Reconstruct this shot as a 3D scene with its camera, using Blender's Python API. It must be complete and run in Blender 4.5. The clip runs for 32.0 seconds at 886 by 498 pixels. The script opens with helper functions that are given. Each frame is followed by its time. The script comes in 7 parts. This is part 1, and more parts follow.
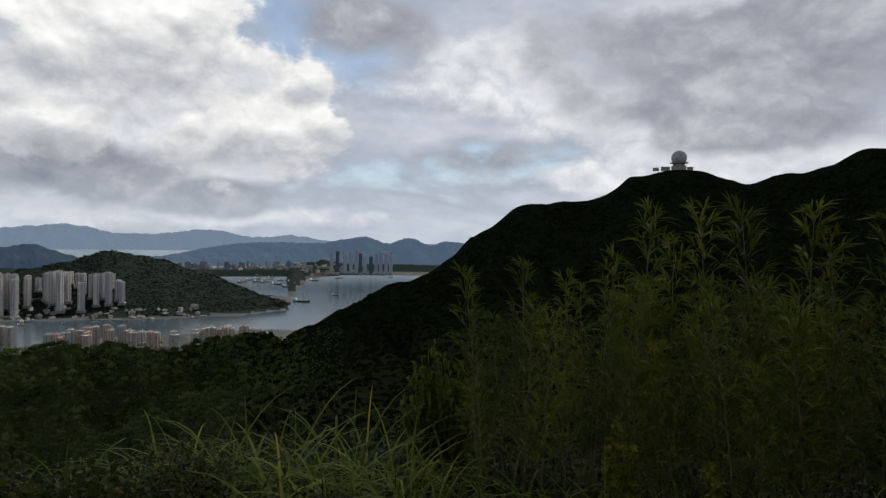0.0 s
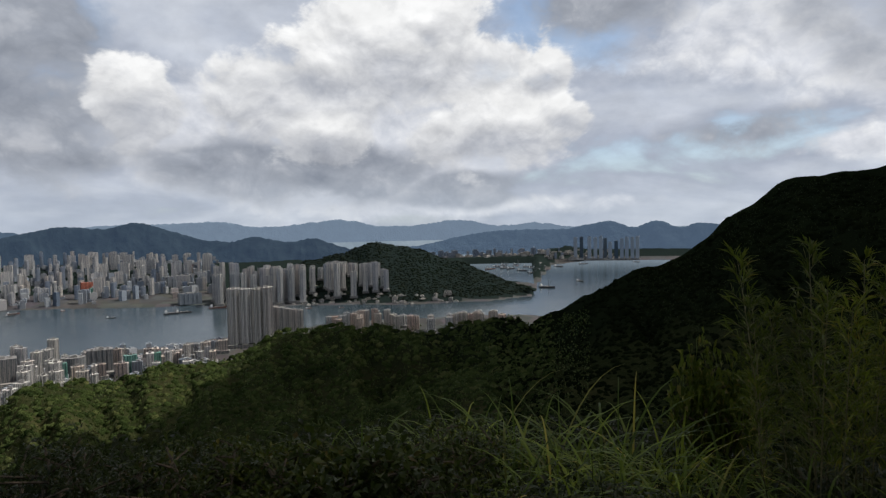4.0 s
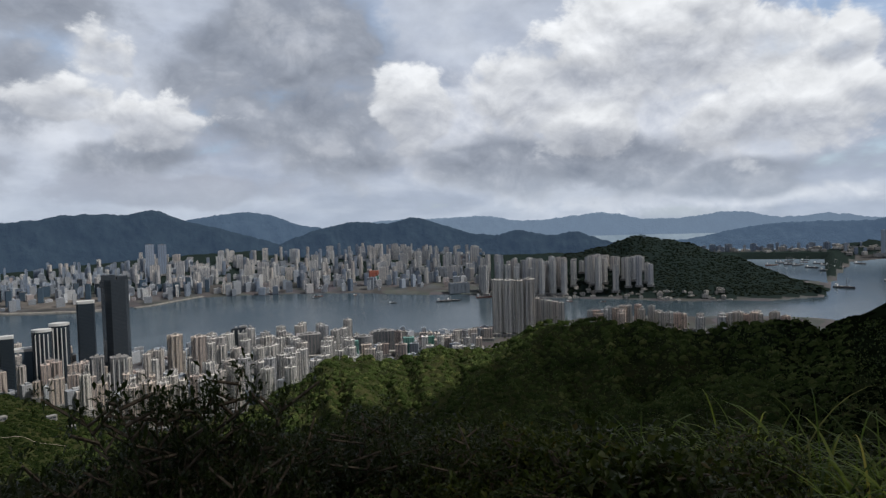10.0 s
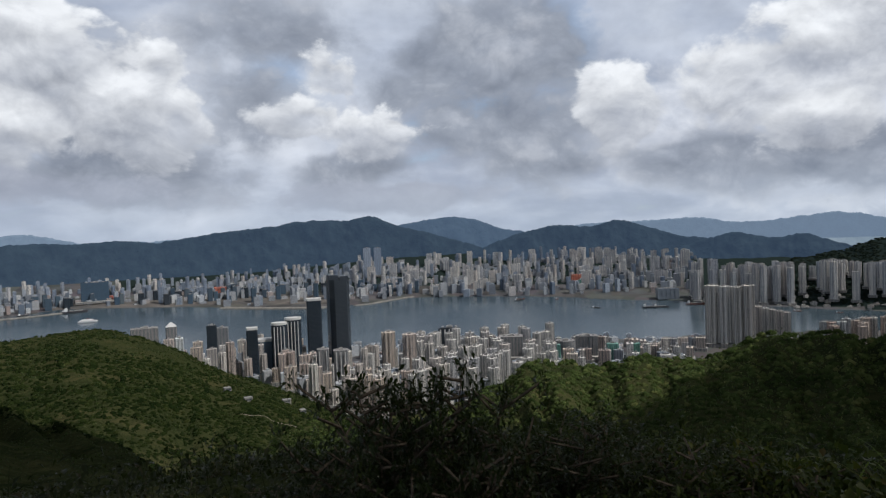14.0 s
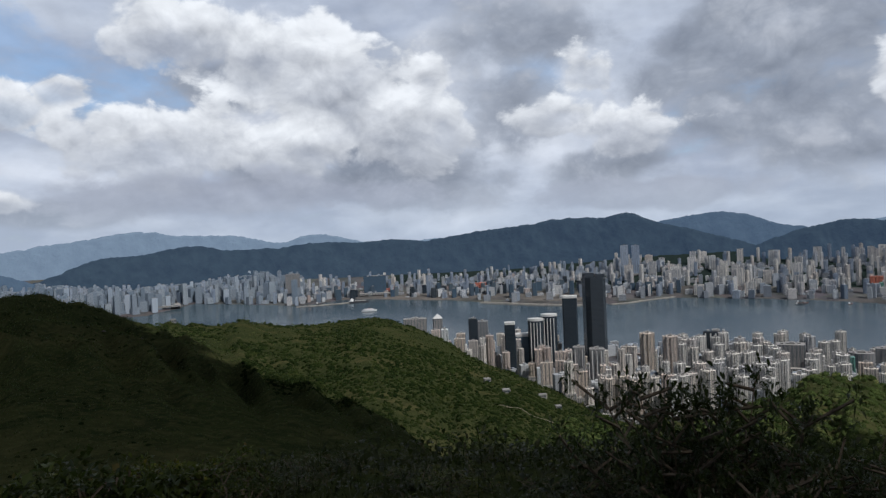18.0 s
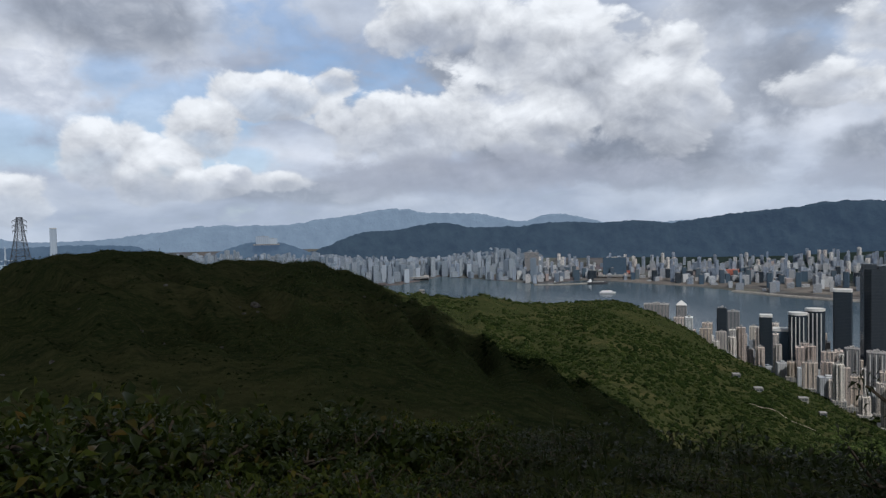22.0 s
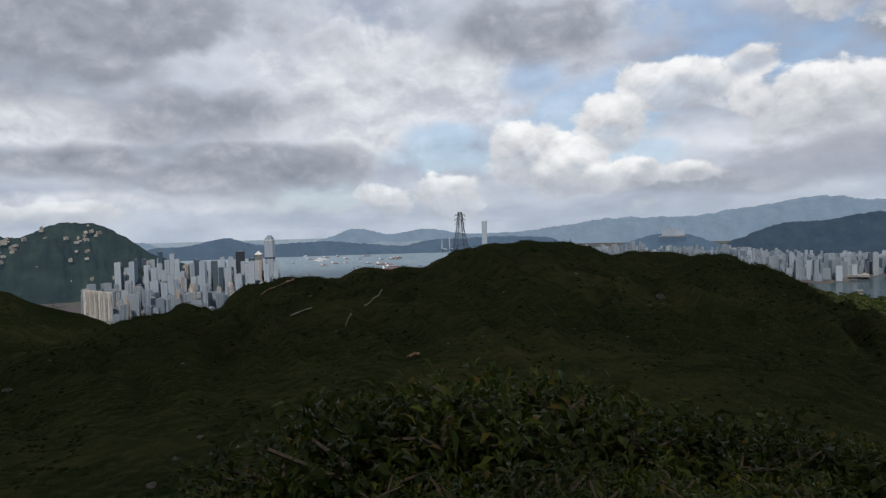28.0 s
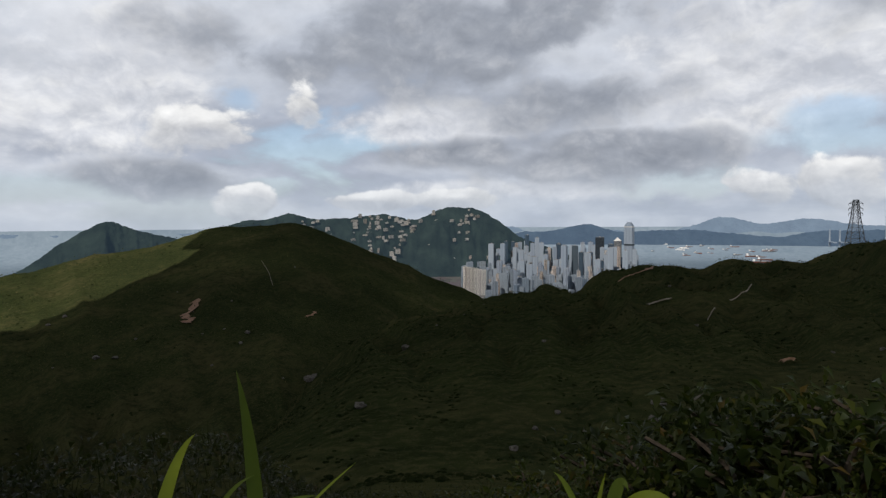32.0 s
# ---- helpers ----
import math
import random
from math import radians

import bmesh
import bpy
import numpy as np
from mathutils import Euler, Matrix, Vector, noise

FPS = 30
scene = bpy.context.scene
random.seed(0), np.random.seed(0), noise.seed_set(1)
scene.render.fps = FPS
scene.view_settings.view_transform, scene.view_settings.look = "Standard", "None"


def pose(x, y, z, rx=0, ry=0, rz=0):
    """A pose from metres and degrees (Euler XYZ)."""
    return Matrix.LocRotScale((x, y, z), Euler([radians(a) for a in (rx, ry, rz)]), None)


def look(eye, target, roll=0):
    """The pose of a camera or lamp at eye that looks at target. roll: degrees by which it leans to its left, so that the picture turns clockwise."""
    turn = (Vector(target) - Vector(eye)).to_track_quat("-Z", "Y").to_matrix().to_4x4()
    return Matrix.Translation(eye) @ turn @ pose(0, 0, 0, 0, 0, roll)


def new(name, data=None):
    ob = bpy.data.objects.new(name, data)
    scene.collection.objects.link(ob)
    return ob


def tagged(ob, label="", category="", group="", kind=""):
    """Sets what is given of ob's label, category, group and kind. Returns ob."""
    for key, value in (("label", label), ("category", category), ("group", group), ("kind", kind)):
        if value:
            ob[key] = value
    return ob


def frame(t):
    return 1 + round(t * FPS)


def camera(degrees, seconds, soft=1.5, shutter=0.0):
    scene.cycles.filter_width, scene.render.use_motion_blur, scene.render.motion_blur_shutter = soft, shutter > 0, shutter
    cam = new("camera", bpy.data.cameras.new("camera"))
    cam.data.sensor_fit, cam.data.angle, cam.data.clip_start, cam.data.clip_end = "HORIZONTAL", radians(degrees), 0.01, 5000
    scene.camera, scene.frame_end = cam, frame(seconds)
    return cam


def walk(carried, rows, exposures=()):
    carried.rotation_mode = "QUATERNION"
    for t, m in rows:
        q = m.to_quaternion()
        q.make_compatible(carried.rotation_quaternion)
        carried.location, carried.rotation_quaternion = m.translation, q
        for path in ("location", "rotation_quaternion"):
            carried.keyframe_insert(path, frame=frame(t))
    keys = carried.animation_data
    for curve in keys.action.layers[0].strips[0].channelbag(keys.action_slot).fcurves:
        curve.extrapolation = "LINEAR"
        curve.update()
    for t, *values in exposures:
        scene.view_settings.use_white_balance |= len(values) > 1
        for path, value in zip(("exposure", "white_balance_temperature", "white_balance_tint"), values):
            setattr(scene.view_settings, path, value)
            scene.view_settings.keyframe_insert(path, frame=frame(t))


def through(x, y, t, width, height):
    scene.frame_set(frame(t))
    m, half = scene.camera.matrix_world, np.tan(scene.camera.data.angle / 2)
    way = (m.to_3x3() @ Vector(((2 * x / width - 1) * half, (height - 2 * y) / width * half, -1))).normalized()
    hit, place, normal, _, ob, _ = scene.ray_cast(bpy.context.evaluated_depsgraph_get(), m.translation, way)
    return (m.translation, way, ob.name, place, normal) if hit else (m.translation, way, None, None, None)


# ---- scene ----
# World: y runs north over the harbour, x east, the turning point of the camera is the origin, the sea lies 432 m below.
cam = camera(67.5, 32.0, soft=1.35)
ARM = 0.4  # the camera is held at arm's length and swings round the body
# seconds, yaw, pitch, roll
ROWS = [
    (0.0, -56.48, -1.01, 1.04),
    (0.5, -52.83, -1.25, -0.24),
    (1.0, -50.89, -1.83, -0.66),
    (1.5, -50.99, -1.73, -0.95),
    (2.0, -47.62, -1.20, -1.73),
    (2.5, -43.70, -1.35, -2.14),
    (3.0, -40.19, -1.39, -2.21),
    (3.5, -37.83, -1.90, -1.68),
    (5.5, -30.42, -2.12, -1.02),
    (6.0, -29.60, -2.21, -1.19),
    (6.5, -27.78, -2.67, -0.77),
    (7.0, -23.75, -2.34, -1.71),
    (7.5, -20.80, -1.86, -2.13),
    (8.0, -19.77, -1.77, -1.58),
    (8.5, -18.35, -2.14, -1.41),
    (9.0, -15.35, -2.20, -1.46),
    (9.5, -14.01, -2.17, -1.52),
    (10.0, -13.32, -2.24, -1.67),
    (10.5, -11.77, -2.21, -1.62),
    (11.0, -9.33, -2.19, -1.82),
    (11.5, -7.27, -2.26, -2.07),
    (12.0, -5.14, -1.61, -2.20),
    (12.5, -1.84, -1.44, -2.52),
    (13.0, -0.00, -1.54, -2.16),
    (13.5, 1.25, -1.35, -2.27),
    (14.0, 3.99, -1.38, -2.14),
    (14.5, 7.65, -1.58, -2.20),
    (15.0, 10.71, -1.50, -1.96),
    (15.5, 14.08, -1.07, -1.60),
    (17.5, 23.68, -0.94, -2.51),
    (18.0, 25.81, -0.71, -2.50),
    (18.5, 27.49, -1.06, -2.76),
    (19.0, 29.38, -1.80, -2.76),
    (19.5, 31.89, -1.88, -2.80),
    (20.0, 34.63, -1.78, -2.82),
    (20.5, 38.18, -2.26, -3.21),
    (21.0, 39.95, -2.29, -2.53),
    (21.5, 42.27, -1.70, -1.92),
    (22.0, 46.30, -1.84, -1.11),
    (22.5, 49.61, -1.62, -1.05),
    (23.0, 51.80, -2.20, -0.65),
    (23.5, 53.59, -2.19, -0.51),
    (24.0, 55.63, -1.78, -0.34),
    (24.5, 58.94, -1.37, -0.47),
    (25.0, 62.43, -1.60, -0.98),
    (25.5, 66.71, -1.82, -1.38),
    (26.0, 70.51, -1.92, -2.29),
    (26.5, 72.05, -2.15, -2.00),
    (28.5, 83.69, -1.80, -1.18),
    (29.0, 87.17, -2.10, -0.71),
    (29.5, 91.84, -2.43, -0.65),
    (30.0, 95.51, -2.88, -0.25),
    (30.5, 99.89, -2.19, -0.15),
    (31.0, 102.63, -2.48, 0.39),
    (31.5, 107.37, -2.69, -0.58),
    (32.0, 110.67, -2.44, -0.34),
]
walk(cam, [(t, pose(-ARM * math.sin(radians(yaw)), ARM * math.cos(radians(yaw)), 0, 0, 0, yaw) @ pose(0, 0, 0, 90 + pitch, 0, 0) @ pose(0, 0, 0, 0, 0, roll))
           for t, yaw, pitch, roll in ROWS],
     [(0.0, 0.05, 6830, 10), (6.0, -0.03, 6600, 10), (13.0, -0.06, 6400, 10), (20.0, -0.05, 6250, 10), (25.0, -0.05, 6400, 10), (31.0, 0.0, 6720, 10), (32.0, 0.0, 6720, 10)])

# ---- sky, sun, light ----
SUN_AZ, SUN_EL = 110.0, 54.0


def link(nt, a, b):
    nt.links.new(a, b)


def calc(nt, op, a, b=None, c=None, clamp=False):
    n = nt.nodes.new("ShaderNodeMath")
    n.operation, n.use_clamp = op, clamp
    for i, v in enumerate((a, b, c)):
        if v is None:
            continue
        if isinstance(v, (int, float)):
            n.inputs[i].default_value = v
        else:
            nt.links.new(v, n.inputs[i])
    return n.outputs[0]


def ramp(nt, fac, stops, smooth=False):
    n = nt.nodes.new("ShaderNodeValToRGB")
    if smooth:
        n.color_ramp.interpolation = "EASE"
    el = n.color_ramp.elements
    while len(el) < len(stops):
        el.new(0.5)
    for e, (p, c) in zip(el, stops):
        e.position, e.color = p, (c if len(c) == 4 else (*c, 1))
    nt.links.new(fac, n.inputs[0])
    return n.outputs[0]


def mixc(nt, fac, a, b, mode="MIX"):
    n = nt.nodes.new("ShaderNodeMix")
    n.data_type, n.blend_type = "RGBA", mode
    for i, v in ((0, fac), (6, a), (7, b)):
        if isinstance(v, (int, float)):
            n.inputs[i].default_value = v
        elif isinstance(v, tuple):
            n.inputs[i].default_value = (*v, 1)
        else:
            nt.links.new(v, n.inputs[i])
    return n.outputs[2]


def noise_of(nt, vec, scale, detail=4.0, rough=0.55, warp=0.0):
    n = nt.nodes.new("ShaderNodeTexNoise")
    n.inputs["Scale"].default_value, n.inputs["Detail"].default_value = scale, detail
    n.inputs["Roughness"].default_value, n.inputs["Distortion"].default_value = rough, warp
    nt.links.new(vec, n.inputs["Vector"])
    return n.outputs["Fac"]


# the clouds: kind, bearing, height, half width, half height (degrees), strength
EAST_CLOUDS = (
    ("glow", 31.9, 10.5, 13.5, 7.5), ("gap", 49, 15, 4, 3.5, 0.45), ("grey", 50, 17.5, 6, 2.2), ("glow", 62, 12.5, 8, 3.8), ("grey", 59.6, 6.8, 5.6, 2.1),
    ("grey", 79, 16.4, 15, 3.4), ("glow", 73, 10.8, 8, 2.6), ("grey", 82, 9.5, 8, 2.2, 0.8),
)
NORTH_EAST_CLOUDS = (
    ("glow", 78, 7, 8, 1.6), ("grey", 27.3, 4.6, 7.5, 1.8), ("glow", 40, 1.6, 16, 0.9, 0.7), ("gap", 6.5, 15, 4, 4, 0.5), ("glow", 15, 8.6, 7, 4.2),
    ("grey", 18, 5.4, 6, 1.7), ("grey", 3.4, 8.2, 4.6, 3.6), ("grey", 0.5, 12.5, 4, 3.5, 0.8),
)
NORTH_CLOUDS = (
    ("grey", -3, 9.5, 8, 6, 0.5), ("grey", -19, 11, 7, 6, 0.45), ("grey", 7.2, 5.4, 2.6, 1.6), ("glow", -11, 8.8, 5, 3), ("grey", -6, 14.5, 5, 3, 0.7),
    ("gap", -17, 14, 5, 4, 0.4), ("glow", -26.6, 13.4, 3.4, 5), ("grey", -31, 7, 6, 2.6), ("gap", -58.4, 16.3, 5.6, 3.8), ("gap", -57, 12.0, 2.6, 2.6, 0.6),
)
NORTH_WEST_CLOUDS = (
    ("gap", -69, 8.5, 7, 2.4, 0.75), ("glow", -38, 12, 8, 6), ("grey", -39.5, 6.2, 5, 1.4, 0.8),
)
WEST_CLOUDS = (
    ("glow", -84, 12.6, 15, 5.5), ("gap", -79, 6.0, 6, 1.7, 0.8), ("gap", -90.5, 3.0, 5.5, 1.5, 0.85), ("glow", -90.5, 9.8, 5, 3.4), ("grey", -109, 15.6, 17, 3.6),
    ("glow", -113, 8.0, 8, 1.8), ("grey", -97, 6.0, 7, 1.7), ("glow", -104, 2.6, 10, 0.8, 0.7), ("grey", -121.5, 13, 7, 2.4, 0.7), ("glow", -139, 10, 9.5, 4.8),
)
SOUTH_WEST_CLOUDS = (
    ("gap", -127.5, 10.2, 2.6, 2, 0.5), ("gap", -141, 2.4, 9, 1.3, 0.9), ("gap", -124.5, 3.0, 4, 1.0, 0.8),
)

# the forms within them: heads, hollows, bases and gaps
EAST_FORMS = (
    ("grey", 81.1, 14.7, 16.1, 5.4, 0.85), ("gap", 43.5, 16.4, 5.4, 5.4, 0.5), ("heap", 31.1, 13.8, 11.2, 5.9), ("heap", 39.1, 13.4, 2.4, 3.4), ("heap", 44.8, 12.0, 2.1, 2.1),
    ("heap", 25.5, 7.4, 3.4, 2.0), ("grey", 27.3, 4.8, 7.3, 2.4, 0.9), ("grey", 38.3, 3.2, 5.4, 1.4, 0.9), ("grey", 59.5, 7.1, 4.4, 1.6, 0.95), ("glow", 61.8, 14.3, 5.9, 3.4, 0.9),
    ("glow", 69.1, 5.5, 4.4, 1.1, 0.9), ("grey", 77.9, 10.7, 9.8, 2.0, 0.6),
)
NORTH_EAST_FORMS = (
    ("grey", 1.8, 13.8, 8.3, 4.4, 0.8), ("grey", 4.2, 7.5, 5.6, 3.9, 1), ("heap", 11.6, 10.4, 3.4, 3.7), ("heap", 25.4, 12.2, 9.3, 4.9), ("heap", 34.6, 15.4, 3.2, 2.9),
    ("heap", 39.6, 13.4, 2.4, 2.7), ("heap", 25.2, 7.6, 2.9, 1.5), ("heap", 40.2, 7.6, 7.3, 2.9), ("heap", 46.1, 8.7, 2.9, 2.0), ("grey", 27.6, 4.7, 7.8, 1.6, 0.95),
    ("grey", 17.1, 5.3, 5.9, 2.1, 0.85), ("grey", 38.2, 2.3, 6.3, 0.9, 0.8), ("grey", 59.2, 6.6, 4.9, 2.0, 0.95),
)
NORTH_FORMS = (
    ("grey", -31.0, 12.9, 6.3, 7.8, 0.7), ("grey", -16.4, 16.4, 12.7, 3.9, 0.6), ("grey", -30.3, 5.7, 9.8, 2.7, 1), ("heap", -26.6, 13.7, 2.2, 2.4), ("heap", -25.4, 10.0, 2.4, 3.4),
    ("heap", -12.5, 13.5, 3.4, 2.7), ("heap", -10.4, 8.9, 5.4, 2.4), ("grey", 2.2, 9.5, 5.4, 4.4, 1), ("grey", -4.0, 13.4, 5.9, 2.9, 0.7), ("base", -7.8, 3.2, 9.8, 1.5, 0.8),
)
NORTH_WEST_FORMS = (
    ("gap", -58.5, 16.0, 6.3, 2.7, 0.9), ("gap", -64.6, 9.9, 4.4, 2.9, 0.6), ("heap", -47.2, 16.9, 6.3, 3.4), ("heap", -40.7, 15.5, 2.9, 2.9), ("grey", -44.6, 13.8, 6.3, 2.9, 0.55),
    ("heap", -33.1, 13.9, 7.3, 5.4), ("heap", -28.4, 10.0, 5.4, 4.4), ("heap", -60.4, 11.5, 3.7, 2.1), ("heap", -55.2, 12.7, 2.2, 1.6), ("heap", -49.0, 9.5, 6.1, 3.0),
    ("heap", -37.3, 8.1, 4.4, 2.9), ("base", -41.3, 4.4, 14.6, 1.8, 0.95), ("heap", -13.4, 13.8, 2.4, 2.9), ("grey", -7.6, 12.1, 5.4, 3.4, 0.8),
)
NORTH_WEST_2_FORMS = (
    ("heap", -15.1, 10.1, 5.4, 2.0), ("grey", -11.0, 6.0, 6.3, 2.2, 0.85), ("heap", -64.2, 3.9, 1.5, 1.0), ("heap", -66.0, 8.0, 2.4, 2.0), ("heap", -59.6, 4.1, 2.2, 0.9),
    ("gap", -64.5, 5.8, 5.4, 1.3, 0.7), ("heap", -67.4, 4.0, 1.5, 1.2),
)
WEST_FORMS = (
    ("gap", -58.4, 16.3, 5.9, 2.7, 0.9), ("gap", -70.1, 10.0, 3.9, 3.4, 0.6), ("grey", -93.9, 5.4, 7.3, 2.4, 0.95), ("glow", -86.6, 10.0, 10.7, 3.9, 0.7), ("grey", -74.7, 16.2, 10.7, 2.9, 0.6),
    ("heap", -73.5, 6.8, 2.1, 2.3), ("heap", -69.1, 5.1, 2.9, 2.1), ("heap", -79.3, 3.4, 2.9, 1.5), ("heap", -84.8, 2.5, 2.8, 1.4), ("heap", -64.7, 4.1, 2.0, 1.1),
    ("heap", -60.2, 11.6, 3.0, 2.1), ("heap", -54.9, 12.6, 2.7, 1.6), ("heap", -49.1, 8.6, 6.3, 3.0), ("grey", -57.7, 3.2, 6.8, 1.1, 0.8),
)
SOUTH_WEST_FORMS = (
    ("grey", -113.4, 13.9, 16.1, 3.9, 0.95), ("grey", -99.0, 10.1, 9.8, 2.9, 0.8), ("glow", -94.8, 14.1, 2.9, 2.0, 0.9), ("glow", -134.1, 12.7, 5.4, 3.9, 0.9), ("heap", -122.0, 9.2, 2.4, 2.1),
    ("heap", -130.1, 7.3, 5.4, 2.2), ("grey", -133.2, 3.6, 7.3, 1.5, 0.95), ("grey", -98.0, 4.9, 9.3, 1.7, 0.95), ("grey", -109.6, 5.7, 8.8, 1.3, 0.8), ("heap", -127.1, 2.0, 2.1, 1.3),
    ("gap", -134.3, 0.8, 7.8, 1.3, 0.8), ("glow", -111.6, 8.3, 7.3, 2.0, 0.9), ("heap", -117.6, 1.7, 4.9, 0.8), ("heap", -109.6, 1.8, 3.4, 0.7),
)
SOUTH_WEST_2_FORMS = (
    ("glow", -87.3, 9.8, 5.9, 3.7, 0.9), ("gap", -79.5, 7.3, 4.4, 2.4, 0.8), ("gap", -89.5, 3.4, 5.4, 1.0, 0.7), ("heap", -73.6, 6.3, 2.9, 2.7), ("heap", -79.8, 2.8, 3.5, 2.0),
    ("heap", -84.7, 1.9, 2.5, 1.5), ("heap", -70.0, 4.5, 2.7, 2.2), ("gap", -72.3, 11.7, 4.4, 2.9, 0.4),
)
SKY_SECTORS = (EAST_CLOUDS, NORTH_EAST_CLOUDS, NORTH_CLOUDS, NORTH_WEST_CLOUDS, WEST_CLOUDS, SOUTH_WEST_CLOUDS, EAST_FORMS, NORTH_EAST_FORMS, NORTH_FORMS, NORTH_WEST_FORMS, NORTH_WEST_2_FORMS, WEST_FORMS, SOUTH_WEST_FORMS, SOUTH_WEST_2_FORMS)


def build_sky():
    world = bpy.data.worlds.new("sky")
    scene.world = world
    world.use_nodes = True
    nt = world.node_tree
    nt.nodes.clear()
    sky = nt.nodes.new("ShaderNodeTexSky")
    sky.sky_type, sky.sun_disc = "NISHITA", False
    sky.sun_elevation, sky.sun_rotation = radians(SUN_EL), radians(SUN_AZ)
    co = nt.nodes.new("ShaderNodeTexCoord").outputs["Generated"]
    sep = nt.nodes.new("ShaderNodeSeparateXYZ")
    link(nt, co, sep.inputs[0])
    height = sep.outputs[2]
    # overcast deck: the direction is spread on a flat sheet so that clouds shrink towards the horizon
    lift = calc(nt, "ADD", calc(nt, "MAXIMUM", height, 0.0), 0.3)
    comb = nt.nodes.new("ShaderNodeCombineXYZ")
    link(nt, calc(nt, "DIVIDE", sep.outputs[0], lift), comb.inputs[0])
    link(nt, calc(nt, "DIVIDE", sep.outputs[1], lift), comb.inputs[1])
    link(nt, calc(nt, "MULTIPLY", height, 3.0), comb.inputs[2])
    deck = noise_of(nt, comb.outputs[0], 1.3, 7, 0.52, 0.2)
    puffs = nt.nodes.new("ShaderNodeVectorMath")
    puffs.operation = "MULTIPLY"
    puffs.inputs[1].default_value = (1, 1, 1.5)
    link(nt, co, puffs.inputs[0])
    # cauliflower heads: round cells on a warped lattice
    warp = nt.nodes.new("ShaderNodeTexNoise")
    warp.inputs["Scale"].default_value, warp.inputs["Detail"].default_value = 9.0, 4.0
    link(nt, co, warp.inputs["Vector"])

    def heads(vec):
        shift = nt.nodes.new("ShaderNodeVectorMath")
        shift.operation = "MULTIPLY_ADD"
        link(nt, warp.outputs["Color"], shift.inputs[0])
        shift.inputs[1].default_value = (0.10, 0.10, 0.10)
        link(nt, vec, shift.inputs[2])
        v = nt.nodes.new("ShaderNodeTexVoronoi")
        v.feature, v.normalize = "SMOOTH_F1", True
        for k, x in (("Scale", 9.0), ("Detail", 4.0), ("Roughness", 0.55), ("Lacunarity", 2.2), ("Smoothness", 0.2)):
            v.inputs[k].default_value = x
        link(nt, shift.outputs[0], v.inputs["Vector"])
        return calc(nt, "MULTIPLY_ADD", v.outputs["Distance"], -1.25, 0.92)

    soft = noise_of(nt, puffs.outputs[0], 7.0, 6, 0.5, 0.25)
    billow = calc(nt, "ADD", calc(nt, "MULTIPLY", soft, 0.45), calc(nt, "MULTIPLY", heads(puffs.outputs[0]), 0.55))
    lobes = noise_of(nt, puffs.outputs[0], 16.0, 5, 0.5, 0.2)
    under = nt.nodes.new("ShaderNodeVectorMath")
    under.operation = "ADD"
    under.inputs[1].default_value = (0.004, 0.004, 0.022)
    link(nt, puffs.outputs[0], under.inputs[0])
    soft_up = noise_of(nt, under.outputs[0], 7.0, 6, 0.5, 0.25)
    billow_up = calc(nt, "ADD", calc(nt, "MULTIPLY", soft_up, 0.45), calc(nt, "MULTIPLY", heads(under.outputs[0]), 0.55))
    relief = calc(nt, "MULTIPLY", calc(nt, "SUBTRACT", billow, billow_up), 2.6)
    swell = noise_of(nt, puffs.outputs[0], 3.4, 3, 0.5, 0.3)
    wisp = noise_of(nt, puffs.outputs[0], 34.0, 6, 0.62, 0.3)
    lobes_up = noise_of(nt, under.outputs[0], 16.0, 5, 0.5, 0.2)
    crinkle = calc(nt, "ADD", calc(nt, "MULTIPLY", calc(nt, "SUBTRACT", lobes, lobes_up), 1.5), calc(nt, "MULTIPLY", calc(nt, "SUBTRACT", wisp, 0.5), 0.35))
    rag = calc(nt, "MULTIPLY_ADD", calc(nt, "SUBTRACT", swell, 0.5), 2.0, calc(nt, "ADD", calc(nt, "MULTIPLY", calc(nt, "SUBTRACT", billow, 0.5), 2.9), calc(nt, "ADD", calc(nt, "MULTIPLY", calc(nt, "SUBTRACT", lobes, 0.5), 1.0), calc(nt, "MULTIPLY", calc(nt, "SUBTRACT", wisp, 0.5), 0.3))))
    pale = ramp(nt, height, [(0.0, (0.54, 0.63, 0.74)), (0.12, (0.48, 0.61, 0.79)), (0.35, (0.30, 0.46, 0.73))])
    blue = mixc(nt, 0.5, mixc(nt, 1.0, sky.outputs[0], (0.12, 0.12, 0.12), "MULTIPLY"), pale)
    tone = ramp(nt, deck, [(0.28, (0.28, 0.315, 0.40)), (0.44, (0.43, 0.47, 0.56)), (0.56, (0.59, 0.625, 0.70)), (0.72, (0.76, 0.78, 0.835))])
    sheet = calc(nt, "ADD", deck, calc(nt, "MULTIPLY", rag, 0.06))
    out = mixc(nt, ramp(nt, sheet, [(0.30, (0, 0, 0)), (0.42, (1, 1, 1))], True), blue, tone)

    lit_grey = ramp(nt, calc(nt, "ADD", billow, calc(nt, "MULTIPLY", relief, 0.25)), [(0.3, (0.23, 0.255, 0.31)), (0.55, (0.35, 0.375, 0.43)), (0.75, (0.52, 0.535, 0.58))])
    lit_base = ramp(nt, billow, [(0.3, (0.30, 0.32, 0.39)), (0.7, (0.46, 0.48, 0.54))])
    lit_glow = ramp(nt, calc(nt, "ADD", billow, relief), [(0.2, (0.55, 0.575, 0.64)), (0.55, (0.70, 0.715, 0.765)), (0.8, (0.83, 0.835, 0.86))])
    clouds = [p for sector in SKY_SECTORS for p in sector]

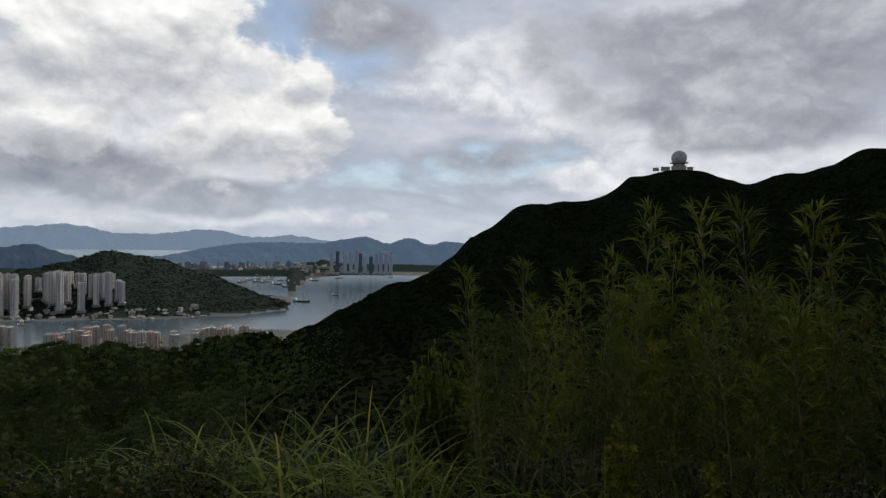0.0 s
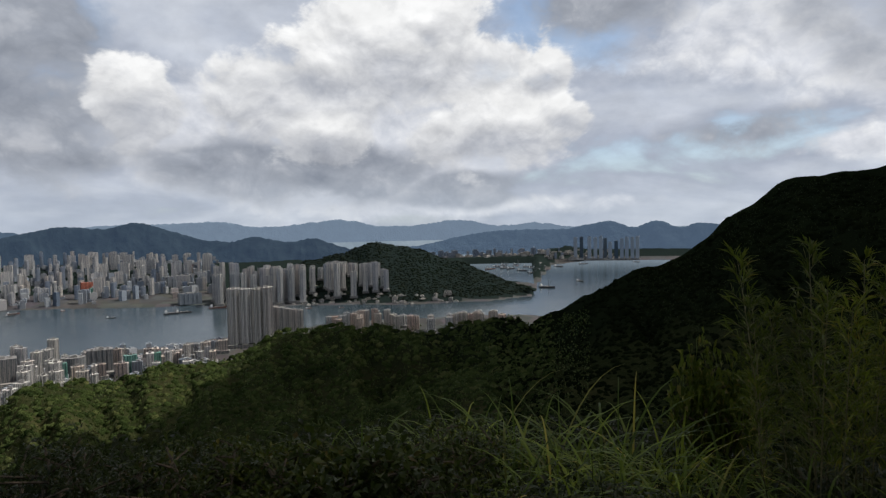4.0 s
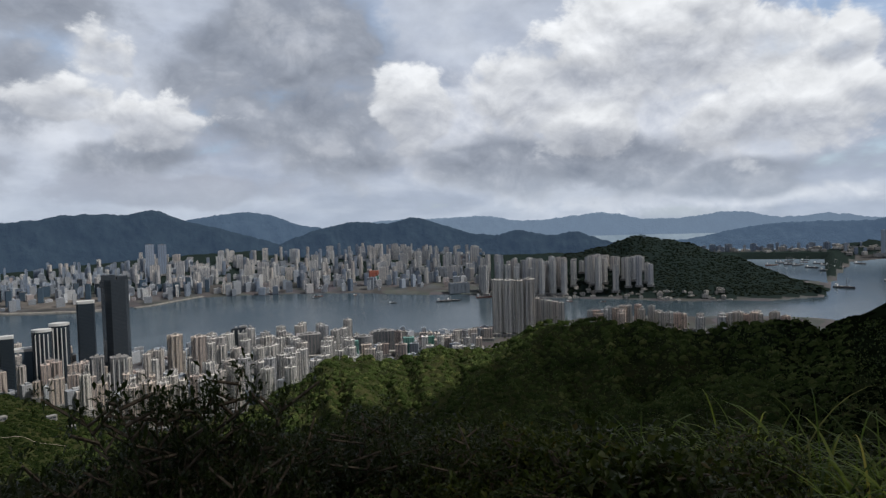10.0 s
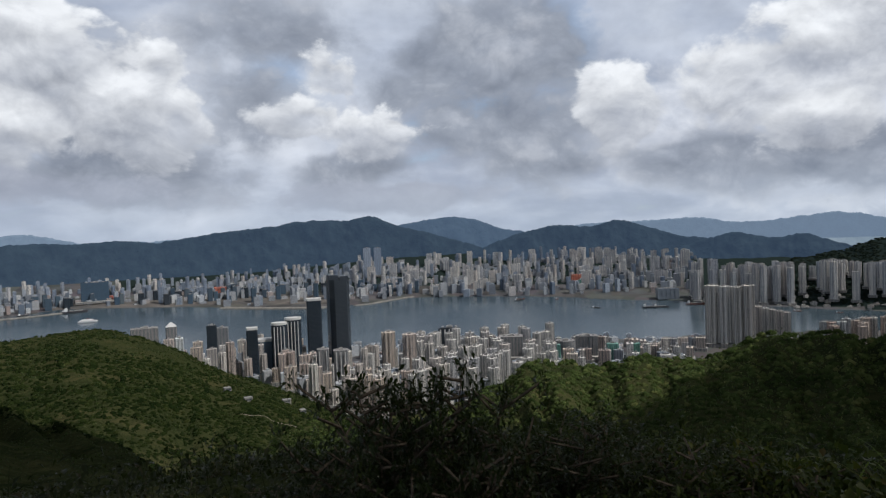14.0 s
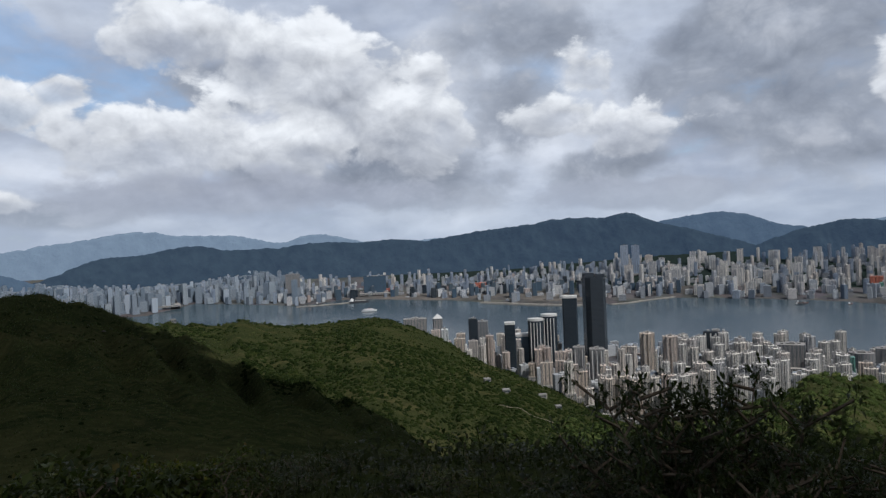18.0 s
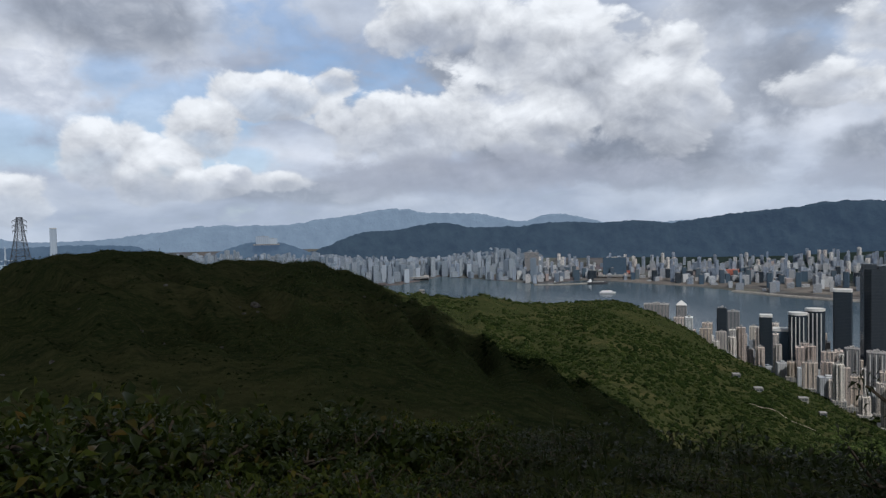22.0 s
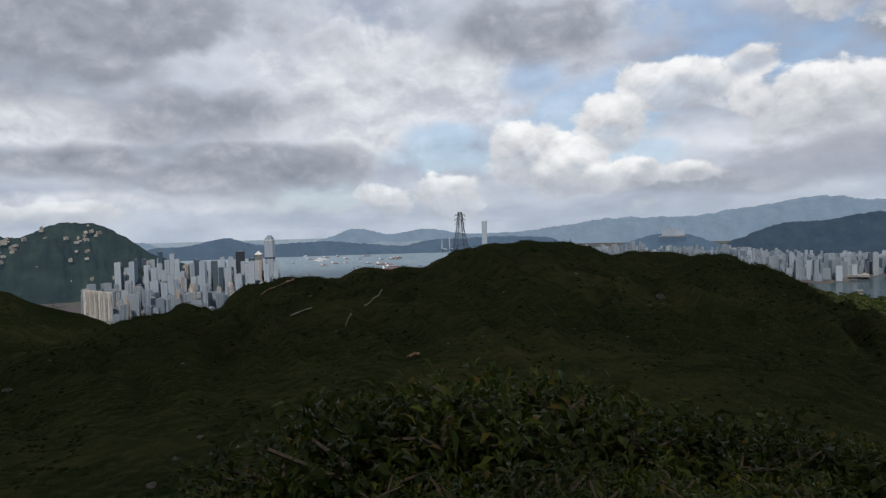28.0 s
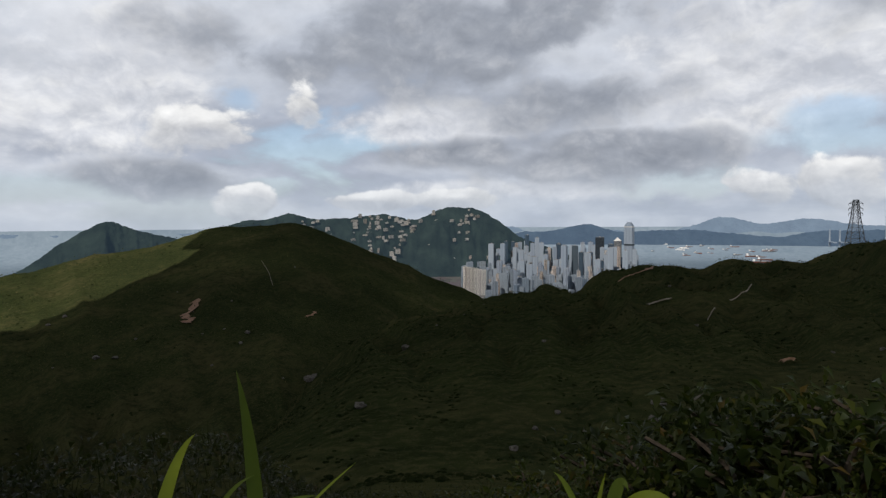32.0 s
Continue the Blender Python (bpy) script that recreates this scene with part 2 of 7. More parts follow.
    def field(kind, lift=0.0):
        """How deep a direction lies inside the clouds (or gaps) of one kind: 1 at a heart, 0 at the rim; lift: share of its height by which each is raised."""
        deep = None
        for k, az, el, wide, high, *strength in clouds:
            if k != kind:
                continue
            el += lift * high
            c = Vector((math.sin(radians(az)) * math.cos(radians(el)), math.cos(radians(az)) * math.cos(radians(el)), math.sin(radians(el))))
            s = Vector((1 / radians(wide), 1 / radians(wide), 1 / radians(high)))
            m = nt.nodes.new("ShaderNodeVectorMath")
            m.operation = "MULTIPLY_ADD"
            link(nt, co, m.inputs[0])
            m.inputs[1].default_value, m.inputs[2].default_value = s, -c * s
            ln = nt.nodes.new("ShaderNodeVectorMath")
            ln.operation = "LENGTH"
            link(nt, m.outputs[0], ln.inputs[0])
            weak = 0.5 * (1 - strength[0]) if strength else 0.0
            near = ln.outputs["Value"] if not weak else calc(nt, "ADD", ln.outputs["Value"], weak)
            deep = near if deep is None else calc(nt, "MINIMUM", deep, near)
        return calc(nt, "SUBTRACT", 1.0, deep)

    def cover(deep, low, high, top=1.0, fray=1.0):
        mp = nt.nodes.new("ShaderNodeMapRange")
        mp.interpolation_type = "SMOOTHSTEP"
        link(nt, calc(nt, "MULTIPLY_ADD", rag, fray, deep), mp.inputs[0])
        for i, v in enumerate((low, high, 0.0, top)):
            mp.inputs[i + 1].default_value = v
        return mp.outputs[0]

    out = mixc(nt, cover(field("glow"), -0.4, 0.55), out, lit_glow)
    out = mixc(nt, cover(field("gap"), -0.2, 0.5, 0.72), out, blue)
    out = mixc(nt, cover(field("grey"), -0.25, 0.5), out, lit_grey)
    heart = field("heap")
    # a heap is brighter towards its head, where the light comes from
    head = calc(nt, "SUBTRACT", field("heap", 0.45), heart)
    lit = calc(nt, "ADD", calc(nt, "MULTIPLY_ADD", head, 0.75, 0.62), relief, clamp=True)
    thin = calc(nt, "MULTIPLY_ADD", head, 1.0, 1.08, clamp=True)
    out = mixc(nt, calc(nt, "MULTIPLY", cover(heart, -0.06, 0.26), thin), out, mixc(nt, lit, (0.37, 0.385, 0.43), (0.92, 0.915, 0.915)))
    out = mixc(nt, cover(field("base"), -0.15, 0.45, 0.9), out, lit_base)
    # lit upper rims and shaded hollows over all of the deck
    out = mixc(nt, 1.0, out, calc(nt, "ADD", calc(nt, "MULTIPLY", calc(nt, "ADD", crinkle, calc(nt, "MULTIPLY", relief, 0.3)), 0.24), 1.0), "MULTIPLY")
    # thin moist air low over the horizon
    haze = ramp(nt, height, [(0.0, (1, 1, 1)), (0.10, (0, 0, 0))], True)
    out = mixc(nt, calc(nt, "MULTIPLY", haze, 0.42), out, (0.47, 0.54, 0.635))
    out = mixc(nt, 1.0, out, (0.97, 1.0, 1.03), "MULTIPLY")
    # above the view the deck is darkened to cut the light on shaded ground
    crown = ramp(nt, height, [(0.36, (0, 0, 0)), (0.62, (1, 1, 1))], True)
    out = mixc(nt, calc(nt, "MULTIPLY", crown, 0.9), out, mixc(nt, deck, (0.09, 0.1, 0.125), (0.24, 0.26, 0.31)))
    bg = nt.nodes.new("ShaderNodeBackground")
    link(nt, out, bg.inputs[0])
    bg.inputs[1].default_value = 1.0
    o = nt.nodes.new("ShaderNodeOutputWorld")
    link(nt, bg.outputs[0], o.inputs[0])


build_sky()
sun_data = bpy.data.lights.new("sun", "SUN")
sun_data.energy, sun_data.angle, sun_data.color = 3.8, radians(0.6), (1.0, 0.95, 0.88)
sun = new("sun", sun_data)
sun.matrix_world = look((0, 0, 0), (-math.sin(radians(SUN_AZ)) * math.cos(radians(SUN_EL)), -math.cos(radians(SUN_AZ)) * math.cos(radians(SUN_EL)), -math.sin(radians(SUN_EL))))
sun.location = (0, 0, 900)


def build_shade_cloud(material):
    """An unseen lumpy cloud slab added to shade the slopes, open to the north over the spur and the town."""
    base, step = 760.0, 55.0
    sx, sy = math.sin(radians(SUN_AZ)) / math.tan(radians(SUN_EL)) * base, math.cos(radians(SUN_AZ)) / math.tan(radians(SUN_EL)) * base
    xs = np.arange(-1750, 2500, step)
    X, Y = np.meshgrid(xs, xs, indexing="ij")
    gx, gy = X - sx, Y - sy  # where its shadow falls at the eye's level
    az, R = np.degrees(np.arctan2(gx, gy)), np.hypot(gx, gy)
    # rim fitted by bearing so that its shadow falls where the view is dark
    rim = smooth(az, (-180, 1250, -150, 900, -138, 1010, -130, 1330, -110, 1380, -90, 1280, -70, 1120, -55, 780, -45, 420, -30, 230, -14, 265, -4, 400, 6, 430, 20, 420, 36, 500, 50, 1250, 75, 1700, 110, 1500, 180, 1250))
    thick = (rim - R) / 160 + fbm(gx / 260, gy / 260, 51, 4) * 1.1
    t = np.clip(thick, 0, 1.6)
    up = base + 40 + 190 * np.sqrt(t) + fbm(gx / 180, gy / 180, 61, 3) * 90 * (t > 0)
    low = base - 30 * np.sqrt(t) + fbm(gx / 220, gy / 220, 71, 3) * 25
    keep = thick > 0.0
    n = len(xs)
    idx = np.full((n, n), -1)
    idx[keep] = np.arange(keep.sum())
    lowv = np.stack([X[keep], Y[keep], low[keep]], 1)
    upv = np.stack([X[keep], Y[keep], np.maximum(up, low + 8)[keep]], 1)
    m = len(lowv)
    faces, edges = [], {}
    for i in range(n - 1):
        for j in range(n - 1):
            q = [idx[i, j], idx[i + 1, j], idx[i + 1, j + 1], idx[i, j + 1]]
            if min(q) < 0:
                continue
            faces.append(q[::-1])
            faces.append([v + m for v in q])
            for a, b in zip(q, q[1:] + q[:1]):
                edges[(a, b)] = edges.get((b, a), 0) + 1
                if (b, a) in edges:
                    edges[(b, a)] = edges[(a, b)] = 2
    faces += [[a, b, b + m, a + m] for (a, b), c in edges.items() if c == 1]
    ob = new("cloud", mesh_of("cloud", np.concatenate([lowv, upv]), faces, material))
    return tagged(ob, "unseen lumpy cloud slab added overhead to shade the summit slopes", "cloud", kind="structure")


# ---- materials ----
def surface(name, colour, rough=0.8, metal=0.0, spec=0.3):
    m = bpy.data.materials.new(name)
    m.use_nodes = True
    nt = m.node_tree
    b = nt.nodes["Principled BSDF"]
    b.inputs["Base Color"].default_value = (*colour, 1)
    b.inputs["Roughness"].default_value, b.inputs["Metallic"].default_value = rough, metal
    b.inputs["Specular IOR Level"].default_value = spec
    return m, nt, b


def bump(nt, b, height, strength, distance):
    n = nt.nodes.new("ShaderNodeBump")
    n.inputs["Strength"].default_value, n.inputs["Distance"].default_value = strength, distance
    link(nt, height, n.inputs["Height"])
    link(nt, n.outputs[0], b.inputs["Normal"])


def place_of(nt):
    return nt.nodes.new("ShaderNodeNewGeometry").outputs["Position"]


def own(nt):
    return nt.nodes.new("ShaderNodeTexCoord").outputs["Object"]


def hill_material():
    m, nt, b = surface("hillside", (0.05, 0.075, 0.02), 1.0, 0, 0.0)
    p = place_of(nt)
    broad = noise_of(nt, p, 0.011, 5, 0.6)
    clump = noise_of(nt, p, 0.11, 6, 0.65)
    fine = noise_of(nt, p, 0.45, 6, 0.75)
    base = ramp(nt, broad, [(0.34, (0.016, 0.024, 0.009)), (0.5, (0.030, 0.037, 0.014)), (0.66, (0.058, 0.055, 0.024))])
    col = mixc(nt, ramp(nt, clump, [(0.42, (0.0, 0.0, 0.0)), (0.64, (0.75, 0.75, 0.75))]), base, (0.012, 0.018, 0.008))
    straw = ramp(nt, fine, [(0.47, (0, 0, 0)), (0.66, (0.65, 0.65, 0.65))])
    col = mixc(nt, straw, col, (0.070, 0.068, 0.029))
    # the eastern mountain's closed forest; its shade is put into the colour
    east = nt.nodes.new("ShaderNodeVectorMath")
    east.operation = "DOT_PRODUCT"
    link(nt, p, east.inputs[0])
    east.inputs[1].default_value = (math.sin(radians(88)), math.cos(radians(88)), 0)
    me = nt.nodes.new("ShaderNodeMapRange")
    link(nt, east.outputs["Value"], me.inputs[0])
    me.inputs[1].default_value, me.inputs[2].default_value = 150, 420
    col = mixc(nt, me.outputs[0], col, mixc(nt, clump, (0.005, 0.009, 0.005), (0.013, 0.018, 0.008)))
    # distance haze is mixed into the far hillsides as a dark blue-green
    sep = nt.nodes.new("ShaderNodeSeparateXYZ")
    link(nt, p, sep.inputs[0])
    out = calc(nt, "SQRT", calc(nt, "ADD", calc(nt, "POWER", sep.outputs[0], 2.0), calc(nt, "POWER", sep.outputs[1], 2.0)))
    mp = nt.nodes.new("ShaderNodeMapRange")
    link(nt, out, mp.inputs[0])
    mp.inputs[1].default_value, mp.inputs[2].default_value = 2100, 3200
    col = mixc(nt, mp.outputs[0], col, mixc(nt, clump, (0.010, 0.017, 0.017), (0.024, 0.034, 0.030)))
    link(nt, col, b.inputs["Base Color"])
    h = calc(nt, "ADD", calc(nt, "MULTIPLY", clump, 4.0), fine)
    bump(nt, b, h, 0.45, 1.0)
    return m


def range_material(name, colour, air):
    """Far wooded mountains, a backdrop; the haze of kilometres of moist air is put in as a faint surface glow."""
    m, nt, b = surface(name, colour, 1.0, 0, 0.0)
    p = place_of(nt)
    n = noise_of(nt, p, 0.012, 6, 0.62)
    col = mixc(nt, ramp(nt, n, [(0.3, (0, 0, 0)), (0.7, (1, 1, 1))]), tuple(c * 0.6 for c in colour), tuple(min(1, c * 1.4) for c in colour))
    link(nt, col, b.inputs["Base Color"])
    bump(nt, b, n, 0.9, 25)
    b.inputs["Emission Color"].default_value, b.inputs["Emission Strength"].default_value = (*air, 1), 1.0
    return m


def water_material():
    m, nt, b = surface("harbour_water", (0.035, 0.055, 0.07), 0.22, 0, 0.5)
    p = place_of(nt)
    w = noise_of(nt, p, 0.03, 6, 0.7)
    broad = noise_of(nt, p, 0.0025, 4, 0.6)
    link(nt, ramp(nt, broad, [(0.3, (0.028, 0.045, 0.058)), (0.7, (0.05, 0.075, 0.092))]), b.inputs["Base Color"])
    link(nt, calc(nt, "MULTIPLY_ADD", broad, 0.22, 0.08), b.inputs["Roughness"])
    bump(nt, b, w, 0.10, 1.5)
    # towards the horizon the open sea's sky reflection is put in as pale glow
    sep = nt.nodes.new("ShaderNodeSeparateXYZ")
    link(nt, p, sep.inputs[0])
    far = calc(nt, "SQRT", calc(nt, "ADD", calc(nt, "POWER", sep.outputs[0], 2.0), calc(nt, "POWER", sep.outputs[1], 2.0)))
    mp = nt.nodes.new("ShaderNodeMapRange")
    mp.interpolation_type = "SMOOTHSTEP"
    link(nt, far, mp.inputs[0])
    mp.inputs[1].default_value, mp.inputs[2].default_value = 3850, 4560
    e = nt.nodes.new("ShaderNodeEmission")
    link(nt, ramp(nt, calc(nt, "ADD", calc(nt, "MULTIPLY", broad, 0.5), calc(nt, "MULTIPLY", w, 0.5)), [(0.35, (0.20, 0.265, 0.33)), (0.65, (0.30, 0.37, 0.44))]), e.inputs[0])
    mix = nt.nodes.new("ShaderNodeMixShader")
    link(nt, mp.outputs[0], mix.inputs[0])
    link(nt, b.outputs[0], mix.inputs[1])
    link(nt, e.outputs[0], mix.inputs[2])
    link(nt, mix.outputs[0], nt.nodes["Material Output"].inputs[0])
    return m


def urban_material():
    m, nt, b = surface("urban_ground", (0.2, 0.19, 0.18), 0.9)
    p = place_of(nt)
    v = nt.nodes.new("ShaderNodeTexVoronoi")
    v.inputs["Scale"].default_value = 0.012
    link(nt, p, v.inputs["Vector"])
    n = noise_of(nt, p, 0.02, 5, 0.6)
    col = mixc(nt, n, v.outputs["Color"], (0.35, 0.33, 0.3))
    hue = nt.nodes.new("ShaderNodeHueSaturation")
    hue.inputs["Saturation"].default_value, hue.inputs["Value"].default_value = 0.2, 0.12
    link(nt, col, hue.inputs["Color"])
    link(nt, hue.outputs[0], b.inputs["Base Color"])
    return m


URBAN = urban_material()
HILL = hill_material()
WATER = water_material()
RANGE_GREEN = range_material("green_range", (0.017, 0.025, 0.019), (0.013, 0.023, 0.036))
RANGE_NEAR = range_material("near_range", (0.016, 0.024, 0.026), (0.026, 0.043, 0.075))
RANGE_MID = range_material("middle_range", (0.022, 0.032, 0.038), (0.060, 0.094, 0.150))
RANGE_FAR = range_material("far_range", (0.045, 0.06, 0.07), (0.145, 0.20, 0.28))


def cloud_material():
    m = bpy.data.materials.new("cloud")
    m.use_nodes = True
    nt = m.node_tree
    nt.nodes.clear()
    d, t = nt.nodes.new("ShaderNodeBsdfDiffuse"), nt.nodes.new("ShaderNodeBsdfTranslucent")
    mix, o = nt.nodes.new("ShaderNodeMixShader"), nt.nodes.new("ShaderNodeOutputMaterial")
    d.inputs[0].default_value, t.inputs[0].default_value = (0.6, 0.61, 0.63, 1), (0.62, 0.64, 0.66, 1)
    mix.inputs[0].default_value = 0.16
    for a, b in ((d.outputs[0], mix.inputs[1]), (t.outputs[0], mix.inputs[2])):
        link(nt, a, b)
    # thin places pass some sun; a thin spot is added to light the summit plants
    thin, veil = nt.nodes.new("ShaderNodeBsdfTransparent"), nt.nodes.new("ShaderNodeMixShader")
    ray = nt.nodes.new("ShaderNodeVectorMath")
    ray.operation = "CROSS_PRODUCT"
    link(nt, place_of(nt), ray.inputs[0])
    ray.inputs[1].default_value = (math.sin(radians(SUN_AZ)) * math.cos(radians(SUN_EL)), math.cos(radians(SUN_AZ)) * math.cos(radians(SUN_EL)), math.sin(radians(SUN_EL)))
    dist = nt.nodes.new("ShaderNodeVectorMath")
    dist.operation = "LENGTH"
    link(nt, ray.outputs[0], dist.inputs[0])
    fray = calc(nt, "SUBTRACT", 0.46, calc(nt, "DIVIDE", dist.outputs["Value"], 420.0), clamp=True)
    patchy = ramp(nt, noise_of(nt, place_of(nt), 0.004, 3, 0.5), [(0.40, (0.14, 0.14, 0.14)), (0.64, (0.46, 0.46, 0.46))], True)
    link(nt, calc(nt, "MAXIMUM", patchy, fray), veil.inputs[0])
    link(nt, mix.outputs[0], veil.inputs[1])
    link(nt, thin.outputs[0], veil.inputs[2])
    link(nt, veil.outputs[0], o.inputs[0])
    return m


CLOUD = cloud_material()

# ---- plan helpers ----
SEA = -432.0


def reach(R):
    """Plan distance of something R metres away: true to 1.8 km, drawn together beyond, so that all stays within 4.7 km."""
    R = np.asarray(R, dtype=float)
    return np.where(R < 1800, R, 1800 + 2900 * (1 - np.exp(-(np.maximum(R, 1800) - 1800) / 2900)))


def squash(co):
    """Draws points (n, 3) together towards the eye by reach()."""
    R = np.maximum(np.hypot(co[:, 0], co[:, 1]), 1e-6)
    return co * (reach(R) / R)[:, None]


def smooth(x, table):
    """A smooth curve through (position, value) pairs given flat."""
    p, v = np.array(table[0::2], float), np.array(table[1::2], float)
    m = np.gradient(v, p)
    d = np.diff(v) / np.diff(p)
    for i in range(1, len(v) - 1):
        if d[i - 1] * d[i] <= 0:
            m[i] *= 0.35
    x = np.clip(np.asarray(x, float), p[0], p[-1])
    i = np.clip(np.searchsorted(p, x) - 1, 0, len(p) - 2)
    h = p[i + 1] - p[i]
    s = (x - p[i]) / h
    return ((2 * s**3 - 3 * s**2 + 1) * v[i] + (s**3 - 2 * s**2 + s) * h * m[i] + (-2 * s**3 + 3 * s**2) * v[i + 1] + (s**3 - s**2) * h * m[i + 1])


def straight(x, table):
    return np.interp(x, table[0::2], table[1::2])


def lattice(ix, iy, seed):
    h = np.sin(ix * 127.1 + iy * 311.7 + seed * 74.7) * 43758.5453
    return h - np.floor(h)


def value_noise(x, y, seed=0):
    ix, iy = np.floor(x), np.floor(y)
    fx, fy = x - ix, y - iy
    fx, fy = fx * fx * (3 - 2 * fx), fy * fy * (3 - 2 * fy)
    a, b = lattice(ix, iy, seed), lattice(ix + 1, iy, seed)
    c, d = lattice(ix, iy + 1, seed), lattice(ix + 1, iy + 1, seed)
    return (a + (b - a) * fx) * (1 - fy) + (c + (d - c) * fx) * fy - 0.5


def fbm(x, y, seed=0, octaves=4):
    total, amp = 0, 1.0
    for k in range(octaves):
        total = total + amp * value_noise(x * 2**k, y * 2**k, seed + k)
        amp *= 0.5
    return total


def mesh_of(name, verts, faces, material=None, shade=True):
    me = bpy.data.meshes.new(name)
    me.from_pydata([tuple(v) for v in verts], [], [tuple(q) for q in faces])
    if shade:
        me.shade_smooth()
    if material:
        me.materials.append(material)
    me.update()
    return me


def grid_faces(n, m):
    i, j = np.meshgrid(np.arange(n - 1), np.arange(m - 1), indexing="ij")
    a = (i * m + j).ravel()
    return np.stack([a, a + 1, a + m + 1, a + m], 1).tolist()


def place(az, R, z=0.0):
    """The point at R true metres on bearing az (degrees, clockwise from y), z true metres above the eye, on the drawn plan, and the scale there."""
    k = float(reach(R)) / R
    return Vector((math.sin(radians(az)) * R * k, math.cos(radians(az)) * R * k, z * k)), k


# ---- the ridges: bearing, angle of the crest above the eye's level ----
PARKER = (14, -26, 24, -19, 32, -13.5, 37, -10.8, 41.6, -9.4, 45.8, -7.3, 48.6, -5.95, 52.4, -4.1, 54.3, -3.5, 57.3, -1.35, 59.7, 0.45, 62.3, 2.4, 65.4, 3.2, 69.2, 3.65, 73.2, 5.65, 75.8, 5.95, 79.7, 5.3, 81.1, 4.8, 82.1, 5.15, 85.9, 5.8, 88.7, 6.8, 95, 7.1, 110, 4, 125, -2)
SHOULDER = (-34, -30, -24, -23, -14, -18, -6, -15.5, 0, -13, 3.6, -11.1, 8.4, -11.3, 13, -10.7, 17.2, -10.5, 21.2, -9.1, 26.2, -8.2, 30.5, -8.68, 34.5, -9.1, 37.8, -8.5, 40.2, -8.15, 43.1, -8.85, 50, -10.6, 60, -14, 75, -22)
SPUR = (-90, -14, -75, -9, -64, -6.3, -58, -5.6, -50, -5.45, -47.7, -5.48, -45.5, -5.95, -43.2, -5.75, -40.5, -6.35, -36.6, -6.6, -33.2, -6.18, -30.8, -6.6, -27.9, -7.7, -25.5, -8.9, -23.1, -10.3, -19.4, -11.75, -15.7, -13.5, -13, -14.7, -10.3, -15.95, -7.8, -16.7, 0, -21, 10, -28)
DARK_RIDGE = (-165, -42, -150, -36, -136, -26, -128, -19.5, -122, -13.5, -117, -9.0, -112.4, -8.2, -108, -6.9, -105, -6.0, -102, -5.7, -99.7, -6.0, -96.5, -4.2, -93.4, -3.8, -89, -3.5, -86.9, -3.0, -82, -3.08, -80, -2.05, -77.5, -1.45, -75.1, -1.1, -71.4, -1.2, -68.2, -1.8, -64.4, -2.55, -59.6, -2.75, -56, -3.25, -53.6, -4.1, -50, -5.6, -47, -6.9, -42, -9.2, -36, -12.5, -28, -18, -18, -26, -5, -36)
LOOKOUT = (-170, -6, -150, -4.6, -144.5, -3.85, -142.4, -3.45, -139.1, -2.6, -133.1, -1.25, -129.2, -0.5, -126.5, -0.2, -123.8, 0.03, -121.5, -0.6, -117.7, -2.1, -114.8, -3.35, -111.9, -4.6, -108.9, -5.6, -104, -8, -97, -12, -88, -18, -78, -24)


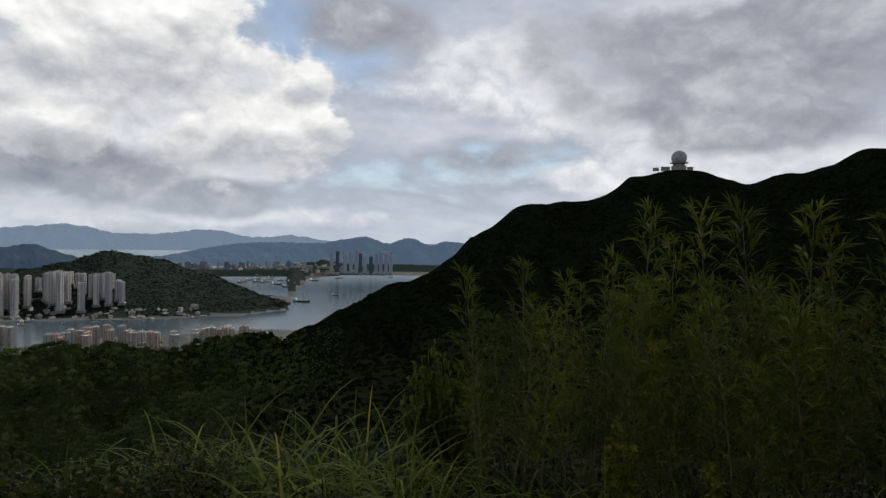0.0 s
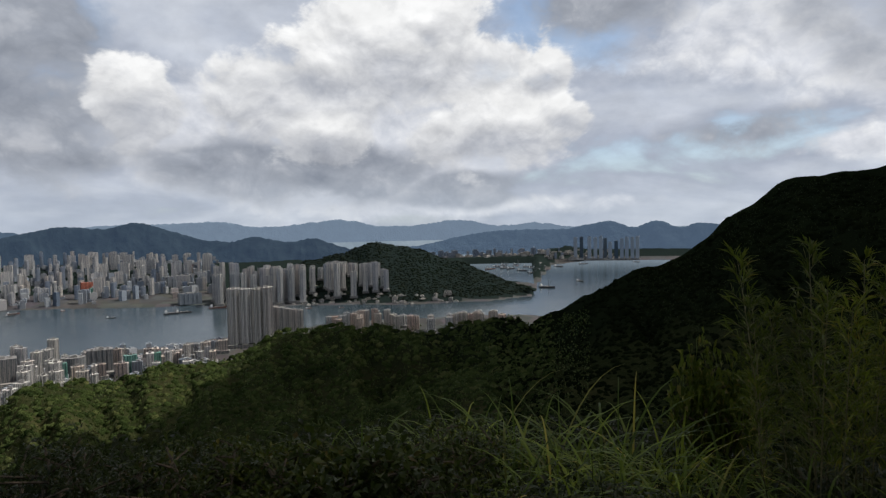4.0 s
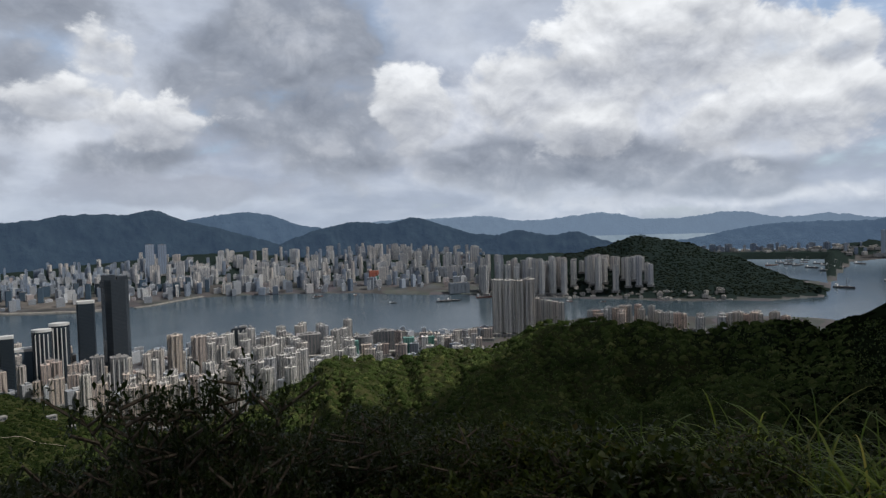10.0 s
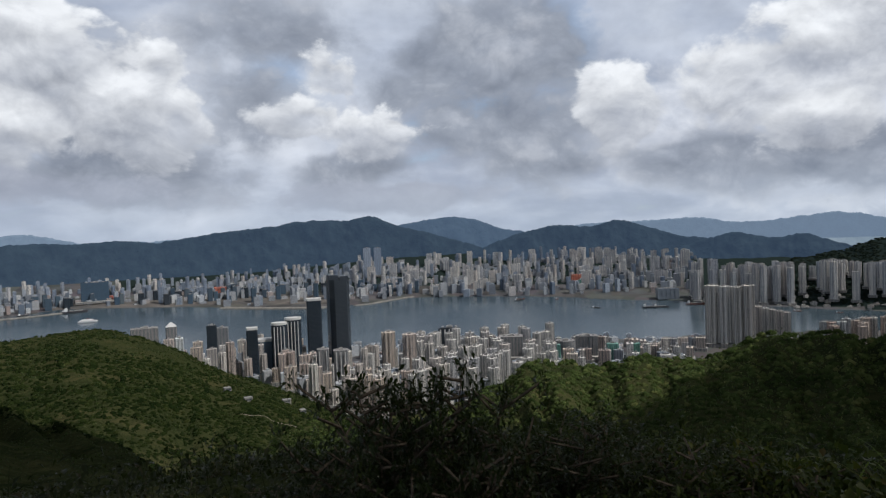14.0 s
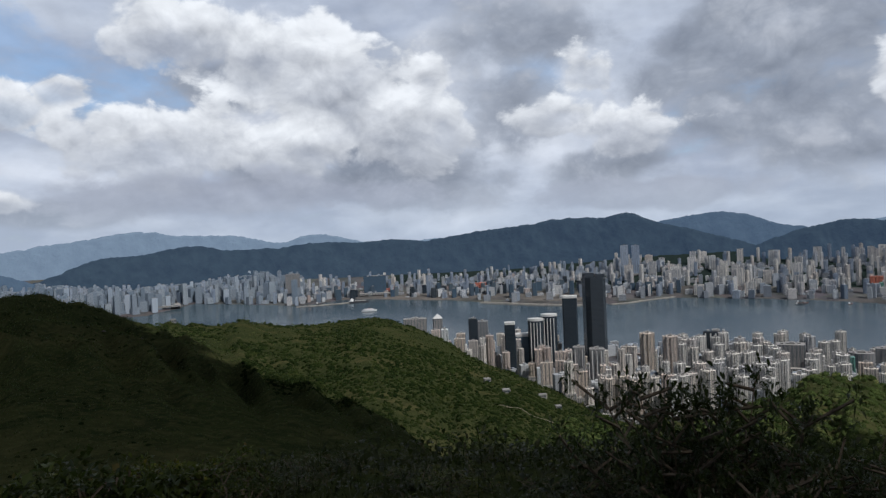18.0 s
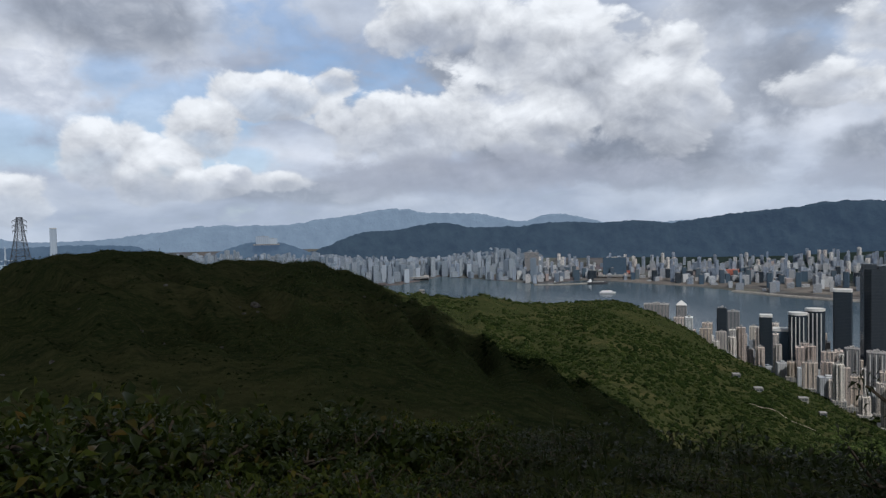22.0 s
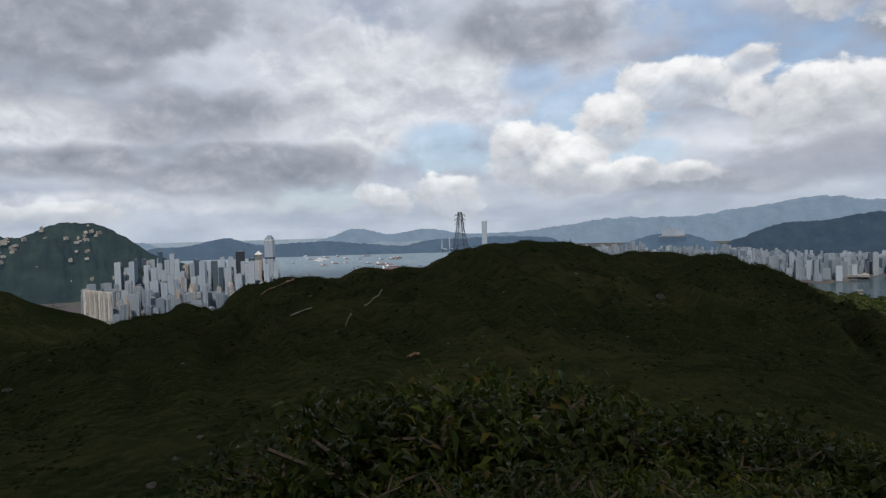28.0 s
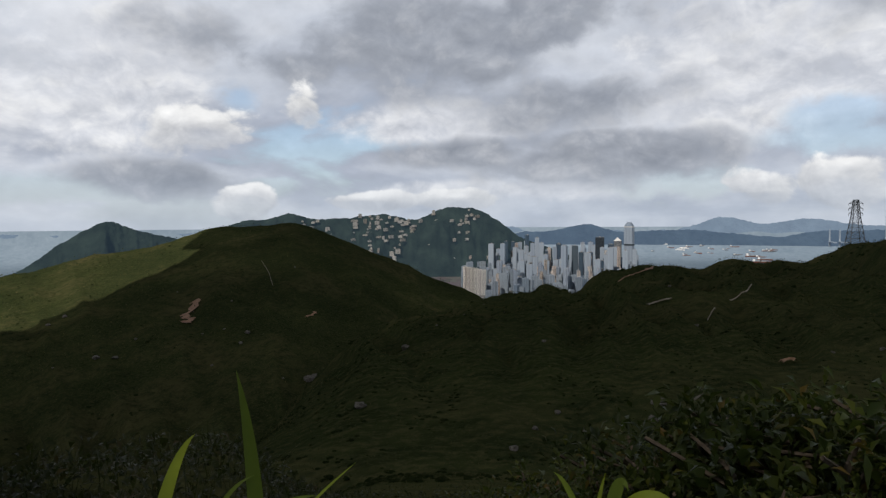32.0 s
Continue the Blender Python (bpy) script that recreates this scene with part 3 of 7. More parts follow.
def ground_height(az, R):
    """Height of the land over the eye's level (n,), by bearing and true distance."""
    z = np.full(len(az), SEA - 25.0)
    lowland = np.interp(R, [0, 2.5, 8, 30, 120, 330, 800, 1350, 2600], [-1.7, -1.8, -2.6, -9, -48, -150, -270, -400, -428])

    def window(a, b, soft=4.0):
        return 1 / (1 + np.exp(-(az - a) / soft * 4)) / (1 + np.exp((az - b) / soft * 4))

    def ridge(table, R0, front, back, fz, bz, a, b, p=1.4):
        """A ridge with its crest at R0: falls to fz at distance front and to bz at distance back."""
        top = R0 * np.tan(np.radians(smooth(az, table)))
        s = np.clip((R - front) / (R0 - front), 0, 1)
        t = np.clip((back - R) / (back - R0), 0, 1)
        rise = np.where(R < R0, fz + (top - fz) * s**p, bz + (top - bz) * t**1.3)
        on = (R > front) & (R < back)
        w = window(a, b)
        return np.where(on & (w > 0.02), rise * w + (SEA - 30) * (1 - w), SEA - 30)

    def blend(p, q):
        k = np.clip(R * 0.03, 0.4, 9)
        h = np.clip(0.5 + 0.5 * (p - q) / k / 2, 0, 1)
        return q + (p - q) * h + k * 2 * h * (1 - h) * 0.5

    bumps = fbm(az / 3.0, np.log(R + 1) * 5, 3, 4)
    gully = 1 - 2 * np.abs(fbm(az / 4.2 + np.log(R + 1) * 0.8, np.log(R + 1) * 1.3, 21, 3))
    near = np.interp(R, [0, 3, 9, 25, 90, 300, 800, 1500, 2400, 2600, 3000], [-1.75, -1.85, -2.9, -9.5, -42, -150, -300, -412, -429, -470, -480])
    # the slope towards the saddle is gentler on the west, where the ridge path goes down
    west = np.clip((-az - 40) / 30, 0, 1) * np.clip((az + 128) / 12, 0, 1)
    gentle = np.interp(R, [0, 3, 6, 12, 25, 60, 90, 300, 480, 800, 2600], [-1.75, -2.0, -3.3, -6, -11, -23, -31, -74, -92, -300, -480])
    near = near * (1 - west) + gentle * west
    # an unseen bank, added behind the camera, blocks the low southern sky light
    shade_bank = np.clip((np.abs(np.mod(az - 152 + 180, 360) - 180) * -1 + 48) / 14, 0, 1)
    near = near + shade_bank * np.interp(R, [1.2, 2.2, 4, 7, 11, 40, 400], [0, 0.9, 3.6, 6.4, 7.2, 8, 8])
    z = np.maximum(z, near)
    z = blend(z, ridge(PARKER, 1000, 140, 1900, -75, SEA - 20, 5, 128))
    z = blend(z, ridge(SHOULDER, 720, 210, 1500, -125, SEA + 1, -36, 70, 1.1))
    spur_r = smooth(az, (-60, 1200, -48, 1350, -40, 1650, -33, 1850, -25, 1700, -15, 1480, -8, 1330, 0, 1300))
    z = blend(z, ridge(SPUR, spur_r, 220, spur_r + 520, -120, SEA + 1, -85, 6, 1.0))
    dark_r = smooth(az, (-160, 300, -128, 330, -117, 420, -100, 640, -80, 820, -60, 760, -48, 640, -36, 560, -10, 400))
    z = blend(z, ridge(DARK_RIDGE, dark_r, 60, 1500, -24, SEA - 20, -158, -8, 1.15))
    z = blend(z, ridge(LOOKOUT, 1250, 330, 2300, -190, SEA - 20, -172, -80, 1.0))
    calm = np.clip((R - 30) / 200, 0, 1) * np.clip((2300 - R) / 600, 0, 1)
    inner = np.minimum(np.abs(z - SEA), 60) / 60
    crest_gap = np.minimum.reduce([np.abs(R / c - 1) for c in (1000.0, 720.0, spur_r, dark_r, 1250.0)])
    flank = np.clip(crest_gap * 4, 0, 1) * np.clip((R - 60) / 120, 0, 1)
    z = z + (gully - 0.9) * flank * calm * inner * np.clip(R * 0.030, 0, 17)
    z = z + bumps * calm * inner * np.minimum(R * 0.010, 8) + (gully - 0.75) * calm * inner * np.minimum(R * 0.012, 8)
    # coast: the island's shore, then Kowloon's
    shore = smooth(az, (-180, 2500, -120, 5200, -108, 6300, -103, 5900, -96, 5400, -92, 4300, -80, 3900, -60, 3600, -45, 3000, -33, 2700, -20, 2560, 0, 2560, 12, 2650, 25, 2950, 42, 3100, 60, 2600, 90, 2300, 180, 2400))
    flat = np.clip((shore - R) / 25, 0, 1)
    z = np.maximum(z, np.where(R < shore + 25, SEA - 6 + 9.5 * flat, SEA - 40))
    far_shore = straight(az, (-180, 90000, -82, 60000, -77, 7600, -68, 6200, -60, 5100, -50, 5000, -47.6, 5500, -46.5, 5800, -43.2, 5450, -38.5, 4950, -33, 5300, -28.6, 5050, -23.9, 4600, -19.2, 4350, -15.4, 4180, -11, 4170, -7.3, 4500, -1.3, 4400, 5.5, 4240, 10.3, 4000, 15, 3950, 19.4, 3720, 26, 3620, 33, 3520, 39.8, 3620, 43.4, 3850, 45.2, 6600, 48, 7250, 60, 7400, 75, 60000, 180, 90000))
    inland = R - far_shore
    k = np.clip(inland / 30, 0, 1)
    up = np.interp(inland, [0, 30, 400, 1200, 2000, 2800, 4500, 9000, 30000], [-6, 3, 5, 14, 48, 100, 150, 60, -300])
    open_bay = np.interp(inland, [0, 30, 400, 1200, 2000, 2800, 3800, 4700, 5200, 30000], [-6, 3, 5, 14, 40, 64, 50, 8, -40, -300])
    up = np.where((az > 24) & (az < 46), open_bay, up)
    steep = np.clip((az + 24) / 16, 0.22, 1)
    up = np.where(up > 5, 5 + (up - 5) * steep, up)
    z = np.maximum(z, np.where(inland > 0, SEA + up, SEA - 40))
    # Devil's headland at the harbour mouth, wooded
    head = smooth(az, (22, -3.4, 24, -2.9, 26.4, -2.5, 27.5, -2.15, 29.3, -1.55, 32.2, -1.85, 35.2, -2.75, 38.6, -3.95, 41.5, -5.2, 43.6, -6.1, 44.4, -6.9, 46, -7.5))
    hr = smooth(az, (22, 4900, 30, 4700, 36, 4550, 40, 4200, 44, 3900, 46, 3800))
    htop = hr * np.tan(np.radians(head))
    foot = far_shore + 120
    s = np.clip((R - foot) / np.maximum(hr - foot, 60), 0, 1)
    t = np.clip((hr + 1100 - R) / 1100, 0, 1)
    mount = np.where(R < hr, SEA + 4 + (htop - SEA - 4) * s**0.85, SEA - 20 + (htop - SEA + 20) * t**1.5)
    z = np.where((az > 22.5) & (az < 44.6) & (R > foot), np.maximum(z, mount + fbm(az, R / 300, 9) * 22 * s * t), z)
    # the bay behind the headland
    bay = (az > 37.6) & (az < 43.6) & (R > hr + 700) & (R < 7000)
    z = np.where(bay, SEA - 10, z)
    return z


def build_ground(material):
    azs = np.concatenate([np.arange(-180, -146, 2.0), np.arange(-146, 92, 0.4), np.arange(92, 180.1, 2.0)])
    Rs = np.concatenate([[0.3], np.geomspace(1.2, 60, 34), np.geomspace(66, 2600, 105), np.linspace(2640, 7600, 70), np.geomspace(8000, 26000, 9)])
    A, RR = np.meshgrid(azs, Rs, indexing="ij")
    a, r = A.ravel(), RR.ravel()
    co = np.stack([np.sin(np.radians(a)) * r, np.cos(np.radians(a)) * r, ground_height(a, r)], 1)
    ob = new("ground", mesh_of("ground", squash(co), [f[::-1] for f in grid_faces(len(azs), len(Rs))], material))
    low = (co[:, 2] < SEA + np.where(a < -30, 45, 11)) & (r > np.where(a < -30, 3400, 1300))
    me = ob.data
    me.materials.append(URBAN)
    corner = np.empty(len(me.loops), dtype=np.int32)
    me.loops.foreach_get("vertex_index", corner)
    me.polygons.foreach_set("material_index", low[corner.reshape(-1, 4)].all(1).astype(np.int32))
    return tagged(ob, "green wooded hillsides running down to the harbour shore", "ground", kind="structure")


def build_water(material):
    azs = np.arange(-180, 180.1, 3.0)
    Rs = np.concatenate([np.linspace(2200, 8000, 40), np.geomspace(8400, 42000, 12)])
    A, RR = np.meshgrid(azs, Rs, indexing="ij")
    a, r = A.ravel(), RR.ravel()
    co = np.stack([np.sin(np.radians(a)) * r, np.cos(np.radians(a)) * r, np.full(len(a), SEA)], 1)
    ob = new("water", mesh_of("water", squash(co), [f[::-1] for f in grid_faces(len(azs), len(Rs))], material))
    return tagged(ob, "calm grey-blue harbour water under a cloudy sky", "water", kind="structure")


def far_range(name, label, R, table, material, depth=0.22, seed=1, rough=0.1, foot=0.0):
    """A far mountain range along its crest line; spurs and gullies run down both flanks."""
    a0, a1 = table[0], table[-2]
    azs = np.arange(a0, a1 + 0.01, 0.1)
    prof = np.concatenate([np.linspace(-1, 0, 16), np.linspace(0, 1, 7)[1:]])
    el = smooth(azs, table) + fbm(azs * 1.4, azs * 0, seed, 3) * rough + fbm(azs * 4.5, azs * 0 + 3, seed + 2, 3) * 0.075
    A, P = np.meshgrid(azs, prof, indexing="ij")
    top = (R * np.tan(np.radians(el)))[:, None]
    edge = np.minimum(1, np.minimum(A - a0, a1 - A) / 1.2 + 0.02)
    top = SEA + (top - SEA) * np.sqrt(np.clip(edge, 0, 1))
    fall = 1 - np.abs(P)
    spurs = fbm(A * 0.9 + P * 0.4, P * 2.2, seed + 5, 4) * (fall * (1 - fall)) * 4
    hgt = SEA + foot - 8 + (top - SEA - foot + 8) * np.clip(fall**0.9 + 0.26 * spurs, 0, None)
    hgt = np.where(np.abs(P) < 1e-9, top, np.minimum(hgt, top * 1 + 0 * hgt + (1 - fall) * 0))
    RR = R * (1 + depth * P)
    a, r = np.radians(A.ravel()), RR.ravel()
    co = np.stack([np.sin(a) * r, np.cos(a) * r, hgt.ravel()], 1)
    ob = new(name, mesh_of(name, squash(co), [f[::-1] for f in grid_faces(len(azs), len(prof))], material))
    return tagged(ob, label, "mountain", kind="structure")

# ---- the large structure ----
build_shade_cloud(CLOUD)
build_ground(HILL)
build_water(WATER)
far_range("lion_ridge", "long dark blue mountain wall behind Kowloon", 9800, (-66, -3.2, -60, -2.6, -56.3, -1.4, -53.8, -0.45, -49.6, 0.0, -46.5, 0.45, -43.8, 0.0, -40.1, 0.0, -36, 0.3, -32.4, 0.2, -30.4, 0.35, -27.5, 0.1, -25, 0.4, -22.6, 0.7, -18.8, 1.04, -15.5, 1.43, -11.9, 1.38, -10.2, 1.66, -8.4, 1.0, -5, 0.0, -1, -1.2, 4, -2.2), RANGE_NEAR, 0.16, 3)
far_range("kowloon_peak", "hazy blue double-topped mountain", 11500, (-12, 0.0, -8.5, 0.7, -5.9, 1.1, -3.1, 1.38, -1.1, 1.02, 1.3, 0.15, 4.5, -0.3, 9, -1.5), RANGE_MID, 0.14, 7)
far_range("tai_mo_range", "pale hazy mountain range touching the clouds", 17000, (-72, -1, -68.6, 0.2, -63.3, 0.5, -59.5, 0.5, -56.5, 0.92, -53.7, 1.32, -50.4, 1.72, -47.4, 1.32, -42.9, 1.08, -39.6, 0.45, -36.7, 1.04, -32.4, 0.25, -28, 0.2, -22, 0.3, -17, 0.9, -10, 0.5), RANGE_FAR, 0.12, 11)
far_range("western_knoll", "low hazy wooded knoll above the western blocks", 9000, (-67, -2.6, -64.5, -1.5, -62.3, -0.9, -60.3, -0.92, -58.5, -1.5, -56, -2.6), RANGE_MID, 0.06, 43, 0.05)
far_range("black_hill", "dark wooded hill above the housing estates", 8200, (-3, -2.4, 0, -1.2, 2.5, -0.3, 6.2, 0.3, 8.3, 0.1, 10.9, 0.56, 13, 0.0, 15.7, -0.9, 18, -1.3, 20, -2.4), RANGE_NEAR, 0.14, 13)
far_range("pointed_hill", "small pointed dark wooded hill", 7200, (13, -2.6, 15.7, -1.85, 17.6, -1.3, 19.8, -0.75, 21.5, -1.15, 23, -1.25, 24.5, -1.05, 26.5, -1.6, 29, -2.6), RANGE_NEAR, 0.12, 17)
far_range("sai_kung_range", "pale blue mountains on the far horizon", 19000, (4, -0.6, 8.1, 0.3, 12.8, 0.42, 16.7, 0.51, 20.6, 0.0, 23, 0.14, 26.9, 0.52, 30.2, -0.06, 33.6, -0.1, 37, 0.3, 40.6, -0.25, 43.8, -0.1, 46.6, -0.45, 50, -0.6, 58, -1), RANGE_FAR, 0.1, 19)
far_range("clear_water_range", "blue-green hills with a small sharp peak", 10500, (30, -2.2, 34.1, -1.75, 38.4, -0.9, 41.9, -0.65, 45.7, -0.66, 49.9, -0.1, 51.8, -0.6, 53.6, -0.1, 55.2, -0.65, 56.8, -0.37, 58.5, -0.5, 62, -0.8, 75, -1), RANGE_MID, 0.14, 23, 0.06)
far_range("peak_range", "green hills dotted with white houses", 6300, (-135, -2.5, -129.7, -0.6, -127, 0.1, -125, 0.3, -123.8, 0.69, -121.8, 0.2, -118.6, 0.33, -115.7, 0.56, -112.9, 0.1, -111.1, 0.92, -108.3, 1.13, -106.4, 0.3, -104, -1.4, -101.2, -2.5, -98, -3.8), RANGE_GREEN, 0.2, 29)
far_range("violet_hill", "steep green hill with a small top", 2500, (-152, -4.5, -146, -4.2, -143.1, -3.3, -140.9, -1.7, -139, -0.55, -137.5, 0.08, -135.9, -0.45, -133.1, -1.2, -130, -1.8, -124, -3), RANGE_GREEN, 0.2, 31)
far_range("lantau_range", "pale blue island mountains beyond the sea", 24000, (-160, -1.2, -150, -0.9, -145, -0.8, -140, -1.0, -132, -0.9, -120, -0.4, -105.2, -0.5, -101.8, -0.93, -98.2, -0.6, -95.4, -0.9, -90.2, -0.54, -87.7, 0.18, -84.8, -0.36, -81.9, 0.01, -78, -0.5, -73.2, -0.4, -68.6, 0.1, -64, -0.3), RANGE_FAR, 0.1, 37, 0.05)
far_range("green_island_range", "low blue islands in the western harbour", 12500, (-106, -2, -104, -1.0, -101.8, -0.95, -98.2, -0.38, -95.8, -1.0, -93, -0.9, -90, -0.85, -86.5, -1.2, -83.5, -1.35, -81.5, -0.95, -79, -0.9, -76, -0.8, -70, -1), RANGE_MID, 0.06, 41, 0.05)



# ---- the towns ----
def facade_material(name, stops, floor=3.1, bay=3.4, glass=(0.05, 0.065, 0.08), cover=0.42, rough=0.75):
    """Painted concrete with rows of windows; the colour differs from block to block."""
    m, nt, b = surface(name, (0.5, 0.48, 0.45), rough, 0, 0.3)
    info = nt.nodes.new("ShaderNodeObjectInfo").outputs["Random"]
    base = ramp(nt, info, stops)
    co = own(nt)
    sep = nt.nodes.new("ShaderNodeSeparateXYZ")
    link(nt, co, sep.inputs[0])
    stain = noise_of(nt, co, 0.08, 5, 0.65)
    streak = nt.nodes.new("ShaderNodeVectorMath")
    streak.operation = "MULTIPLY"
    streak.inputs[1].default_value = (0.5, 0.5, 0.02)
    link(nt, co, streak.inputs[0])
    run = noise_of(nt, streak.outputs[0], 1.0, 4, 0.6)
    base = mixc(nt, calc(nt, "MULTIPLY", stain, 0.25), base, (0.26, 0.25, 0.24))
    base = mixc(nt, calc(nt, "MULTIPLY", run, 0.16), base, (0.2, 0.19, 0.18))
    row = calc(nt, "GREATER_THAN", calc(nt, "FRACT", calc(nt, "DIVIDE", sep.outputs[2], floor)), 1 - cover - 0.1)
    side = calc(nt, "ADD", sep.outputs[0], sep.outputs[1])
    col = calc(nt, "GREATER_THAN", calc(nt, "FRACT", calc(nt, "DIVIDE", side, bay)), 0.45)
    # dark upright bands in the colour stand for shaded recesses
    well = calc(nt, "GREATER_THAN", calc(nt, "FRACT", calc(nt, "DIVIDE", side, bay * 2.7)), 0.64)
    geo = nt.nodes.new("ShaderNodeNewGeometry")
    nz = nt.nodes.new("ShaderNodeSeparateXYZ")
    link(nt, geo.outputs["Normal"], nz.inputs[0])
    upright = calc(nt, "LESS_THAN", nz.outputs[2], 0.5)
    win = calc(nt, "MULTIPLY", calc(nt, "MULTIPLY", row, col), upright)
    base = mixc(nt, calc(nt, "MULTIPLY", calc(nt, "MULTIPLY", well, upright), 0.5), base, tuple(c * 1.15 for c in glass))
    link(nt, mixc(nt, win, base, glass), b.inputs["Base Color"])
    link(nt, calc(nt, "MULTIPLY_ADD", win, -0.5, rough), b.inputs["Roughness"])
    return m


def glass_material(name, stops, floor=3.9, bay=3.0, rough=0.2):
    m, nt, b = surface(name, (0.05, 0.07, 0.09), rough, 0, 0.45)
    info = nt.nodes.new("ShaderNodeObjectInfo").outputs["Random"]
    base = ramp(nt, info, stops)
    co = own(nt)
    sep = nt.nodes.new("ShaderNodeSeparateXYZ")
    link(nt, co, sep.inputs[0])
    row = calc(nt, "LESS_THAN", calc(nt, "FRACT", calc(nt, "DIVIDE", sep.outputs[2], floor)), 0.24)
    side = calc(nt, "ADD", sep.outputs[0], sep.outputs[1])
    col = calc(nt, "LESS_THAN", calc(nt, "FRACT", calc(nt, "DIVIDE", side, bay)), 0.12)
    n = noise_of(nt, co, 0.05, 4, 0.6)
    bars = calc(nt, "MULTIPLY", calc(nt, "MAXIMUM", row, col), 0.3)
    base = mixc(nt, calc(nt, "MULTIPLY", n, 0.5), base, (0.02, 0.025, 0.03))
    link(nt, mixc(nt, bars, base, (0.10, 0.12, 0.14)), b.inputs["Base Color"])
    return m


WHITES = facade_material("white_estate_facade", [(0.0, (0.706, 0.684, 0.649)), (0.35, (0.798, 0.776, 0.741)), (0.6, (0.661, 0.627, 0.570)), (0.8, (0.753, 0.684, 0.627)), (1.0, (0.593, 0.593, 0.605))])
BEIGES = facade_material("beige_block_facade", [(0.0, (0.513, 0.425, 0.346)), (0.3, (0.614, 0.524, 0.446)), (0.55, (0.468, 0.369, 0.324)), (0.8, (0.670, 0.603, 0.536)), (1.0, (0.401, 0.369, 0.346))])
PINKS = facade_material("pink_estate_facade", [(0.0, (0.670, 0.486, 0.400)), (0.35, (0.713, 0.572, 0.475)), (0.6, (0.691, 0.626, 0.540)), (0.8, (0.605, 0.648, 0.670)), (1.0, (0.713, 0.691, 0.648))])
# air haze over the harbour is put into these blue-grey wall colours
HARBOUR = facade_material("hazy_kowloon_facade", [(0.0, (0.234, 0.296, 0.387)), (0.25, (0.326, 0.384, 0.471)), (0.45, (0.183, 0.248, 0.352)), (0.7, (0.356, 0.414, 0.492)), (0.85, (0.275, 0.313, 0.373)), (1.0, (0.152, 0.219, 0.323))], 3.2, 7.0, (0.10, 0.125, 0.16), 0.34)
CREAM = facade_material("cream_estate_facade", [(0.0, (0.676, 0.650, 0.611)), (0.3, (0.780, 0.741, 0.676)), (0.5, (0.572, 0.572, 0.585)), (0.7, (0.728, 0.650, 0.572)), (0.85, (0.806, 0.793, 0.754)), (1.0, (0.520, 0.546, 0.598))], 3.2, 6.0, (0.13, 0.155, 0.19), 0.36)
# distance haze is put into both wall and window colours
HAZY = facade_material("hazy_western_facade", [(0.0, (0.256, 0.318, 0.394)), (0.4, (0.320, 0.373, 0.434)), (0.7, (0.192, 0.256, 0.343)), (1.0, (0.301, 0.348, 0.400))], 3.6, 9.0, (0.26, 0.31, 0.37), 0.3)
GREYS = facade_material("grey_tower_facade", [(0.0, (0.190, 0.183, 0.183)), (0.5, (0.240, 0.229, 0.221)), (1.0, (0.165, 0.172, 0.183))], 3.1, 4.0)
GLASS_DARK = glass_material("dark_glass_facade", [(0.0, (0.012, 0.019, 0.028)), (0.5, (0.017, 0.026, 0.038)), (1.0, (0.026, 0.032, 0.040))])
GLASS_BLUE = glass_material("blue_glass_facade", [(0.0, (0.05, 0.09, 0.14)), (0.4, (0.07, 0.11, 0.15)), (0.7, (0.04, 0.07, 0.11)), (1.0, (0.12, 0.15, 0.17))])
# glass lightened in its colour to stand in for haze
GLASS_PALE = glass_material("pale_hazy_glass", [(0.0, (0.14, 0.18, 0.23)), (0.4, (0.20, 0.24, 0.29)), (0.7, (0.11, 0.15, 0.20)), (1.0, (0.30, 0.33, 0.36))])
ROOF, _nt, _b = surface("roof_concrete", (0.42, 0.41, 0.39), 0.9)
link(_nt, ramp(_nt, noise_of(_nt, own(_nt), 0.12, 5, 0.6), [(0.3, (0.15, 0.15, 0.15)), (0.7, (0.32, 0.31, 0.30))]), _b.inputs["Base Color"])
WHITE_ROOF, _nt, _b = surface("white_roof", (0.5, 0.5, 0.49), 0.7)
PODIUM = facade_material("podium_facade", [(0.0, (0.252, 0.240, 0.222)), (1.0, (0.330, 0.318, 0.300))], 4.5, 5.0)


def prism(bm, plan, z0, z1, top=1.0):
    lo = [bm.verts.new((x, y, z0)) for x, y in plan]
    hi = [bm.verts.new((x * top, y * top, z1)) for x, y in plan]
    n = len(plan)
    for i in range(n):
        bm.faces.new((lo[i], lo[(i + 1) % n], hi[(i + 1) % n], hi[i]))
    bm.faces.new(hi)
    bm.faces.new(lo[::-1])


def rect(w, d, cx=0.0, cy=0.0):
    return [(cx - w / 2, cy - d / 2), (cx + w / 2, cy - d / 2), (cx + w / 2, cy + d / 2), (cx - w / 2, cy + d / 2)]


def cross_plan(w, arm, notch=1.6):
    """A cruciform block with a re-entrant light well at the end of every arm."""
    h, a, q = w / 2, arm / 2, arm * 0.14
    one = [(-a, -a), (-a, -h), (-q, -h), (-q, -h + notch * 2), (q, -h + notch * 2), (q, -h), (a, -h)]
    out = []
    for k in range(4):
        c, s = round(math.cos(k * math.pi / 2)), round(math.sin(k * math.pi / 2))
        out += [(x * c - y * s, x * s + y * c) for x, y in one]
    return out


def slab_plan(w, d, bays, notch=2.0):
    """A long block whose two fronts step in and out bay by bay."""
    front = []
    s = w / bays
    for i in range(bays):
        x = -w / 2 + i * s
        front += [(x, -d / 2), (x + s * 0.62, -d / 2), (x + s * 0.62, -d / 2 + notch), (x + s * 0.99, -d / 2 + notch)]
    return front + [(-x, -y) for x, y in front]


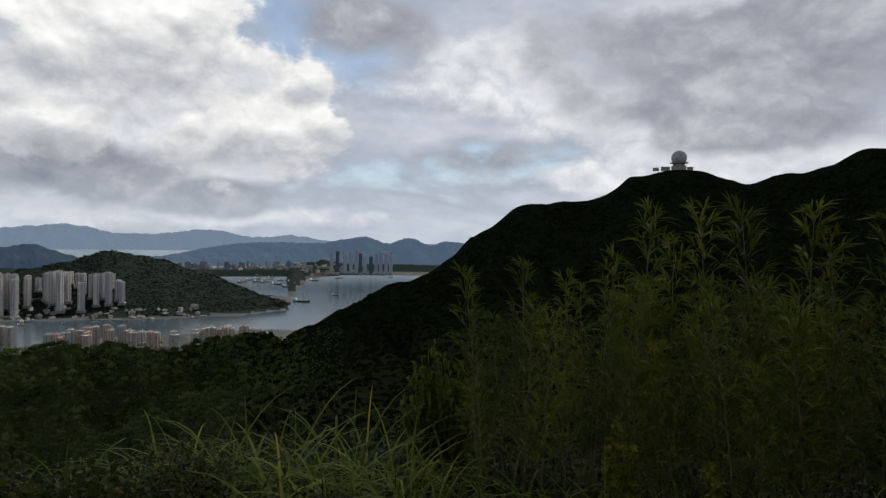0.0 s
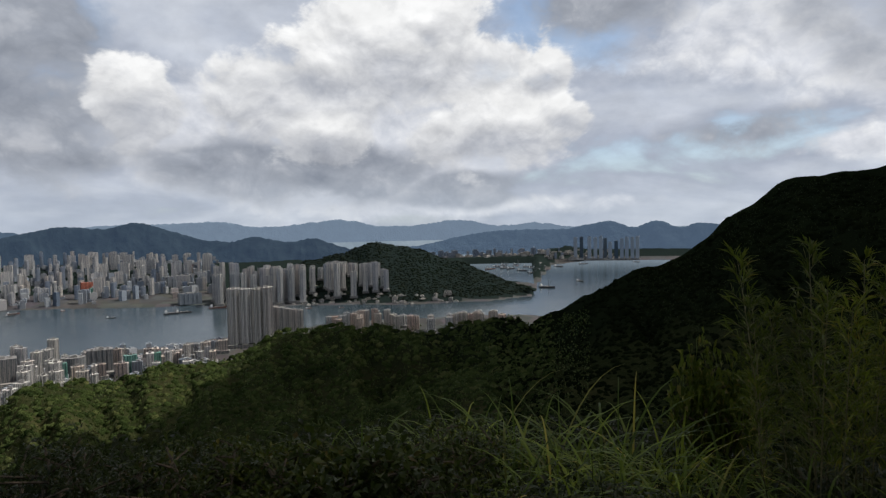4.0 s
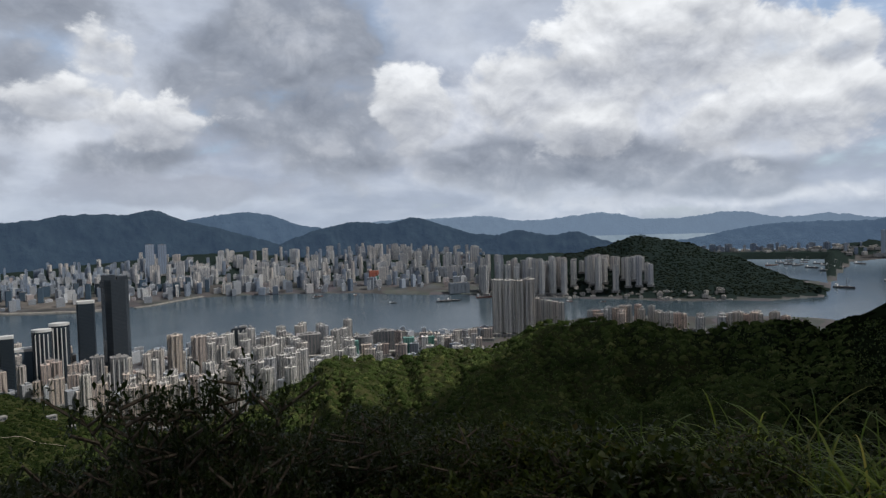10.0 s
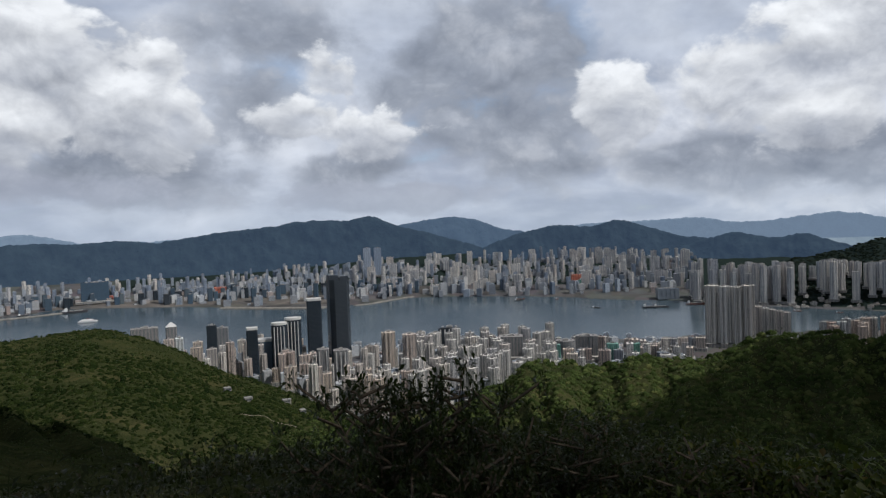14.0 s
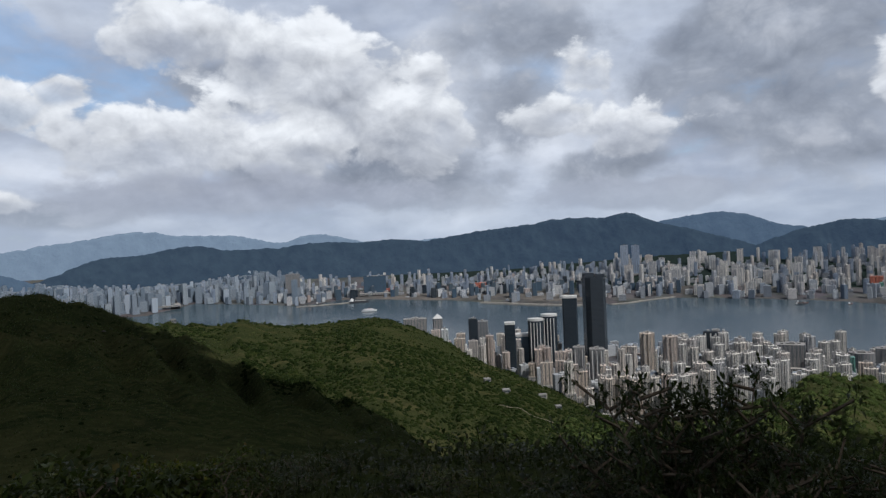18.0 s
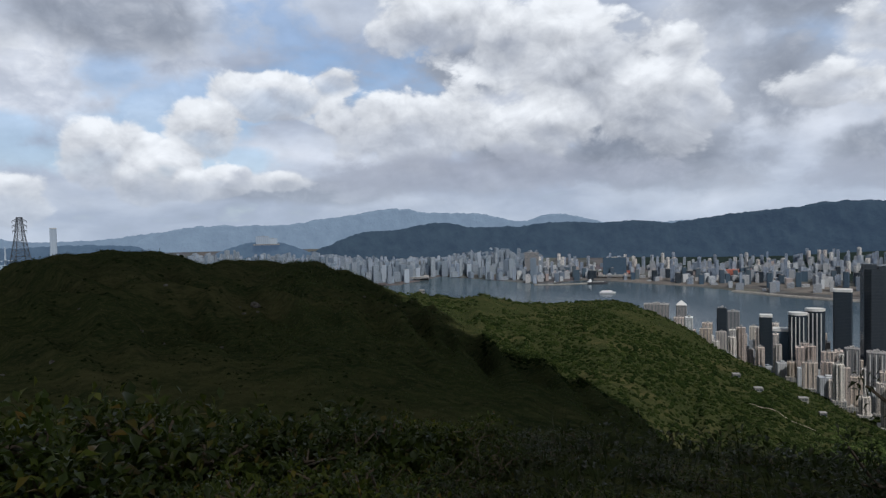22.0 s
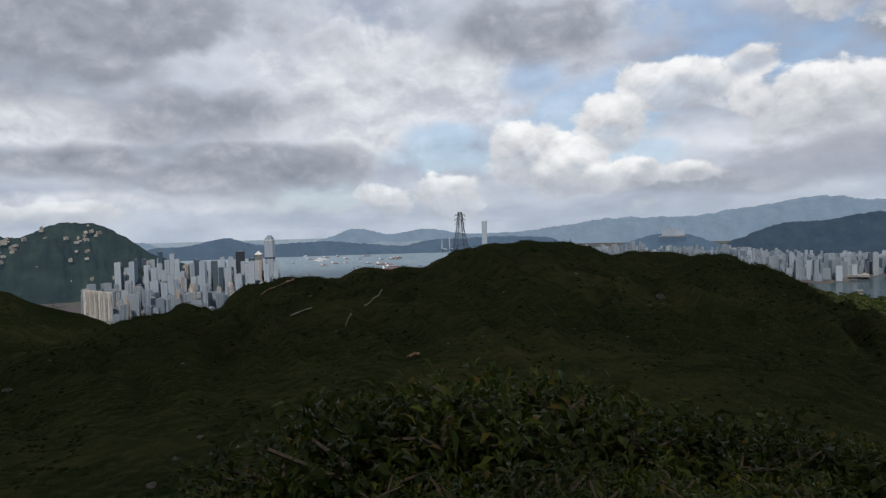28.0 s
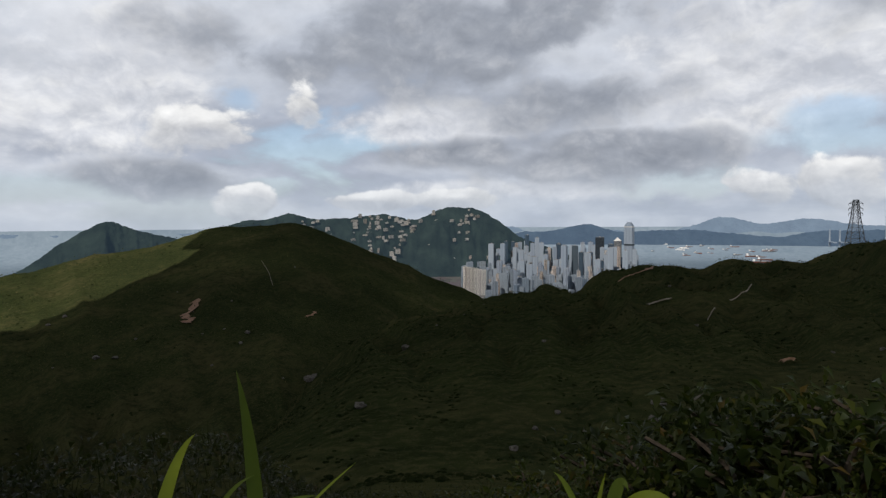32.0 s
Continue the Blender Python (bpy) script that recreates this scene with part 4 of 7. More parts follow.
def round_plan(w, d, n=20):
    return [(w / 2 * math.cos(2 * math.pi * i / n), d / 2 * math.sin(2 * math.pi * i / n)) for i in range(n)]


def chamfer_plan(w, d, c):
    return [(-w / 2 + c, -d / 2), (w / 2 - c, -d / 2), (w / 2, -d / 2 + c), (w / 2, d / 2 - c), (w / 2 - c, d / 2), (-w / 2 + c, d / 2), (-w / 2, d / 2 - c), (-w / 2, -d / 2 + c)]


def solid(name, build, material):
    bm = bmesh.new()
    build(bm)
    me = bpy.data.meshes.new(name)
    bm.to_mesh(me)
    bm.free()
    me.materials.append(material)
    return me


def part(name, mesh, parent, label=""):
    ob = new(name, mesh)
    ob.parent = parent
    if label:
        ob["label"] = label
    return ob


def roof_plant(bm, w, d, h):
    prism(bm, rect(w * 0.3, d * 0.34), h - 0.2, h + 4.2)
    prism(bm, rect(w * 0.14, d * 0.16, w * 0.05, -d * 0.04), h + 4.1, h + 6.5)
    for sx in (-1, 1):
        prism(bm, rect(w * 0.1, d * 0.16, sx * w * 0.3, sx * d * 0.08), h - 0.2, h + 3.2)


def variants(kind, material, seed, count):
    """A few meshes of one kind of block, 100 m high; each is (body, roof, podium)."""
    r = random.Random(seed)
    made = []
    for i in range(count):
        if kind == "cross":
            w = r.uniform(27, 33)
            plan = cross_plan(w, w * r.uniform(0.34, 0.44))
            d = w
        elif kind == "slab":
            w, d = r.uniform(52, 78), r.uniform(15, 19)
            plan = slab_plan(w, d, r.choice((6, 7, 8)))
        elif kind == "old":
            w, d = r.uniform(20, 34), r.uniform(14, 22)
            plan = slab_plan(w, d, r.choice((3, 4)), 1.4)
        elif kind == "slim":
            w, d = r.uniform(19, 24), r.uniform(17, 21)
            plan = cross_plan(w, w * 0.5, 1.4)
        else:
            w, d = r.uniform(30, 46), r.uniform(26, 38)
            plan = chamfer_plan(w, d, r.uniform(1, 6))
        body = solid("tower_body", lambda bm: prism(bm, plan, 0, 100), material)
        roof = solid("roof_block", lambda bm: roof_plant(bm, w, d, 0), ROOF)
        podium = solid("podium", lambda bm: prism(bm, chamfer_plan(w * 1.35, d * 1.4, 2), 0, 12), PODIUM)
        made.append((body, roof, podium))
    return made


def stand(name, meshes, az, R, base, height, turn, label, category, group="", podium=True, wide=1.0):
    """Sets one block of the given height down at its bearing and true distance."""
    p, k = place(az, R, base)
    top = new(name)
    top.empty_display_size = 5
    top.matrix_world = Matrix.Translation(p) @ Matrix.Rotation(radians(turn - az), 4, "Z") @ Matrix.Diagonal((k * wide, k * wide, k, 1))
    body = part("tower_body", meshes[0], top)
    body.scale = (1, 1, height / 100)
    roof = part("roof_block", meshes[1], top)
    roof.location = (0, 0, height)
    if podium:
        part("podium", meshes[2], top)
    return tagged(top, label, category, group)


LAND_AZ, LAND_R = np.arange(-150, 95, 0.25), np.arange(1200, 9200, 40.0)
_A, _R = np.meshgrid(LAND_AZ, LAND_R, indexing="ij")
LAND_Z = ground_height(_A.ravel(), _R.ravel()).reshape(_A.shape)


def land(az, R):
    """Height of the ground under a building."""
    return float(LAND_Z[min(int(round((az + 150) * 4)), len(LAND_AZ) - 1), min(int(round((R - 1200) / 40)), len(LAND_R) - 1)])


CROSS_W, CROSS_B, CROSS_P = variants("cross", WHITES, 1, 5), variants("cross", BEIGES, 2, 4), variants("cross", PINKS, 3, 4)
SLAB_W, SLAB_K = variants("slab", WHITES, 4, 4), variants("slab", HARBOUR, 5, 5)
OLD_B, OLD_W, OLD_P = variants("old", BEIGES, 6, 5), variants("old", WHITES, 7, 4), variants("old", PINKS, 17, 3)
SLIM_W, SLIM_B, SLIM_P = variants("slim", WHITES, 8, 4), variants("slim", BEIGES, 9, 4), variants("slim", PINKS, 18, 3)
CROSS_K, OLD_K = variants("cross", HARBOUR, 10, 6), variants("old", HARBOUR, 11, 6)
CROSS_C, SLAB_C = variants("cross", CREAM, 20, 5), variants("slab", CREAM, 21, 4)
OFFICE_P = variants("office", HAZY, 19, 5)
OFFICE_D, OFFICE_B = variants("office", GLASS_DARK, 12, 4), variants("office", GLASS_BLUE, 13, 5)

taken = []


def free(az, R, gap):
    x, y = math.sin(radians(az)) * R, math.cos(radians(az)) * R
    for px, py, g in taken:
        if abs(px - x) < (gap + g) / 2 and abs(py - y) < (gap + g) / 2:
            return False
    taken.append((x, y, gap))
    return True


def district(name, sets, az0, az1, R0, R1, count, lo, hi, gap, label, category, group, cap=None, seed=0, turn=0.0, podium=True, ztop=60.0):
    """Scatters blocks over a stretch of town; cap: a skyline (bearing, angle) they stay under."""
    r = random.Random(seed)
    done = tries = 0
    while done < count and tries < count * 40:
        tries += 1
        az = r.uniform(az0, az1)
        R = math.sqrt(r.uniform(R0 * R0, R1 * R1))
        h = r.uniform(lo, hi) * (1 if r.random() < 0.8 else 1.2)
        base = land(az, R)
        if base < SEA + 1 or base > SEA + ztop:
            continue
        if cap is not None:
            room = R * math.tan(radians(float(smooth(az, cap)) - abs(r.gauss(0, 0.18)))) - base
            if room < lo * 0.5:
                continue
            h = min(h, room)
        if not free(az, R, gap * r.uniform(0.8, 1.1)):
            continue
        stand(name, r.choice(sets), az, R, base - 1.5, h, turn + r.choice((0, 0, 90, 8, -8)), label, category, group, podium)
        done += 1


def landmark(name, plan, az, half, el_top, R, material, label, base=None, cap=None, turn=0.0, taper=1.0, fins=None):
    """A tower known by its bearing, half width in degrees and the angle of its top; plan(w) gives its outline."""
    w = 2 * R * math.tan(radians(half))
    base = land(az, R) if base is None else base
    h = R * math.tan(radians(el_top)) - base
    p, k = place(az, R, base - 1.5)
    taken.append((math.sin(radians(az)) * R, math.cos(radians(az)) * R, w * 1.05))
    top = new(name)
    top.matrix_world = Matrix.Translation(p) @ Matrix.Rotation(radians(turn - az), 4, "Z") @ Matrix.Diagonal((k, k, k, 1))
    part("tower_body", solid("tower_body", lambda bm: prism(bm, plan(w), 0, h, taper), material), top)
    if cap == "pyramid":
        part("roof", solid("roof", lambda bm: prism(bm, rect(w * 0.96, w * 0.96), h, h + w * 0.45, 0.05), WHITE_ROOF), top, "white pyramid roof")
    elif cap == "white":
        part("roof", solid("roof", lambda bm: prism(bm, [(x * 1.01, y * 1.01) for x, y in plan(w)], h, h + 7), WHITE_ROOF), top, "pale crown band")
    elif cap == "twin":
        part("roof", solid("roof", lambda bm: [prism(bm, rect(w * 0.42, w * 0.5, s * w * 0.26, 0), h, h + (14 if s < 0 else 9)) for s in (-1, 1)], material), top, "split glass crown")
    else:
        part("roof_block", solid("roof_block", lambda bm: roof_plant(bm, w, w, h), ROOF), top)
    if fins:
        for s in fins:
            part("facade_rib", solid("facade_rib", lambda bm: prism(bm, rect(w * 0.05, w * 0.04, s * w, -w * 0.51), 2, h - 4), WHITE_ROOF), top)
    part("podium", solid("podium", lambda bm: prism(bm, rect(w * 1.4, w * 1.3), 0, 14), PODIUM), top)
    return tagged(top, label, "tower")


sq = lambda w: chamfer_plan(w, w * 0.85, w * 0.08)
oval = lambda w: round_plan(w, w * 0.8)
crossw = lambda w: cross_plan(w, w * 0.42)
# Quarry Bay offices
landmark("office_tower", lambda w: chamfer_plan(w, w * 0.9, w * 0.2), -13.15, 0.88, -3.55, 2165, GLASS_DARK, "very tall dark glass office tower with notched crown", cap="twin", turn=18)
landmark("office_tower", sq, -15.2, 0.62, -5.25, 2120, GLASS_DARK, "tall dark banded glass office tower", cap="white")
landmark("office_tower", oval, -17.0, 0.68, -6.75, 2080, GLASS_DARK, "round-fronted office tower with white window bands", cap="white", fins=(-0.3, -0.1, 0.1, 0.3))
landmark("office_tower", oval, -18.15, 0.66, -7.1, 2050, GLASS_DARK, "round-fronted office tower with white window bands", cap="white", fins=(-0.3, -0.1, 0.1, 0.3))
landmark("office_tower", sq, -20.35, 0.46, -7.35, 2050, GLASS_DARK, "slim black glass office tower", cap="white")
landmark("office_tower", lambda w: chamfer_plan(w, w * 0.7, 1), -19.35, 0.8, -8.35, 2080, GLASS_BLUE, "broad glass office block with white roof frame", cap="white")
landmark("office_tower", sq, -23.5, 0.4, -6.75, 2350, GLASS_DARK, "dark stepped office tower")
landmark("office_tower", sq, -22.7, 0.5, -7.0, 2360, GREYS, "dark grey tower with a flat roof")
landmark("office_tower", sq, -26.55, 0.42, -6.6, 2350, GREYS, "grey tower with a white pyramid roof", cap="pyramid")
landmark("office_tower", lambda w: chamfer_plan(w, w * 0.5, 1), -28.5, 1.0, -6.55, 2400, GREYS, "broad dark office block by the water")
landmark("office_tower", lambda w: chamfer_plan(w, w * 0.6, 1), -3.7, 0.95, -8.05, 2330, GLASS_DARK, "square office block with a white grid front", fins=(-0.4, -0.2, 0.0, 0.2, 0.4))
landmark("office_tower", lambda w: chamfer_plan(w, w * 0.7, 1), 1.6, 1.0, -8.95, 2200, GREYS, "broad grey office block")
landmark("office_tower", oval, 6.2, 0.85, -9.4, 2150, GREYS, "rounded grey block near the harbour")
landmark("office_tower", lambda w: slab_plan(w, w * 0.6, 5), 8.0, 0.9, -9.0, 2200, GREYS, "grey stepped residential slab")
landmark("apartment_tower", lambda w: cross_plan(w, w * 0.5), -9.0, 0.6, -8.25, 1900, BEIGES, "slim beige apartment tower with rounded head")
landmark("apartment_tower", lambda w: cross_plan(w, w * 0.5), -7.2, 0.6, -8.5, 1900, BEIGES, "slim beige apartment tower with rounded head")
landmark("apartment_tower", sq, -14.6, 0.5, -9.35, 1700, GREYS, "tall grey apartment tower with pale fins", fins=(-0.3, 0.3))
landmark("apartment_tower", sq, -13.1, 0.62, -9.5, 1700, GREYS, "tall grey apartment tower with pale fins", fins=(-0.3, 0.0, 0.3))
for a, e in ((-12.2, -11.9), (-11.1, -11.7), (-10.0, -12.1)):
    landmark("apartment_tower", crossw, a, 0.62, e, 1420, BEIGES, "tall brown apartment tower at the foot of the hill")
for a, e in ((-9.3, -11.4), (-8.6, -11.8)):
    landmark("apartment_tower", crossw, a, 0.45, e, 1560, WHITES, "white apartment tower at the foot of the hill")
for i, a in enumerate((17.95, 18.8, 19.85, 20.6)):
    landmark("apartment_tower", crossw, a, 0.52, -4.95 - 0.06 * (i % 3), 2480, WHITES, "very tall grey apartment tower of a harbour-front estate", fins=(-0.2, 0.2))
for i in range(5):
    landmark("apartment_tower", crossw, 21.3 + i * 0.5, 0.3, -6.6 - 0.1 * i, 2650, WHITES, "white apartment tower of a harbour-front estate")

# the island's shore towns
district("apartment_tower", CROSS_W, -6.6, 5.2, 1560, 2330, 62, 82, 96, 42, "white cruciform apartment tower in a dense estate", "apartment tower", "white estate towers", seed=1)
district("apartment_tower", OLD_B + SLIM_W, -16.5, -6.5, 1480, 2150, 40, 45, 95, 36, "weathered beige apartment block in the dense old town", "apartment block", "old town blocks", seed=2, ztop=75)
district("apartment_tower", OLD_B + OLD_P + SLIM_B + SLIM_W, -29, -16, 1650, 2450, 52, 40, 105, 36, "pale apartment block above the shore road", "apartment block", "old town blocks", seed=3, ztop=75)
district("apartment_tower", OLD_W + SLIM_W + OLD_B, 3.5, 17.4, 1900, 2520, 46, 40, 78, 36, "white and pale green apartment block by the harbour", "apartment block", "harbour blocks", (3, -9.4, 7, -8.9, 12, -9.3, 17.5, -8.9), seed=4)
district("apartment_tower", CROSS_P, 25.4, 42.5, 2450, 2800, 46, 80, 110, 40, "pink and cream apartment tower behind the wooded hill", "apartment tower", "pink estate towers", (25, -7.8, 28.2, -7.2, 30.1, -7.15, 32, -7.7, 36, -7.75, 39.2, -7.45, 42.5, -8.3), seed=5)

# Kowloon: bearing, angle of its skyline
SKYLINE = (-72, -1.2, -67.8, -1.15, -64.5, -0.95, -61.7, -1.6, -56.8, -1.7, -53.4, -2.2, -47.1, -2.4, -41, -1.6, -38.3, -1.9, -33.8, -1.55, -30.6, -1.0, -27.6, -1.0, -25.3, -1.1, -21.2, -1.75, -16.8, -1.5, -13.6, -1.42, -11.4, -1.6, -10.1, -1.0, -9, -1.6, -7, -2.15, -4.1, -1.1, 0.8, -1.35, 5.7, -1.0, 10.4, -1.35, 13.2, -2.0, 16.4, -2.05, 17.3, -2.7)
FRONT = tuple(v - (1.6 if i % 2 else 0) for i, v in enumerate(SKYLINE))
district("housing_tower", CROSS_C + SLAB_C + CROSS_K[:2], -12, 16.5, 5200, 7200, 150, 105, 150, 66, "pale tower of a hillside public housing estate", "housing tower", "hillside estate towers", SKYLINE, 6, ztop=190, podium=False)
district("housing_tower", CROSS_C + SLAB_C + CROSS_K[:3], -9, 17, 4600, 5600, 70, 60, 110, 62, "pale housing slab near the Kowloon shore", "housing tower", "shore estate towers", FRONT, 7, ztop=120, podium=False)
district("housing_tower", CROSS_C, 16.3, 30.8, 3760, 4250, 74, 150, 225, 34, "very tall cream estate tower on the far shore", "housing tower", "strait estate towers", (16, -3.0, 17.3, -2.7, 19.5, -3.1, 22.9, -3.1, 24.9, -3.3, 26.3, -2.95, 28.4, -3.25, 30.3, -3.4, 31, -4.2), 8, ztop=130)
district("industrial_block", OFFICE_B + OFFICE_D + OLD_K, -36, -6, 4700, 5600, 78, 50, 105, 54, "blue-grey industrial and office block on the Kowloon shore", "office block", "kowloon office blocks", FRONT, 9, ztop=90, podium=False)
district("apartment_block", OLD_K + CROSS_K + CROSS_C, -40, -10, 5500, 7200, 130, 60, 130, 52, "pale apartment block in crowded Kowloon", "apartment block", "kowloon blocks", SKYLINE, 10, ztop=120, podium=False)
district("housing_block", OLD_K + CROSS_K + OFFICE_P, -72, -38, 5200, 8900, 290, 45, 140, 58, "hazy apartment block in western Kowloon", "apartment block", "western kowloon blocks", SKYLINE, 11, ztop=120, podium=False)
for a, e in ((-10.55, -1.02), (-9.65, -1.05)):
    landmark("housing_tower", lambda w: chamfer_plan(w, w * 0.5, 2), a, 0.32, e, 6300, HARBOUR, "pair of tall pale housing slabs standing apart")
landmark("apartment_tower", lambda w: slab_plan(w, w * 0.3, 6), -61.5, 0.55, -0.42, 8950, HAZY, "broad white building on a far hilltop", base=8950 * math.tan(radians(-1.15)))
landmark("apartment_tower", lambda w: slab_plan(w, w * 0.3, 6), -60.7, 0.4, -0.62, 8960, HAZY, "broad white building on a far hilltop", base=8960 * math.tan(radians(-1.15)))
landmark("office_tower", sq, -47.35, 0.32, -2.6, 6100, GLASS_BLUE, "tall blue glass tower on the west Kowloon shore")
landmark("office_tower", lambda w: chamfer_plan(w, w * 0.5, 2), -49.0, 1.0, -4.1, 5750, GLASS_BLUE, "broad deep blue glass hotel by the water")
landmark("office_tower", lambda w: slab_plan(w, w * 0.4, 5), -38.7, 0.6, -2.25, 5650, GREYS, "large grey waterfront housing slab")
landmark("shopping_hall", lambda w: chamfer_plan(w, w * 0.6, 2), -31.8, 0.95, -2.75, 5700, GLASS_BLUE, "wide blue-wrapped building under construction")

# TKO and the far bays
for i, a in enumerate((46.95, 47.45, 48.1, 48.6, 49.05, 49.4, 49.8, 50.3, 50.75, 51.15, 51.6, 52.0)):
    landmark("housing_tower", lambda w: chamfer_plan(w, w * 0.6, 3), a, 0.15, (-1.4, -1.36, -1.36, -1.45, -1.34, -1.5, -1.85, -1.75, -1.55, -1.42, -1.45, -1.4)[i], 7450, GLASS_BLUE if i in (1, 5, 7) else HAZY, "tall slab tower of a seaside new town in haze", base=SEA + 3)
district("housing_tower", CROSS_K + SLAB_K, 33, 46, 7600, 8800, 34, 50, 95, 60, "hazy tower of a new town beyond the headland", "housing tower", "far bay towers", (33, -1.9, 46, -2.2), 12, ztop=140, podium=False)

# Central and the western district
CENTRAL = (-112.5, -2.0, -110.4, -0.8, -108.4, -1.0, -107, -1.25, -105.5, -1.6, -103.6, -1.1, -101.7, -1.1, -100.2, -1.95, -97.4, -1.6, -95.8, -2.2, -94.2, -2.4)
LOWER = tuple(v - (1.5 if i % 2 else 0) for i, v in enumerate(CENTRAL))
district("apartment_tower", SLIM_B + SLIM_W + SLIM_P, -110.6, -104.5, 5300, 6000, 46, 90, 200, 40, "slender apartment tower on the slope below the peak", "apartment tower", "mid-level towers", CENTRAL, 13, ztop=260, podium=False)
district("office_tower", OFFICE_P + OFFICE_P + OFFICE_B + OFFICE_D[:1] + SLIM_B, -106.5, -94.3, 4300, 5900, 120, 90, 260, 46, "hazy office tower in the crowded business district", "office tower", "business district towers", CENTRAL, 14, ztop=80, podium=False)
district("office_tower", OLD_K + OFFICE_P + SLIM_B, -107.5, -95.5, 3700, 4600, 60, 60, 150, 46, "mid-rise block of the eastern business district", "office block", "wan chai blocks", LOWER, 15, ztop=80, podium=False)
for i in range(6):
    landmark("apartment_tower", lambda w: cross_plan(w, w * 0.5), -108.75 + i * 0.32, 0.19, -3.95 - 0.06 * i, 3700, WHITES, "cream apartment tower in a close row")
def harbour_tower():
    w = 2 * 5700 * math.tan(radians(0.42))
    tower = landmark("office_tower", lambda w: chamfer_plan(w, w, w * 0.22), -94.98, 0.42, -0.62, 5700, HAZY, "very tall round-shouldered harbour-front office tower", cap="white")
    h = 5700 * math.tan(radians(-0.62)) - land(-94.98, 5700)
    part("crown", solid("crown", lambda bm: [prism(bm, chamfer_plan(w * s, w * s, w * s * 0.25), h + 7 + i * 9, h + 16 + i * 9) for i, s in enumerate((0.92, 0.8, 0.64, 0.42))], HAZY), tower, "stepped claw-like crown")
    part("spandrel", solid("spandrel", lambda bm: prism(bm, chamfer_plan(w * 1.012, w * 1.012, w * 0.22), h * 0.62, h * 0.65), GLASS_DARK), tower)


harbour_tower()
landmark("office_tower", sq, -97.35, 0.36, -1.45, 5400, GLASS_DARK, "dark glass office tower near the piers")
landmark("office_tower", sq, -95.9, 0.32, -1.75, 5600, GREYS, "grey office tower with a pointed spire", cap="pyramid")
landmark("office_tower", lambda w: chamfer_plan(w, w, w * 0.1), -76.72, 0.25, 0.5, 7900, HAZY, "very tall pale glass tower across the harbour", base=SEA + 3, cap="white", taper=0.9)


# ---- the crowd of small blocks, one mass each ----
def box_mass(name, boxes, material, label, category):
    """Many far small blocks; boxes: (az, R, base, w, d, h, turn)."""
    verts, faces = [], []
    for az, R, base, w, d, h, turn in boxes:
        p, k = place(az, R, base)
        a = radians(turn - az)
        c, s = math.cos(a), math.sin(a)
        n = len(verts)
        for z in (0, h):
            for x, y in rect(w, d):
                verts.append((p.x + (x * c - y * s) * k, p.y + (x * s + y * c) * k, p.z + z * k))
        faces += [(n, n + 1, n + 5, n + 4), (n + 1, n + 2, n + 6, n + 5), (n + 2, n + 3, n + 7, n + 6), (n + 3, n, n + 4, n + 7), (n + 4, n + 5, n + 6, n + 7)]
        n = len(verts)
        for z in (h - 0.5, h + 4):
            for x, y in rect(w * 0.4, d * 0.4, w * 0.1, 0):
                verts.append((p.x + (x * c - y * s) * k, p.y + (x * s + y * c) * k, p.z + z * k))
        faces += [(n, n + 1, n + 5, n + 4), (n + 1, n + 2, n + 6, n + 5), (n + 2, n + 3, n + 7, n + 6), (n + 3, n, n + 4, n + 7), (n + 4, n + 5, n + 6, n + 7)]
    ob = new(name, mesh_of(name, verts, faces, material, False))
    return tagged(ob, label, category, kind="stuff")


def mass_material(name, stops, floor=3.3):
    m, nt, b = surface(name, (0.4, 0.4, 0.4), 0.8)
    geo = nt.nodes.new("ShaderNodeNewGeometry")
    base = ramp(nt, geo.outputs["Random Per Island"], stops)
    sep = nt.nodes.new("ShaderNodeSeparateXYZ")
    link(nt, geo.outputs["Position"], sep.inputs[0])
    row = calc(nt, "GREATER_THAN", calc(nt, "FRACT", calc(nt, "DIVIDE", sep.outputs[2], floor)), 0.5)
    side = calc(nt, "GREATER_THAN", calc(nt, "FRACT", calc(nt, "DIVIDE", calc(nt, "ADD", sep.outputs[0], sep.outputs[1]), 5.5)), 0.45)
    nz = nt.nodes.new("ShaderNodeSeparateXYZ")
    link(nt, geo.outputs["Normal"], nz.inputs[0])
    win = calc(nt, "MULTIPLY", calc(nt, "MULTIPLY", row, side), calc(nt, "LESS_THAN", nz.outputs[2], 0.5))
    link(nt, mixc(nt, calc(nt, "MULTIPLY", win, 0.75), base, (0.06, 0.075, 0.09)), b.inputs["Base Color"])
    return m


CROWD = mass_material("crowded_blocks", [(0.0, (0.166, 0.189, 0.224)), (0.2, (0.349, 0.359, 0.369)), (0.4, (0.100, 0.134, 0.185)), (0.6, (0.416, 0.420, 0.418)), (0.75, (0.249, 0.295, 0.359)), (0.9, (0.482, 0.502, 0.514)), (1.0, (0.300, 0.234, 0.213))])
# the western haze is put into these block colours as well
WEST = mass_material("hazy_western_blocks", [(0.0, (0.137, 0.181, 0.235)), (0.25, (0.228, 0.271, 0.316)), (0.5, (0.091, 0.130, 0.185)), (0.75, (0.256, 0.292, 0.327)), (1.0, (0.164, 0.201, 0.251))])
VILLA = mass_material("pale_houses", [(0.0, (0.379, 0.369, 0.348)), (0.6, (0.316, 0.300, 0.274)), (1.0, (0.264, 0.242, 0.211))])


